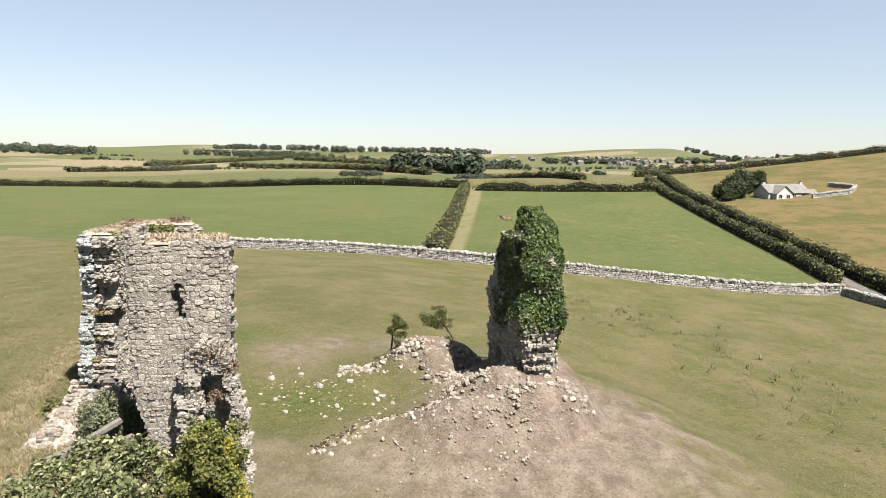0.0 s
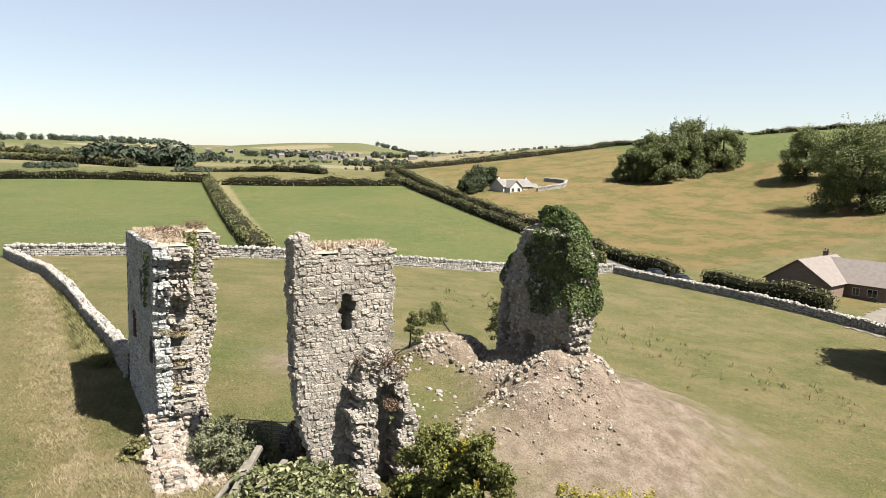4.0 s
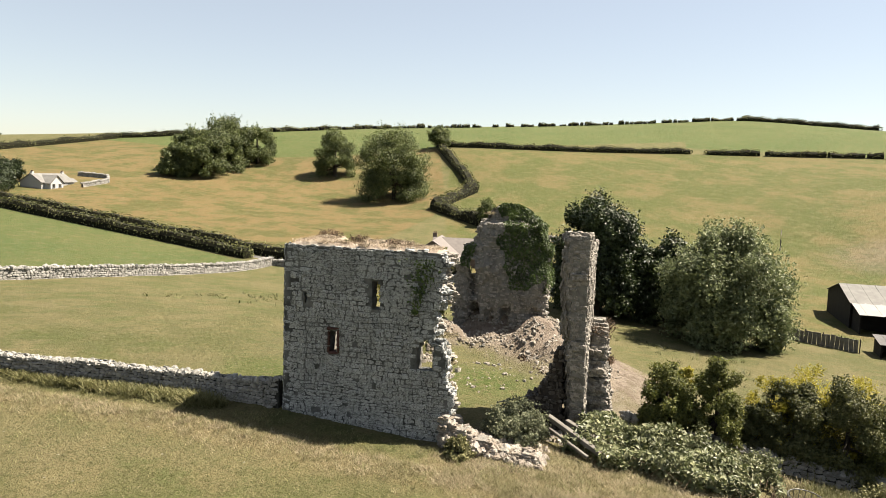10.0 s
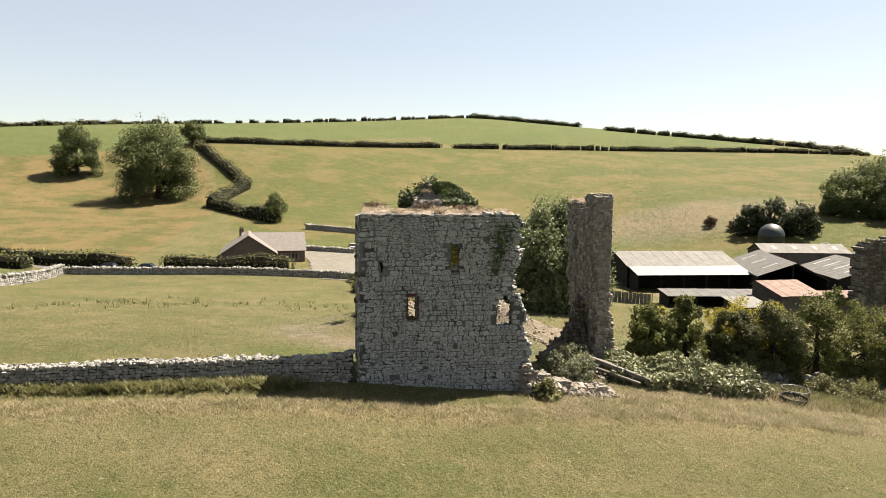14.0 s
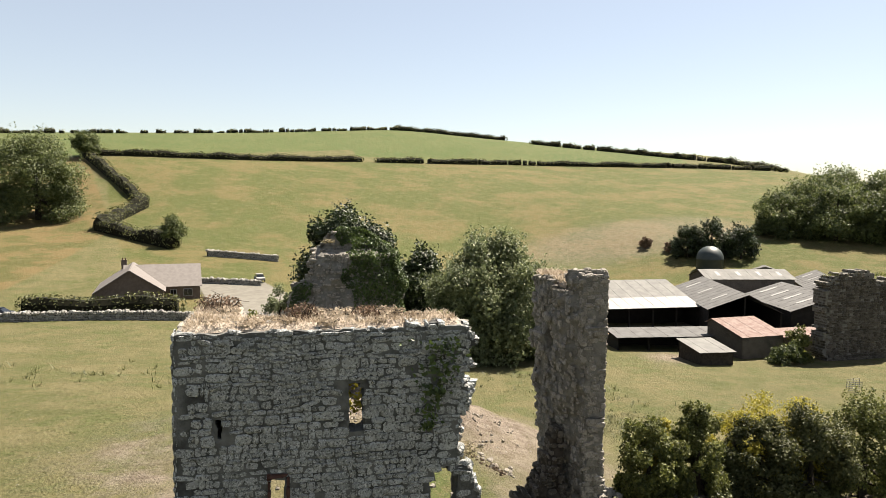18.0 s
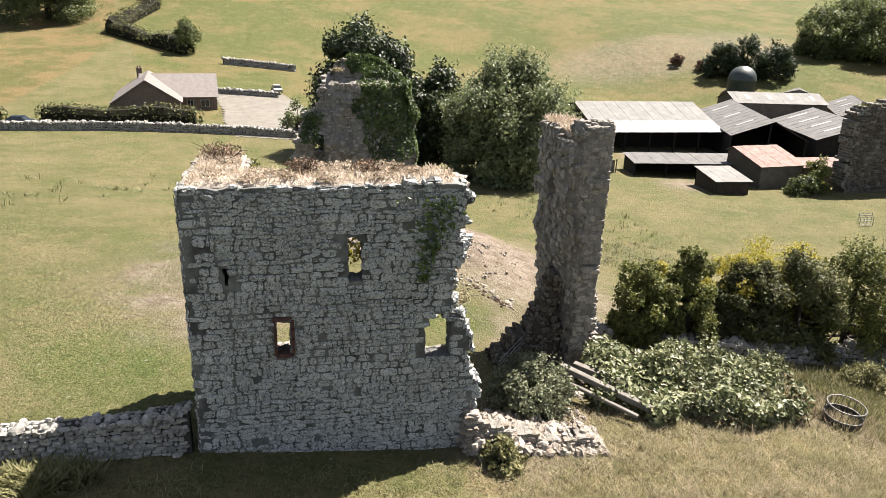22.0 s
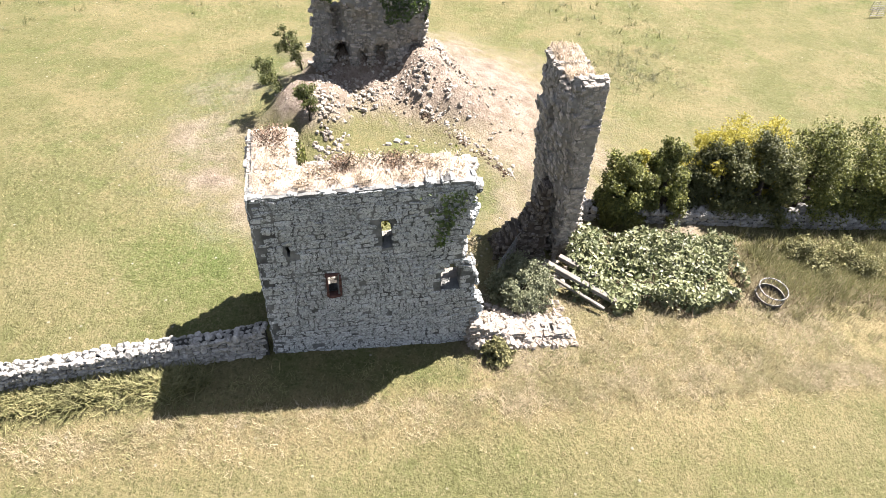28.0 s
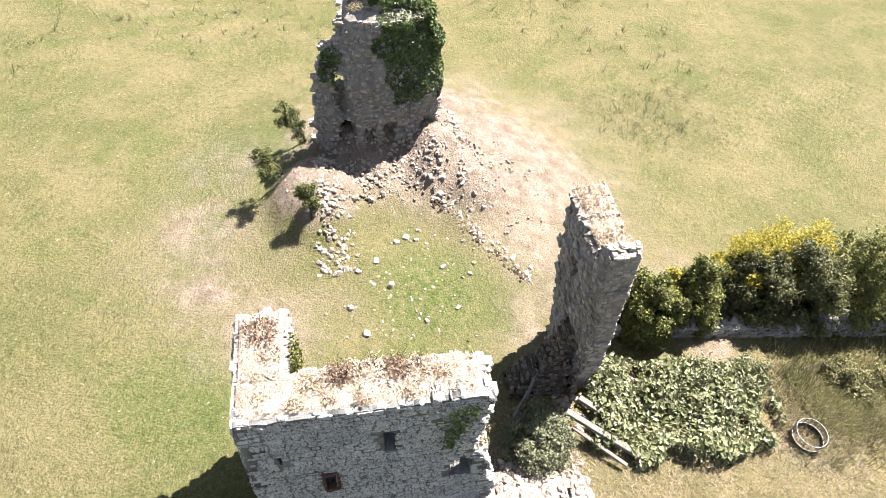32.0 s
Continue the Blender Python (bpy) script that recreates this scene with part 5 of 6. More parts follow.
for x, y, h, rad in ((172, -38, 13.5, 8.5), (166, -51, 16, 10), (180, -50, 18, 10.5), (162, -65, 17, 10.5), (176, -68, 19.5, 11.5), (158, -80, 18, 10.5), (172, -84, 20, 11.5), (152, -96, 18, 11), (190, -62, 18, 11.5)):
    tree("wood_tree", x, y, h, rad, k, M_TREE, "tall leafy tree at the wood's edge behind the farm", 15000, 0.65, 0.0, lumps=70, shoots=2, group="wood behind the farm")
    k += 1
for x, y, h, rad in ((151, -8, 8.5, 4.2), (150, -14, 10, 4.8), (148, -21, 9, 4.6)):
    tree("farm_tree", x, y, h, rad, k, M_OAK, "bushy dark tree behind the barns", 4500, 0.6, 0.0, group="trees behind the barns")
    k += 1
for x, y in ((160, 2), (156, -4)):
    tree("hill_bush", x, y, 2.6, 1.8, k, M_RUSTPLANT, "round withered brown bush on the hill pasture", 900, 0.5, 0.02, lumps=14, trunk=False, cat="bush")
    k += 1


def cl(a, b):
    p = CASTLE @ Vector((a, b, 0))
    return p.x, p.y


HEDGEY = "spreading hawthorn thicket beside the curtain wall"
for a, b, h, rad, mt, lb in ((20.7, 9.5, 5.0, 1.7, M_HAW, "scrubby yellow-green thorn on the curtain wall"), (23.8, 9.9, 6.3, 1.5, M_HAW, "upright young hawthorn on the curtain wall"), (28.2, 10.8, 5.6, 2.1, M_HEDGE, HEDGEY), (31.0, 10.4, 6.2, 2.5, M_HEDGE, HEDGEY), (34.8, 10.8, 7.6, 2.9, M_HAW, HEDGEY), (38.6, 10.4, 7.6, 3.0, M_HAW, HEDGEY), (42.5, 9.8, 7.4, 3.2, M_HAW, HEDGEY), (47, 9.6, 7.0, 3.3, M_HEDGE, HEDGEY), (26.0, 10.6, 3.4, 1.1, M_HEDGE, "ragged low thorn beside the curtain wall")):
    tree("hawthorn_bush", *cl(a, b), h, rad, k, mt, lb, 12000, 0.18, 0.0, lumps=70, cat="bush", shoots=18, full=.75)
    k += 1
for a, b, h, rad in ((27.2, 11.7, 6.0, 1.8), (29.3, 12.0, 6.6, 2.2), (31.8, 11.8, 6.5, 2.0), (21.8, 10.2, 4.9, .9)):
    tree("gorse_bush", *cl(a, b), h, rad, k, M_GORSE, "gorse bush in yellow flower", 7000, 0.14, 0.0, lumps=60, cat="bush", shoots=14)
    k += 1
tree("elder_bush", *cl(12.6, 2.7), 1.9, 1.9, k, M_GREY, "low grey-green bush among the rubble", 5500, 0.16, 0.0, lumps=50, trunk=False, cat="bush", shoots=14)

# ---- buildings ----


def gable_house(soup_w, soup_r, x0, x1, y0, y1, z0, eave, ridge, along, over=0.35, thick=0.14):
    """Walls and two roof slopes of one wing; along: ridge runs along 'x' or 'y'."""
    if along == "x":
        ym = (y0 + y1) / 2
        w = [(x0, y0, z0), (x1, y0, z0), (x1, y1, z0), (x0, y1, z0), (x0, y0, eave), (x1, y0, eave), (x1, y1, eave), (x0, y1, eave), (x0, ym, ridge), (x1, ym, ridge)]
        f = [(0, 1, 5, 4), (2, 3, 7, 6), (1, 2, 6, 5), (3, 0, 4, 7), (4, 8, 7, 7), (5, 6, 9, 9)]
        k = (ridge - eave) / (ym - y0)
        for sy, ye in ((-1, y0), (1, y1)):
            a = [(x0 - over, ye + sy * over, eave - k * over), (x1 + over, ye + sy * over, eave - k * over), (x1 + over, ym, ridge), (x0 - over, ym, ridge)]
            slab(soup_r, a, thick)
    else:
        xm = (x0 + x1) / 2
        w = [(x0, y0, z0), (x1, y0, z0), (x1, y1, z0), (x0, y1, z0), (x0, y0, eave), (x1, y0, eave), (x1, y1, eave), (x0, y1, eave), (xm, y0, ridge), (xm, y1, ridge)]
        f = [(0, 1, 5, 4), (2, 3, 7, 6), (1, 2, 6, 5), (3, 0, 4, 7), (4, 5, 8, 8), (6, 7, 9, 9)]
        k = (ridge - eave) / (xm - x0)
        for sx, xe in ((-1, x0), (1, x1)):
            a = [(xe + sx * over, y0 - over, eave - k * over), (xe + sx * over, y1 + over, eave - k * over), (xm, y1 + over, ridge), (xm, y0 - over, ridge)]
            slab(soup_r, a, thick)
    for q in f:
        soup_w.append((w, q))


def slab(soup, a, thick):
    a = [Vector(p) for p in a]
    n = (a[1] - a[0]).cross(a[3] - a[0]).normalized()
    if n.z < 0:
        n = -n
    b = [p + n * thick for p in a]
    vs = [tuple(p) for p in a + b]
    soup.add(vs, [(3, 2, 1, 0), (4, 5, 6, 7), (0, 1, 5, 4), (1, 2, 6, 5), (2, 3, 7, 6), (3, 0, 4, 7)])


def walls_mesh(name, faces, mat):
    bm = bmesh.new()
    for w, q in faces:
        ids = list(dict.fromkeys(q))
        bm.faces.new([bm.verts.new(w[i]) for i in ids])
    bmesh.ops.remove_doubles(bm, verts=bm.verts, dist=0.001)
    me = bpy.data.meshes.new(name)
    bm.to_mesh(me)
    bm.free()
    me.materials.append(mat)
    return me


def add_window(parent, x, y, z, w, h, face, frame_mat=None, name="window", door=False):
    """A framed window set in a wall; face: the side of the wall it looks out from (degrees)."""
    m = pose(x, y, z, 0, 0, face)
    s = Soup()
    t = 0.08
    for cx, cz, a, b in ((0, h - t / 2, w, t), (0, t / 2, w, t), (-w / 2 + t / 2, h / 2, t, h), (w / 2 - t / 2, h / 2, t, h), (0, h / 2, t * .7, h)):
        s.box(Matrix.Translation((cx, -0.04, cz)), a, 0.12, b)
    fr = child("door" if door else name, s.mesh("frame", frame_mat or M_WHITE), parent, m=m)
    g = Soup()
    g.box(Matrix.Translation((0, 0.0, h / 2)), w - .1, 0.03, h - .1)
    child("pane", g.mesh("pane", M_GLASS), fr)


def chimney(parent, x, y, z0, z1, mat):
    s = Soup()
    s.box(Matrix.Translation((x, y, (z0 + z1) / 2)), 0.9, 0.6, z1 - z0)
    s.box(Matrix.Translation((x, y, z1)), 1.05, 0.75, 0.15)
    child("chimney", s.mesh("chimney", mat), parent)
    p = Soup()
    for d in (-.22, .22):
        tube(p, [(x + d, y, z1), (x + d, y, z1 + .45)], [.12, .1], 8)
    child("chimney_pot", p.mesh("chimney_pot", M_RED, True), parent)


bung = thing("bungalow", pose(56.2, 102, 0, 0, 0, -60.9), "brown brick bungalow with grey tiled gable roofs", "house")
wl, rf = [], Soup()
gable_house(wl, rf, 0, 10.2, 0, 14, -5.4, -2.2, 1.2, "y")
gable_house(wl, rf, 4.0, 16.2, 6.0, 16.2, -5.4, -2.2, 1.0, "x")
child("wall", walls_mesh("wall", wl, M_BRICK), bung, "brown brick walls")
child("roof", rf.mesh("roof", M_SLATE), bung, "grey concrete tile roof")
for x, y, w, f in ((3.4, -.02, 1.8, 0), (7.6, -.02, 1.4, 0), (11.8, 5.98, 1.1, 0), (14.2, 5.98, 1.5, 0), (16.22, 8, 1.5, 90), (16.22, 14, 1.5, 90)):
    add_window(bung, x, y, -4.1, w, 1.3, f)
add_window(bung, 16.22, 11.1, -4.7, 1.0, 2.05, 90, door=True)
chimney(bung, 3.6, 14.0, -1.0, 1.7, M_BRICK)

white = thing("farmhouse", pose(53, 247, gz(53, 247) - 3.8, 0, 0, 28), "white rendered farmhouse with grey slate roof", "house")
wl, rf = [], Soup()
gable_house(wl, rf, -8, 7, -3.6, 3.6, 1.6, 4.9, 7.4, "x")
gable_house(wl, rf, -6.8, -1, -5.8, 0, 1.6, 4.7, 7.0, "y")
gable_house(wl, rf, 7, 11.5, -2.6, 2.6, 1.6, 4.2, 5.8, "x")
child("wall", walls_mesh("wall", wl, M_WHITE), white, "white rendered walls")
child("roof", rf.mesh("roof", M_FIBRE), white, "grey slate roof")
for x, y, z, f in ((-5.4, -5.82, 3.1, 0), (-2.6, -5.82, 3.1, 0), (1.3, -3.62, 3.2, 0), (4.8, -3.62, 3.2, 0), (9.3, -2.62, 2.6, 0)):
    add_window(white, x, y, z, 1.3, 1.3, f, M_WHITE)
chimney(white, -7.3, 0, 6.8, 8.0, M_WHITE)
chimney(white, 6.3, 0, 6.8, 8.0, M_WHITE)
stone_wall("garden_wall", [(60, 240), (72, 246), (76, 254), (70, 262)], 1.3, .6, 45, "curved stone garden wall", stone=(.5, .9), course=.35)
for x, y, h, rad in ((38, 244, 7, 4), (41, 252, 8, 4.5), (34, 238, 5.5, 3.5), (46, 257, 7, 4)):
    tree("garden_tree", x, y, h, rad, k, M_OAK, "dark garden tree beside the white farmhouse", 2600, 0.7, 0.03, group="farmhouse garden")
    k += 1


def shed(name, a, b, depth, z0, zf, zr, zb, frac, roof, wall, label, gable=False, open_front=False, lights=0, apron=None):
    """A farm shed whose front runs from a to b. Ridge along the front, or away from it when gable is set; z0 floor, zf, zr, zb front, ridge and
    back heights (left eave, apex, right eave for a gable)."""
    a, b = Vector(a), Vector(b)
    d = b - a
    w = d.length
    ob = thing(name, pose(a.x, a.y, z0, 0, 0, math.degrees(math.atan2(d.y, d.x))), label, "barn")
    zf, zr, zb = zf - z0, zr - z0, zb - z0
    o = .3
    if gable:
        r = w * frac
        prof = [(0, zf), (r, zr), (w, zb)]
        to = lambda s, y, z: (s, y, z)
        ln, wd = depth, w
    else:
        r = depth * frac
        prof = [(0, zf), (r, zr), (depth, zb)] if frac < 1 else [(0, zf), (depth, zr)]
        to = lambda s, y, z: (y, s, z)
        ln, wd = w, depth
    faces = []
    for y in (0, ln):
        faces.append([to(s, y, z) for s, z in prof] + [to(wd, y, -.6), to(0, y, -.6)])
    faces.append([to(0, 0, -.6), to(0, ln, -.6), to(0, ln, zf), to(0, 0, zf)])
    zz = prof[-1][1]
    faces.append([to(wd, 0, -.6), to(wd, ln, -.6), to(wd, ln, zz), to(wd, 0, zz)])
    if open_front:
        faces.pop(0 if gable else 2)
        n = max(2, int(w / 4.5))
        for i in range(n + 1):
            s = Soup()
            top = zf if not gable else float(np.interp(w * i / n, [0, w * frac, w], [zf, zr, zb]))
            s.box(Matrix.Translation((w * i / n, .15, top / 2 - .3)), .24, .24, top + .5)
            child("post", s.mesh("post", M_DARKWOOD), ob)
    wl = []
    for f in faces:
        c = sum((Vector(p) for p in f), Vector()) / len(f)
        ins = [Vector(p) + (Vector((w / 2, depth / 2, c.z)) - c).normalized() * .06 for p in f]
        wl.append(([tuple(p) for p in ins], tuple(range(len(f)))))
    child("wall", walls_mesh("wall", wl, wall), ob)
    for i in range(len(prof) - 1):
        (s0, q0), (s1, q1) = prof[i], prof[i + 1]
        k = (q1 - q0) / (s1 - s0)
        e0, e1 = (o if i == 0 else 0), (o if i == len(prof) - 2 else 0)
        m = max(2, int(ln / 1.1))
        rp = None
        for j in range(m):
            rf = Soup()
            y0, y1 = -o + (ln + 2 * o) * j / m, -o + (ln + 2 * o) * (j + 1) / m - .02
            slab(rf, [to(s0 - e0, y0, q0 - k * e0), to(s0 - e0, y1, q0 - k * e0), to(s1 + e1, y1, q1 + k * e1), to(s1 + e1, y0, q1 + k * e1)], .05 + .02 * (j % 2))
            rp = child("roof_sheet", rf.mesh("roof_sheet", roof), ob)
        for j in range(lights if i == 0 else 0):
            g = Soup()
            y0 = ln * (j + .6) / (lights + .2)
            t0, t1 = s0 + (s1 - s0) * .3, s0 + (s1 - s0) * .72
            slab(g, [to(t0, y0, q0 + k * (t0 - s0) + .09), to(t0, y0 + .8, q0 + k * (t0 - s0) + .09), to(t1, y0 + .8, q0 + k * (t1 - s0) + .09), to(t1, y0, q0 + k * (t1 - s0) + .09)], .02)
            child("roof_light", g.mesh("roof_light", M_STEEL), ob, "pale translucent roof sheet")
    return ob


FZ = -9.6
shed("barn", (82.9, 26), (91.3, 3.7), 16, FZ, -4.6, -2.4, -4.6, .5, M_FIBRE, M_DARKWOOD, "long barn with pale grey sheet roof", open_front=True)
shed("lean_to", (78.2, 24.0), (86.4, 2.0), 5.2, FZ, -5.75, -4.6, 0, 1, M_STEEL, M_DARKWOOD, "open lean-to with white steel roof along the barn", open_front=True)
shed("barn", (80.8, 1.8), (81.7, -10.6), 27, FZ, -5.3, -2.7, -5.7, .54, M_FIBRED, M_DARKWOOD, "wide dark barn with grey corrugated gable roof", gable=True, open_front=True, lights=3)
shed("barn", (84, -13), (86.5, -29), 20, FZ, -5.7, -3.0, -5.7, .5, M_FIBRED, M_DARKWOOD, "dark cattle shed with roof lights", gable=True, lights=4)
shed("barn", (108.5, -4), (113, -23), 9, FZ, -3.2, -1.6, -3.4, .5, M_FIBRE, M_SHADESTONE, "stone barn with grey sheet roof and roof lights", lights=4)
shed("barn", (105, -23.2), (103.5, -33), 20, FZ, -4.4, -2.2, -4.4, .5, M_FIBRED, M_SHADESTONE, "stone shed with dark sheet roof", gable=True, lights=3)
shed("barn", (145, -19.5), (146.5, -39), 9, -6.5, -3.6, -2.6, -3.6, .6, M_STEEL, M_DARKWOOD, "far shed with pale steel roof")
shed("barn", (138, -19), (136, -29), 8, -7.5, -4.4, -3.0, -4.4, .5, M_FIBRED, M_LIME, "old stone shed with brown-grey roof", gable=True)

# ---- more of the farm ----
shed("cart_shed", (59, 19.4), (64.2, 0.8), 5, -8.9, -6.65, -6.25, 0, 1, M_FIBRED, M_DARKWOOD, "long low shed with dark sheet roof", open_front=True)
shed("rusty_shed", (57.5, 2.2), (60.9, -4.4), 7.5, -8.9, -5.6, -4.0, -4.6, .85, M_RUST, M_SHADESTONE, "stone shed with rusty corrugated roof")
shed("small_shed", (50.8, 9.3), (52.3, 4.7), 6, -8.9, -6.65, -6.05, 0, 1, M_FIBRE, M_BARK, "small boarded shed with weathered grey roof")
shed("low_shed", (62, -4.8), (65.5, -14), 4, -8.9, -6.2, -5.8, 0, 1, M_RUST, M_SHADESTONE, "low stone shed with rusty roof")
silo = thing("dome_tank", pose(139.5, -11.2, gz(139.5, -11.2) - .6), "green domed farm tank behind the barns", "tank")
s = Soup()
zs = [(-1.0, 3.3), (3.2, 3.3), (3.3, 3.42), (3.5, 3.4)]
dome = [(3.5 + 3.2 * math.sin(a), 3.3 * math.cos(a) + .02) for a in np.linspace(0, 1.52, 7)]
tube(s, [(0, 0, z) for z, r0 in zs], [r0 for z, r0 in zs], 20)
child("body", s.mesh("body", M_GREENM, True), silo)
s = Soup()
tube(s, [(0, 0, z) for z, r0 in dome], [r0 for z, r0 in dome], 20)
child("dome", s.mesh("dome", M_GREENM, True), silo)


def board_fence(name, line, height, seed, label):
    r = np.random.default_rng(seed)
    pts = resample(line, 0.62)
    o = (pts[0][0], pts[0][1], gz(*pts[0]))
    ob = thing(name, Matrix.Translation(o), label, "fence")
    for i in range(len(pts) - 1):
        p, q = pts[i], pts[i + 1]
        a = math.degrees(math.atan2(*(q - p)[::-1]))
        s = Soup()
        h = height * r.uniform(.9, 1.08)
        s.box(Matrix.Identity(4), 0.58, 0.06, h)
        child("board", s.mesh("board", M_GREYWOOD), ob, m=pose(p[0] - o[0], p[1] - o[1], gz(*p) - o[2] + h / 2 - .05, 0, r.uniform(-3, 3), a))
    for i in range(0, len(pts), 4):
        s = Soup()
        s.box(Matrix.Identity(4), 0.14, 0.14, height + .3)
        p = pts[i]
        child("post", s.mesh("post", M_BARK), ob, m=pose(p[0] - o[0] + .1, p[1] - o[1] + .1, gz(*p) - o[2] + height / 2, 0, 0, 0))
    return ob


board_fence("board_fence", [(60, 39), (62, 31), (60, 22)], 1.9, 91, "weathered boarded yard fence below the trees")


def rail_gate(name, a, b, h, bars, label, z=None, mat=None):
    """A five-bar field gate between two ground points."""
    a, b = Vector((*a, 0)), Vector((*b, 0))
    L = (b - a).length
    ang = math.degrees(math.atan2(b.y - a.y, b.x - a.x))
    ob = thing(name, pose(a.x, a.y, gz(a.x, a.y) if z is None else z, 0, 0, ang), label, "gate")
    for i in range(bars):
        s = Soup()
        tube(s, [(0, 0, .18 + (h - .2) * i / (bars - 1)), (L, 0, .18 + (h - .2) * i / (bars - 1))], [.028, .028], 6)
        child("rail", s.mesh("rail", mat or M_GALV, True), ob)
    for x in (0, L / 2, L):
        s = Soup()
        tube(s, [(x, 0, 0.05), (x, 0, h + .05)], [.03, .03], 6)
        child("upright", s.mesh("upright", mat or M_GALV, True), ob)
    return ob


rail_gate("field_gate", cl(11.4, 3.5), cl(13.5, 6.15), 1.25, 6, "galvanised steel gate across the gap in the ruin", z=0.75)
rail_gate("field_gate", (-27.5, 107.2), (-24.0, 107.6), 1.2, 5, "weathered field gate in the stone wall", mat=M_GREYWOOD)
for i, (x, y) in enumerate(((38.5, -4.6), (40.6, -5.2))):
    rail_gate("hurdle", (x, y), (x + .5, y - 1.6), 1.1, 5, "small metal sheep hurdle on the grass")

# ring feeder
ring = thing("ring_feeder", pose(*cl(26.9, 1.7), gz(*cl(26.9, 1.7)) + .02, 4, -3, 10), "round galvanised hay ring feeder on trodden earth", "feeder")


def hoop(z, rad, tk):
    s = Soup()
    n = 36
    tube(s, [(rad * math.cos(6.28319 * i / n), rad * math.sin(6.28319 * i / n), z) for i in range(n + 1)], [tk] * (n + 1), 6)
    return s


for z, tk in ((0.92, .028), (0.42, .025)):
    child("hoop", hoop(z, .8, tk).mesh("hoop", M_GALV, True), ring, "pale steel hoop")
s = Soup()
n = 36
v = [((.8 + d) * math.cos(6.28319 * i / n) + 0, (.8 + d) * math.sin(6.28319 * i / n), z) for i in range(n) for d, z in ((-.012, 0), (-.012, .4), (.012, .4), (.012, 0))]
s.add(v, [(4 * i + k, 4 * ((i + 1) % n) + k, 4 * ((i + 1) % n) + (k + 1) % 4, 4 * i + (k + 1) % 4) for i in range(n) for k in range(4)])
child("skirt", s.mesh("skirt", simple("dull_steel", (.1, .1, .1), (.2, .19, .18), 2, .6, .4, .4, 20)), ring, "dull sheet steel skirt")
for i in range(18):
    a = 6.28319 * i / 18
    s = Soup()
    tube(s, [(.8 * math.cos(a), .8 * math.sin(a), .4), (.8 * math.cos(a), .8 * math.sin(a), .92)], [.016, .016], 5)
    child("bar", s.mesh("bar", M_GALV, True), ring)

# timbers leaning in the gap
M_OLDBEAM = simple("silvered_beam", (0.24, 0.22, 0.19), (0.44, 0.41, 0.36), 3, 0.85, 0.2, grain=30)
for a, b, z0, z1, th in (((17.4, 1.3), (14.2, 3.7), 0.55, 1.5, .3), ((16.6, 1.0), (14.4, 3.1), .5, 1.0, .18), ((17.0, 2.9), (15.2, 4.6), .75, 1.0, .3)):
    p, q = Vector((*cl(*a), z0)), Vector((*cl(*b), z1))
    L = (q - p).length
    bm = bmesh.new()
    bmesh.ops.create_cube(bm, size=1, matrix=Matrix.Diagonal((th, th * .8, L, 1)))
    bmesh.ops.bevel(bm, geom=bm.edges[:], offset=0.02, segments=1, affect="EDGES")
    me = bpy.data.meshes.new("timber")
    bm.to_mesh(me)
    bm.free()
    me.materials.append(M_OLDBEAM)
    ob = new("timber_beam", me)
    ob.matrix_basis = Matrix.Translation((p + q) / 2) @ (q - p).to_track_quat("Z", "Y").to_matrix().to_4x4()
    tagged(ob, "weathered grey timber beam lying in the rubble", "beam", "beams in the gap")

# ---- fallen stone ----


M_RUBBLE = stone_mat("earthy_rubble", (0.32, 0.27, 0.21), (0.58, 0.52, 0.44), (0.68, 0.64, 0.57))


def heap(name, pts, seed, size, label, cap=0, sink=0.3, parent=None, mats=(M_RUBBLE, None)):
    """Loose tumbled stones lying on the ground."""
    r = np.random.default_rng(seed)
    s = Soup()
    for i, (a, b, lift) in enumerate(pts):
        x, y = cl(a, b)
        w = size * r.uniform(.5, 1.7)
        rot = np.array(Euler((r.uniform(-.7, .7) - 1.57, r.uniform(-.5, .5), r.uniform(0, 6.28))).to_matrix())
        vv = stone_verts(r, w, w * r.uniform(.45, .8), w * r.uniform(.6, 1.0), .14, .16)
        vv[:, 1] += w * .3
        s.add(vv @ rot.T + (x, y, gz(x, y) + lift + w * (.3 - sink)), STONE_Q)
    return tagged(new(name, s.mesh(name, mats[0])), label, "stones", kind="stuff")


M_SPILL = stone_mat("fresh_rubble", (0.34, 0.28, 0.22), (0.62, 0.55, 0.47), (0.7, 0.66, 0.6))
r4 = np.random.default_rng(8)
rub = []
for i in range(900):
    a = 9.3 + 5.2 * r4.uniform(0, 1) ** 1.2
    b = r4.normal(0.35, .75)
    if b < -.9 or b > 2.6:
        continue
    rub.append((a, b, max(0, (1.2 - .27 * (a - 9.3)) * (1 - abs(b - .2) / 2.2)) * r4.uniform(.1, 1)))
heap("rubble", rub, 92, .27, "tumbled pale rubble of the collapsed wall corner", mats=(M_SPILL, None))
stump = thing("wall_footing", CASTLE, "low broken footing of the west wall among rubble", "ruin")
masonry(stump, lambda s, z: z < pw(s, (9.3, 2.2), (9.9, 1.5), (11.5, 1.1), (13, .8), (14.4, .3)) + wob(s, 2, .5), 9.3, 14.4, -.4, 3.0, 0.9, 77, m=pose(0, -.5, 0), cell=.2, course=(.11, .22), width=(.13, .36), proud=(.0, .16), rough=.3, mat=M_SPILL)
heap("rubble", [(r4.normal(5.3, 2.3), r4.normal(21.2, .8) + .12 * (r4.random()), 0) for i in range(120)], 93, .15, "loose limestone rubble on the mound")
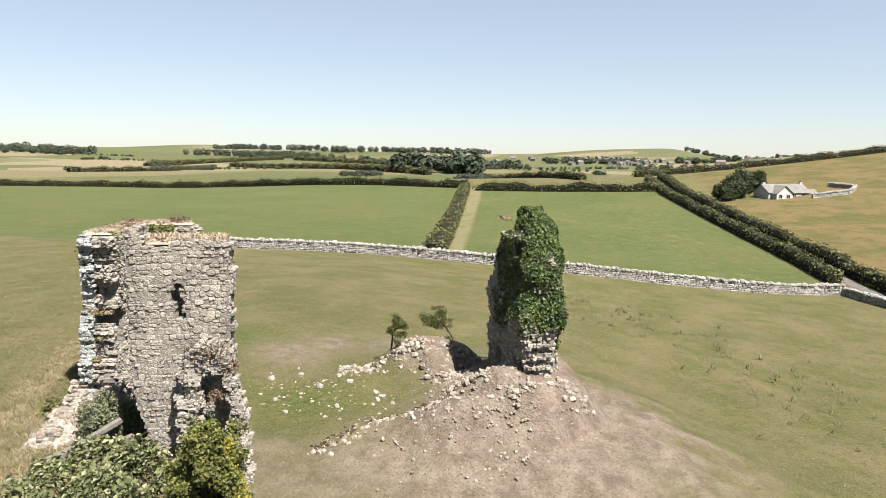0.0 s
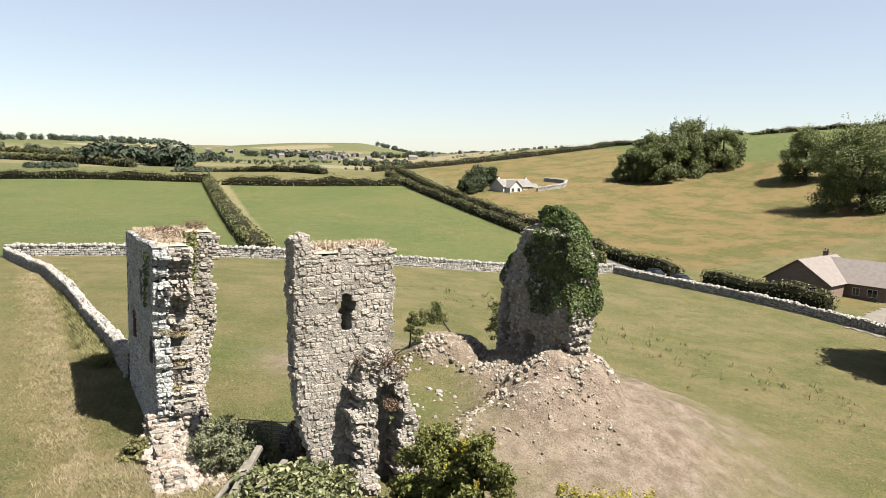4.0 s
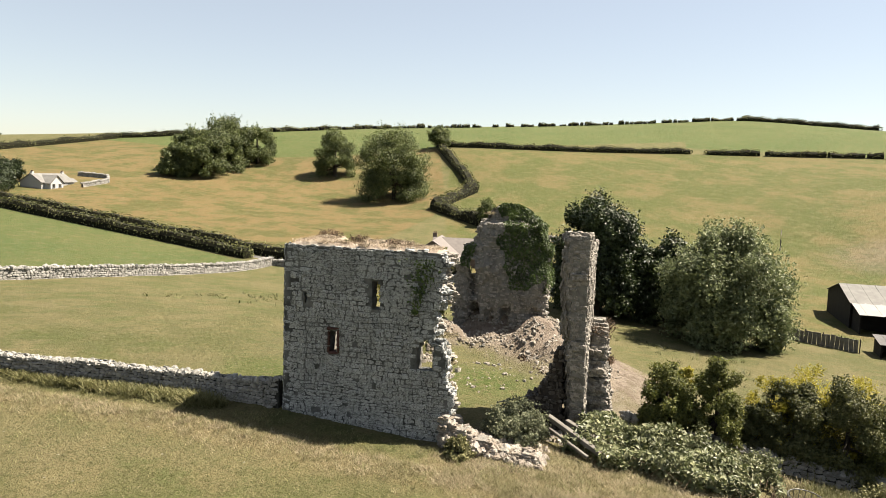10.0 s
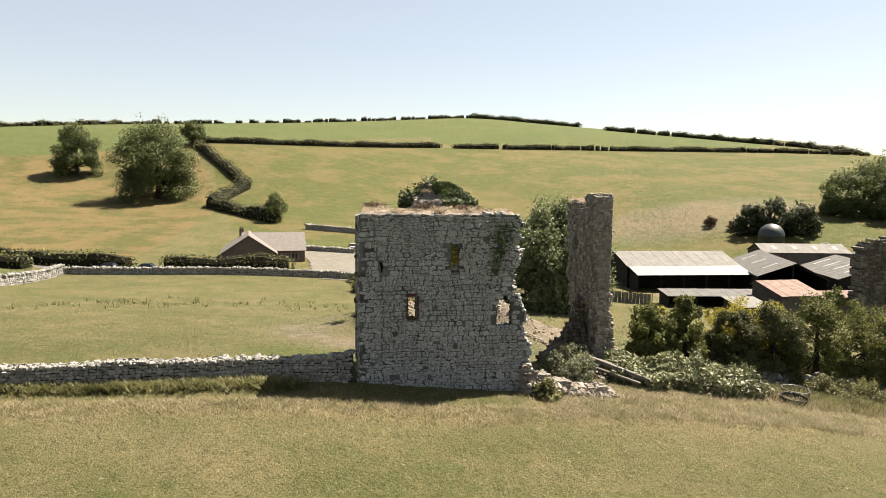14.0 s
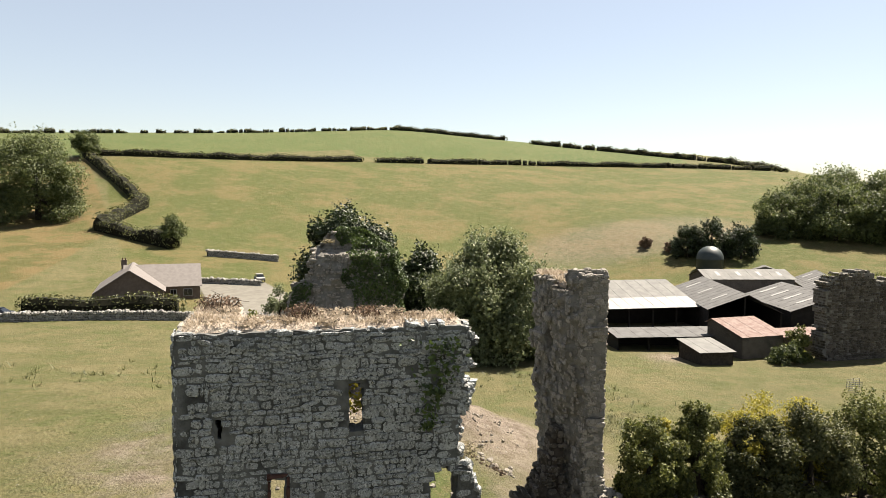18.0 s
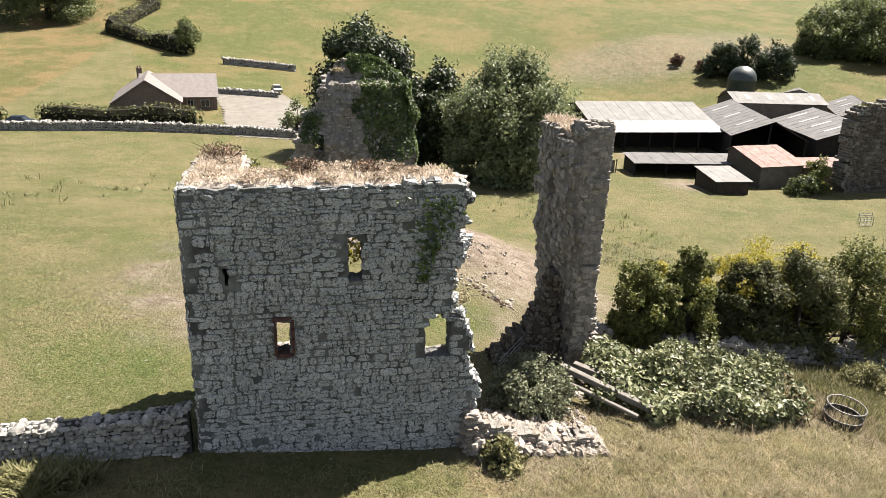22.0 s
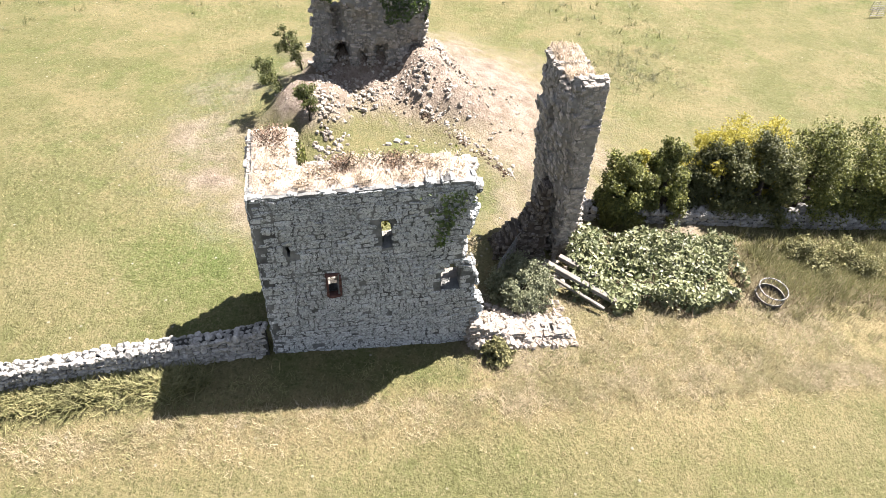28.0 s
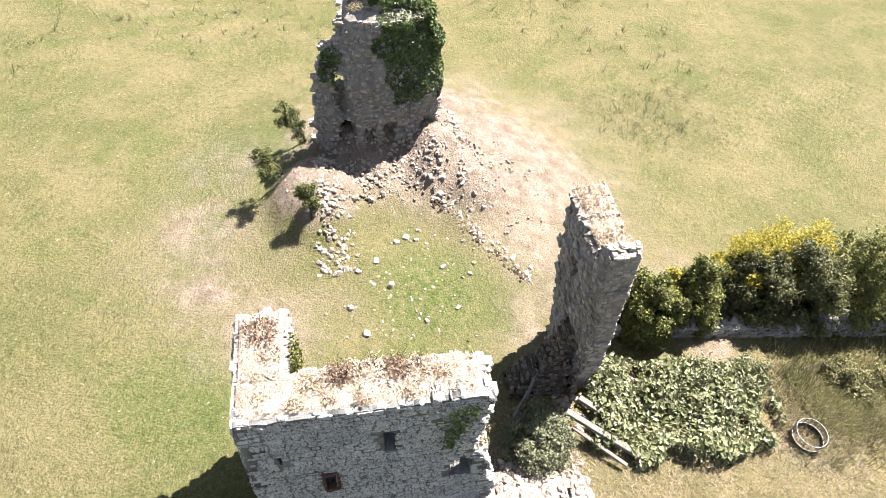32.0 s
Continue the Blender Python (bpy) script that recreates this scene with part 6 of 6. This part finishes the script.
heap("rubble", [(r4.uniform(3.0, 11.0), r4.uniform(21.3, 25.3), 0) for i in range(460)], 94, .2, "loose limestone rubble at the foot of the ivy wall")
heap("rubble", [(r4.normal(3.7, .7), r4.uniform(14.5, 21), 0) for i in range(190)], 95, .22, "line of broken footing stones")
heap("rubble", [(10.5 + 4.3 * t + r4.normal(0, .35), 20.5 - 7 * t + r4.normal(0, .35), 0) for t in r4.uniform(0, 1, 90)], 96, .2, "line of stones along the earth bank")
M_CLOD = simple("dark_earth", (0.07, 0.05, 0.033), (0.17, 0.12, 0.08), 2, .95, .1, grain=14, bump=.9, dist=.06)
heap("earth_clods", [(10.2 + 4.4 * t + r4.normal(0, .22), 20.0 - 6.5 * t + r4.normal(0, .22), -.03) for t in r4.uniform(0, 1, 200)], 196, .16, "dark broken edge of the earth bank", mats=(M_CLOD, None))
heap("rubble", [(r4.normal(13.5, 2.2), r4.normal(22.5, 2.8), 0) for i in range(420)], 97, .13, "pale stones strewn over bare earth")
for cu, cv, seed in ((12.2, 21.6, 197), (12.6, 24.6, 198), (11.6, 28.4, 199)):
    heap("rubble", [(r4.normal(cu, .35), r4.normal(cv, .7), 0) for i in range(46)], seed, .24, "pale outcrop of rubble breaking through the earth bank")
heap("rubble", [(r4.normal(8, 2.6), r4.normal(13.5, 2.8), 0) for i in range(120)], 98, .12, "small stones in the grass of the ruin")
heap("rubble", [(r4.uniform(14, 19), r4.uniform(3.2, 6.5), 0) for i in range(160)], 99, .22, "stones at the foot of the wall fragment")
big = [(8.0, 17.3), (8.6, 17.0), (9.2, 16.7), (7.4, 16.9), (8.9, 17.9), (11.4, 13.9), (6.7, 13.4), (8.4, 10.8), (5.7, 13.6), (10.7, 20.5), (6.2, 20.3), (7.0, 20.7), (9.9, 14.6), (4.3, 12.0), (12.2, 26.9), (12.6, 27.6), (11.9, 21.6), (10.3, 11.6), (5.0, 10.2), (7.7, 12.3), (13.2, 18.9), (6.0, 15.3)]
for i, (a, b) in enumerate(big):
    w = r4.uniform(.22, .5)
    x, y = cl(a, b)
    ob = new("fallen_stone", LIME_STONES[i % 10])
    ob.matrix_basis = pose(x, y, gz(x, y) - .06, -90 + r4.uniform(-25, 25), r4.uniform(-20, 20), r4.uniform(0, 360)) @ Matrix.Diagonal((w, w * r4.uniform(.4, .7), w * r4.uniform(.55, .95), 1))
    tagged(ob, "fallen block of pale limestone lying in the grass", "stone", "fallen stones")

# ---- grass and low growth ----


def grass_field(name, pts, seed, size, mat, label, spread=.14, per=14, lean=1.5, wide=.06):
    """Tufts of long grass: a few blades from each root."""
    r = np.random.default_rng(seed)
    pts = np.asarray(pts, float)
    c = np.repeat(pts, per, axis=0) + r.normal(0, spread, (len(pts) * per, 2))
    z = ground(c[:, 0], c[:, 1])
    s = Soup()
    blades(r, np.stack([c[:, 0], c[:, 1], z - .03], -1), size, s, lean, wide)
    return tagged(new(name, s.mesh(name, mat)), label, "grass", kind="stuff")


def castle_pts(n, fa, fb, r):
    out = []
    for i in range(n):
        out.append(cl(fa(r), fb(r)))
    return out


r5 = np.random.default_rng(17)
grass_field("green_grass", castle_pts(1500, lambda r: r.uniform(-45, 40), lambda r: -1.0 - abs(r.normal(0, 1.9)), r5), 211, .2, M_WEED, "olive green grass below the wall")
grass_field("dry_grass", castle_pts(2600, lambda r: r.uniform(-45, 40), lambda r: -3.0 - abs(r.normal(0, 1.1)), r5), 201, .2, M_STRAW, "long sun-bleached grass below the wall")
grass_field("dry_grass", castle_pts(2400, lambda r: r.uniform(10, 30), lambda r: r.uniform(-4.5, 2.5), r5), 202, .2, M_STRAW, "long bleached grass beside the ruin")
grass_field("green_grass", castle_pts(1500, lambda r: r.uniform(-45, -3), lambda r: -.75 - abs(r.normal(0, .5)), r5), 203, .5, M_WEED, "rough green grass along the wall foot")
grass_field("coarse_grass", castle_pts(3200, lambda r: r.uniform(28, 46), lambda r: r.normal(4.2, 1.3), r5), 204, .5, M_WEED, "tall coarse grass and rushes", .2, 14, .8, .05)
grass_field("dry_grass", castle_pts(2400, lambda r: r.uniform(26, 46), lambda r: r.normal(3.4, 1.6), r5), 214, .42, M_STRAW, "bleached stalks among the coarse grass", .2, 10, .9, .05)
grass_field("pasture_tufts", castle_pts(5200, lambda r: r.uniform(-40, 30), lambda r: r.uniform(-22, -4), r5), 205, .16, M_WEED, "short tufts in the grazed pasture", .25, 5)
grass_field("pasture_tufts", castle_pts(5200, lambda r: r.uniform(-18, 34), lambda r: r.uniform(3, 48), r5), 206, .14, M_WEED, "short tufts in the grazed enclosure", .25, 4)
grass_field("weed_clumps", [(x + r5.normal(0, 3.5), y + r5.normal(0, 3.5)) for x, y in resample([(-5, 88), (12, 78), (14, 68), (24, 58), (34, 45), (32, 30), (22, 20)], .45)], 207, .5, M_HEDGE, "line of thistles and docks across the pasture", .2, 9)

grass_field("weed_clumps", [(15 + r5.normal(0, 3.4), 24 + r5.normal(0, 2.8)) for i in range(330)], 208, .28, M_HEDGE, "patch of dark thistles in the pasture", .18, 9)
r6 = np.random.default_rng(23)
s = Soup()
n = 12500
a = r6.uniform(15.2, 26.5, n)
b = r6.uniform(0.6, 7.2, n)
ok = (np.hypot((a - 20.6) / 5.6, (b - 3.7) / 3.3) + np.array([1.1 * noise.noise(Vector((x * .5, y * .5, 11))) for x, y in zip(a, b)]) < 1.0) & (b > .4 + .9 * np.abs(np.sin(a * 1.3)) * .6) & (b < 7.3 - .12 * (a - 15)) & (a < 26.5 - .5 * np.abs(b - 3.4))
a, b = a[ok], b[ok]
hgt = np.array([0.35 + 1.0 * max(0, noise.noise(Vector((x * .5, y * .5, 4))) + .5) for x, y in zip(a, b)]) + .12 * np.maximum(b - 2, 0)
xy = np.array([cl(x, y) for x, y in zip(a, b)])
zz = ground(xy[:, 0], xy[:, 1]) + hgt * r6.uniform(.1, 1.1, len(a))
leaf_soup(r6, np.stack([xy[:, 0], xy[:, 1], zz], -1), np.tile((-.25, -.1, 1.0), (len(a), 1)), .3, .75, s)
bram = thing("bramble_patch", Matrix.Identity(4), "sprawling pale green bramble patch below the ruin", "bramble")
child("foliage", s.mesh("foliage", M_BRAMBLE), bram)
s = Soup()
for i in range(160):
    x, y = cl(r6.uniform(15.5, 26), r6.uniform(1, 6.5))
    z = gz(x, y)
    q = r6.normal(0, .6, 2)
    tube(s, [(x, y, z - .1), (x + q[0] * .5, y + q[1] * .5, z + .7), (x + q[0] * 1.4, y + q[1] * 1.4, z + .35)], [.02, .015, .008], 4)
child("stem", s.mesh("stem", M_RUSTPLANT), bram, "arching brown bramble stems", kind="stuff")

for a, b, h, rad, mt, lb in ((10.3, -1.1, .9, .75, M_WEED, "green weed clump growing at the wall foot"), (19.8, 4.6, 1.7, 1.3, M_BRAMBLE, "mounded bramble bush below the ruin"), (22.5, 5.4, 1.8, 1.4, M_BRAMBLE, "mounded bramble bush below the hawthorns"), (25.3, 5.6, 1.5, 1.3, M_BRAMBLE, "mounded bramble bush below the hawthorns"), (31.5, 4.9, 1.3, 1.6, M_WEED, "tussocky mound of coarse growth"), (34.5, 4.6, 1.3, 1.7, M_WEED, "tussocky mound of coarse growth")):
    tree("low_bush", *cl(a, b), h, rad, k, mt, lb, 2200, .17, 0.0, lumps=26, trunk=False, cat="bush")
    k += 1


M_SCRUB = leaf_mat("thorn_leaf", (0.09, 0.12, 0.03), (0.24, 0.26, 0.075), 0.6, 0.4, 0.6)


def sapling(x, y, h, lean, seed, label):
    """A bent young thorn: crooked stem, a few boughs drawn out by the wind, loose sprays of leaf."""
    r = np.random.default_rng(seed)
    ob = thing("sapling", pose(x, y, gz(x, y) - .05), label, "sapling", "thorn saplings on the mound")
    s, lf = Soup(), Soup()
    L = Vector((*lean, 0))
    stem = [Vector((0, 0, -.2)), L * .25 + Vector((.05, -.04, h * .35)), L * .6 + Vector((-.05, .06, h * .62)), L + Vector((0, 0, h * .8))]
    tube(s, stem, [.09, .07, .05, .025], 6)
    for i in range(16):
        p0 = stem[1 + i % 3].lerp(stem[min(3, 2 + i % 3)], r.uniform(0, 1))
        q = Vector(ball(r, 1)[0]) * h * .28 + L * .45 + Vector((0, 0, h * .16))
        p1 = p0 + q * .6 + Vector((0, 0, .05))
        p2 = p0 + q * 1.15
        bough = Soup()
        tube(bough, [p0, p1, p2], [.025, .016, .006], 4)
        child("bough", bough.mesh("bough", M_BARK, True), ob)
        for p, rad, n in ((p1, .26, 60), (p2, .3, 90)):
            o = ball(r, n)
            leaf_soup(r, np.array(p) + o * rad * r.uniform(.3, 1.2, (n, 1)) * (1, 1, .7), o + (0, 0, .4), .13, .9, lf)
    child("stem", s.mesh("stem", M_BARK, True), ob)
    child("leaves", lf.mesh("leaves", M_SCRUB), ob)


sapling(-11.3, 45.5, 1.9, (.25, .1), 501, "small hawthorn sapling on the mound")
sapling(-7.4, 48.85, 2.5, (-1.2, .2), 502, "wind-bent hawthorn sapling on the mound")
sapling(-2.7, 49.1, 3.2, (-1.2, .3), 503, "leaning thorn sapling beside the ivy wall")

# ---- yard, cars and small walls by the bungalow ----
s = Soup()
yard = [(53, 80), (57, 71), (66, 73), (80, 78), (90, 87), (87, 98), (79, 96), (70, 90), (62, 86)]
px = np.arange(50, 96, .75)
py = np.arange(68, 102, .75)
ids, vs, fs = {}, [], []


def in_poly(x, y, poly):
    c = False
    for i in range(len(poly)):
        (x0, y0), (x1, y1) = poly[i - 1], poly[i]
        if (y0 > y) != (y1 > y) and x < (x1 - x0) * (y - y0) / (y1 - y0) + x0:
            c = not c
    return c


for i, x in enumerate(px):
    for j, y in enumerate(py):
        if in_poly(x + .37, y + .37, yard):
            q = []
            for di, dj in ((0, 0), (1, 0), (1, 1), (0, 1)):
                key = (i + di, j + dj)
                if key not in ids:
                    ids[key] = len(vs)
                    X, Y = 50 + .75 * (i + di), 68 + .75 * (j + dj)
                    vs.append((X, Y, gz(X, Y) + .08))
                q.append(ids[key])
            fs.append(tuple(q))
s.add(vs, fs)
tagged(new("driveway", s.mesh("driveway", M_GRAVEL, True)), "pale gravel drive beside the bungalow", "driveway", kind="structure")
stone_wall("yard_wall", [(81.8, 98.0), (84.2, 92.2), (86.2, 86.7)], 1.0, .5, 46, "low stone wall round the drive", stone=(.4, .8), course=.3)
stone_wall("hill_wall", [(109.0, 109.1), (110.7, 101.8), (112.5, 93.2)], 1.3, .6, 47, "old drystone wall at the foot of the hill", stone=(.4, .8), course=.3)


def car(name, x, y, rot, paint, label):
    """A parked hatchback: body, glasshouse, panes, wheels, lamps."""
    ob = thing(name, pose(x, y, gz(x, y) + .09, 0, 0, rot), label, "car")
    prof = [(-2.05, .35), (-2.1, .75), (-1.75, .92), (-1.0, .98), (1.3, 1.0), (2.0, .85), (2.1, .5), (2.05, .3)]
    bm = bmesh.new()
    rings = []
    for yy, k0 in ((-.86, .93), (-.8, 1.0), (.8, 1.0), (.86, .93)):
        rings.append([bm.verts.new((px0, yy, .3 + (pz - .3) * k0)) for px0, pz in prof])
    for a, b in zip(rings, rings[1:]):
        for i in range(len(prof)):
            j = (i + 1) % len(prof)
            bm.faces.new((a[i], a[j], b[j], b[i]))
    bm.faces.new(rings[0])
    bm.faces.new(rings[-1][::-1])
    part("body", bm, paint, ob)
    bm = bmesh.new()
    top = [(-1.2, .97), (-.55, 1.42), (.95, 1.46), (1.75, .97)]
    rings = [[bm.verts.new((px0, yy * (1 if pz < 1 else .84), pz)) for px0, pz in top] for yy in (-.78, .78)]
    for i in range(3):
        bm.faces.new((rings[0][i], rings[0][i + 1], rings[1][i + 1], rings[1][i]))
    bm.faces.new(rings[0][::-1])
    bm.faces.new(rings[1])
    part("glasshouse", bm, M_GLASS, ob, "dark tinted windows")
    bm = bmesh.new()
    bmesh.ops.create_cube(bm, size=1, matrix=Matrix.Translation((.2, 0, 1.46)) @ Matrix.Diagonal((1.6, 1.32, .05, 1)))
    part("roof", bm, paint, ob)
    for wx in (-1.3, 1.3):
        for wy in (-.82, .82):
            s = Soup()
            tube(s, [(wx, wy - .1, .32), (wx, wy - .1, .32), (wx, wy + .1, .32), (wx, wy + .1, .32)], [.05, .32, .32, .05], 14)
            child("wheel", s.mesh("wheel", M_DARKWOOD, True), ob)
    for wy in (-.6, .6):
        bm = bmesh.new()
        bmesh.ops.create_cube(bm, size=1, matrix=Matrix.Translation((-2.06, wy, .72)) @ Matrix.Diagonal((.08, .34, .16, 1)))
        part("headlamp", bm, M_STEEL, ob)
    return ob


M_PAINT = simple("blue_grey_car_paint", (.06, .075, .1), (.075, .09, .12), .5, .25, .6, .3, 3, 0)
M_PAINT2 = simple("dark_car_paint", (.03, .035, .045), (.04, .045, .055), .5, .25, .6, .3, 3, 0)
car("car", 45.8, 110.5, 103, M_PAINT, "blue-grey hatchback parked behind the lane wall")
car("car", 44.2, 117.2, 103, M_PAINT2, "dark hatchback parked behind the lane wall")
car("car", 90.5, 88.5, 30, M_STEEL, "pale van parked at the edge of the drive")
tree("garden_shrub", 64, 74, 5.0, 2.6, k, M_ASH, "loose pale green shrub at the drive entrance", 2500, .35, 0.0, lumps=26, cat="bush")
k += 2
s = Soup()
tube(s, [(0, 0, -.3), (.05, 0, 2.5), (-.1, .05, 4.6), (.45, .1, 5.6)], [.2, .16, .13, .08], 7)
pole = thing("dead_tree", pose(152, 51, gz(152, 51)), "bare leaning dead trunk on the hill pasture", "tree")
child("trunk", s.mesh("trunk", M_GREYWOOD, True), pole)

# far tower of the castle
far = thing("ruined_tower_stump", pose(58.5, -9, 0, 0, 0, -68.75), "dark broken stump of a second castle tower", "ruin")


def far_inside(a, z):
    top = pw(a, (0, 2.6), (3, 3.6), (7, 3.8), (9, 2.5), (12, 2.6)) + wob(a, 3, .8)
    return z < top and a > .3 + wob(a, z, .8)


# The stump's stone carries the shade of its west side in its colour.
masonry(far, far_inside, 0, 12, -9.5, 4.6, 2.4, 18, cell=.4, course=(.25, .45), width=(.35, .9), sides=("front",), mat=M_SHADESTONE)
grass_cap(far, ((1, 11, .3, 2),), 3.2, 25, 20, .5, M_HAW, "wall_growth", "green growth on the wall head")
tree("elder_bush", 59, -6, 4.5, 2.2, k, M_HAW, "elder bush against the far tower", 1800, .4, 0.0, lumps=24, cat="bush")
tree("elder_bush", 55.5, -3.2, 2.6, 2.2, k + 1, M_TREE, "low dark bush by the sheds", 1500, .4, 0.0, lumps=22, cat="bush", trunk=False)
k += 2

# ---- skyline hedges and the far country ----
hedge("hedge", [(282, 307), (335, 268), (380, 229), (412, 185), (442, 134)], 2.0, 5, 301, "broken line of bushes along the hill crest", 1.0, 14, gap=.35, wild=.9)
hedge("hedge", [(200, 326), (240, 316), (282, 307)], 2.2, 5, 302, "hedge along the hill crest", 1.0, 14, gap=.2, wild=.8)
hedge("hedge", [(442, 134), (462, 95), (468, 60)], 3.0, 4, 303, "dark hedge on the hill crest", 1.0, 14, wild=.5)
hedge("hedge", [(440, 40), (425, -20), (392, -75), (352, -95)], 3.0, 4, 304, "dark hedge curving over the hill", 1.0, 14, gap=.08, wild=.5)

r7 = np.random.default_rng(77)


def far_wood(name, cx, cy, lx, ly, n, h, label, mat):
    s = Soup()
    for i in range(n):
        x, y = cx + r7.uniform(-lx, lx), cy + r7.uniform(-ly, ly)
        z = gz(x, y)
        hh = h * r7.uniform(.6, 1.25)
        q = ball(r7, 90)
        leaf_soup(r7, np.array((x, y, z + hh * .5)) + q * (hh * .55, hh * .55, hh * .5) * r7.uniform(.6, 1, (90, 1)), q + (0, 0, .4), hh * .3, .5, s)
    return tagged(new(name, s.mesh(name, mat)), label, "woodland", kind="stuff")


M_FAR = leaf_mat("distant_foliage", (.055, .085, .05), (.10, .13, .075), .8, .1, .02)
for cx, cy, lx, ly, n, h in ((-152, 590, 36, 18, 40, 15), (-190, 610, 20, 14, 12, 11), (-190, 900, 70, 30, 40, 11), (-700, 1300, 160, 50, 90, 12), (-330, 1150, 110, 40, 60, 12), (-520, 1900, 160, 60, 90, 14), (160, 1500, 60, 20, 40, 11), (330, 2300, 150, 30, 70, 13), (520, 2100, 120, 30, 60, 13), (-60, 1400, 90, 30, 50, 11), (-900, 1800, 220, 80, 110, 14), (60, 900, 40, 12, 24, 9), (-1100, 1100, 150, 60, 80, 13)):
    far_wood("far_wood", cx, cy, lx, ly, n, h, "distant wood among the far fields", M_FAR)
for i in range(34):
    y0 = r7.uniform(420, 1700)
    x0 = r7.uniform(-.95, .32) * y0
    ang = r7.choice([r7.normal(.1, .12), r7.normal(1.5, .15)])
    L = r7.uniform(90, 260)
    far_wood("far_hedge", x0, y0, L * abs(math.cos(ang)) * .5, 4 + L * abs(math.sin(ang)) * .5 * .12, int(L / 5), 3.6, "distant field hedge", M_FAR)
for i in range(46):
    y0 = r7.uniform(1250, 1600)
    x0 = r7.normal(-20, 110)
    w, d, h = r7.uniform(8, 16), r7.uniform(7, 9), r7.uniform(4, 6)
    ob = thing("far_house", pose(x0, y0, gz(x0, y0), 0, 0, r7.uniform(0, 180)), "pale house in the distant village", "house", "distant village")
    wl, rf = [], Soup()
    gable_house(wl, rf, -w / 2, w / 2, -d / 2, d / 2, -1, h, h + 3, "x")
    child("wall", walls_mesh("wall", wl, M_FIBRE), ob)
    child("roof", rf.mesh("roof", M_SLATE), ob)

# ---- the stones of the nearest faces, one by one ----
set_solos(west, *WEST_SOLOS, 61, WALL_STONES)
set_solos(pillar, *PILLAR_SOLOS, 62, LIME_STONES)
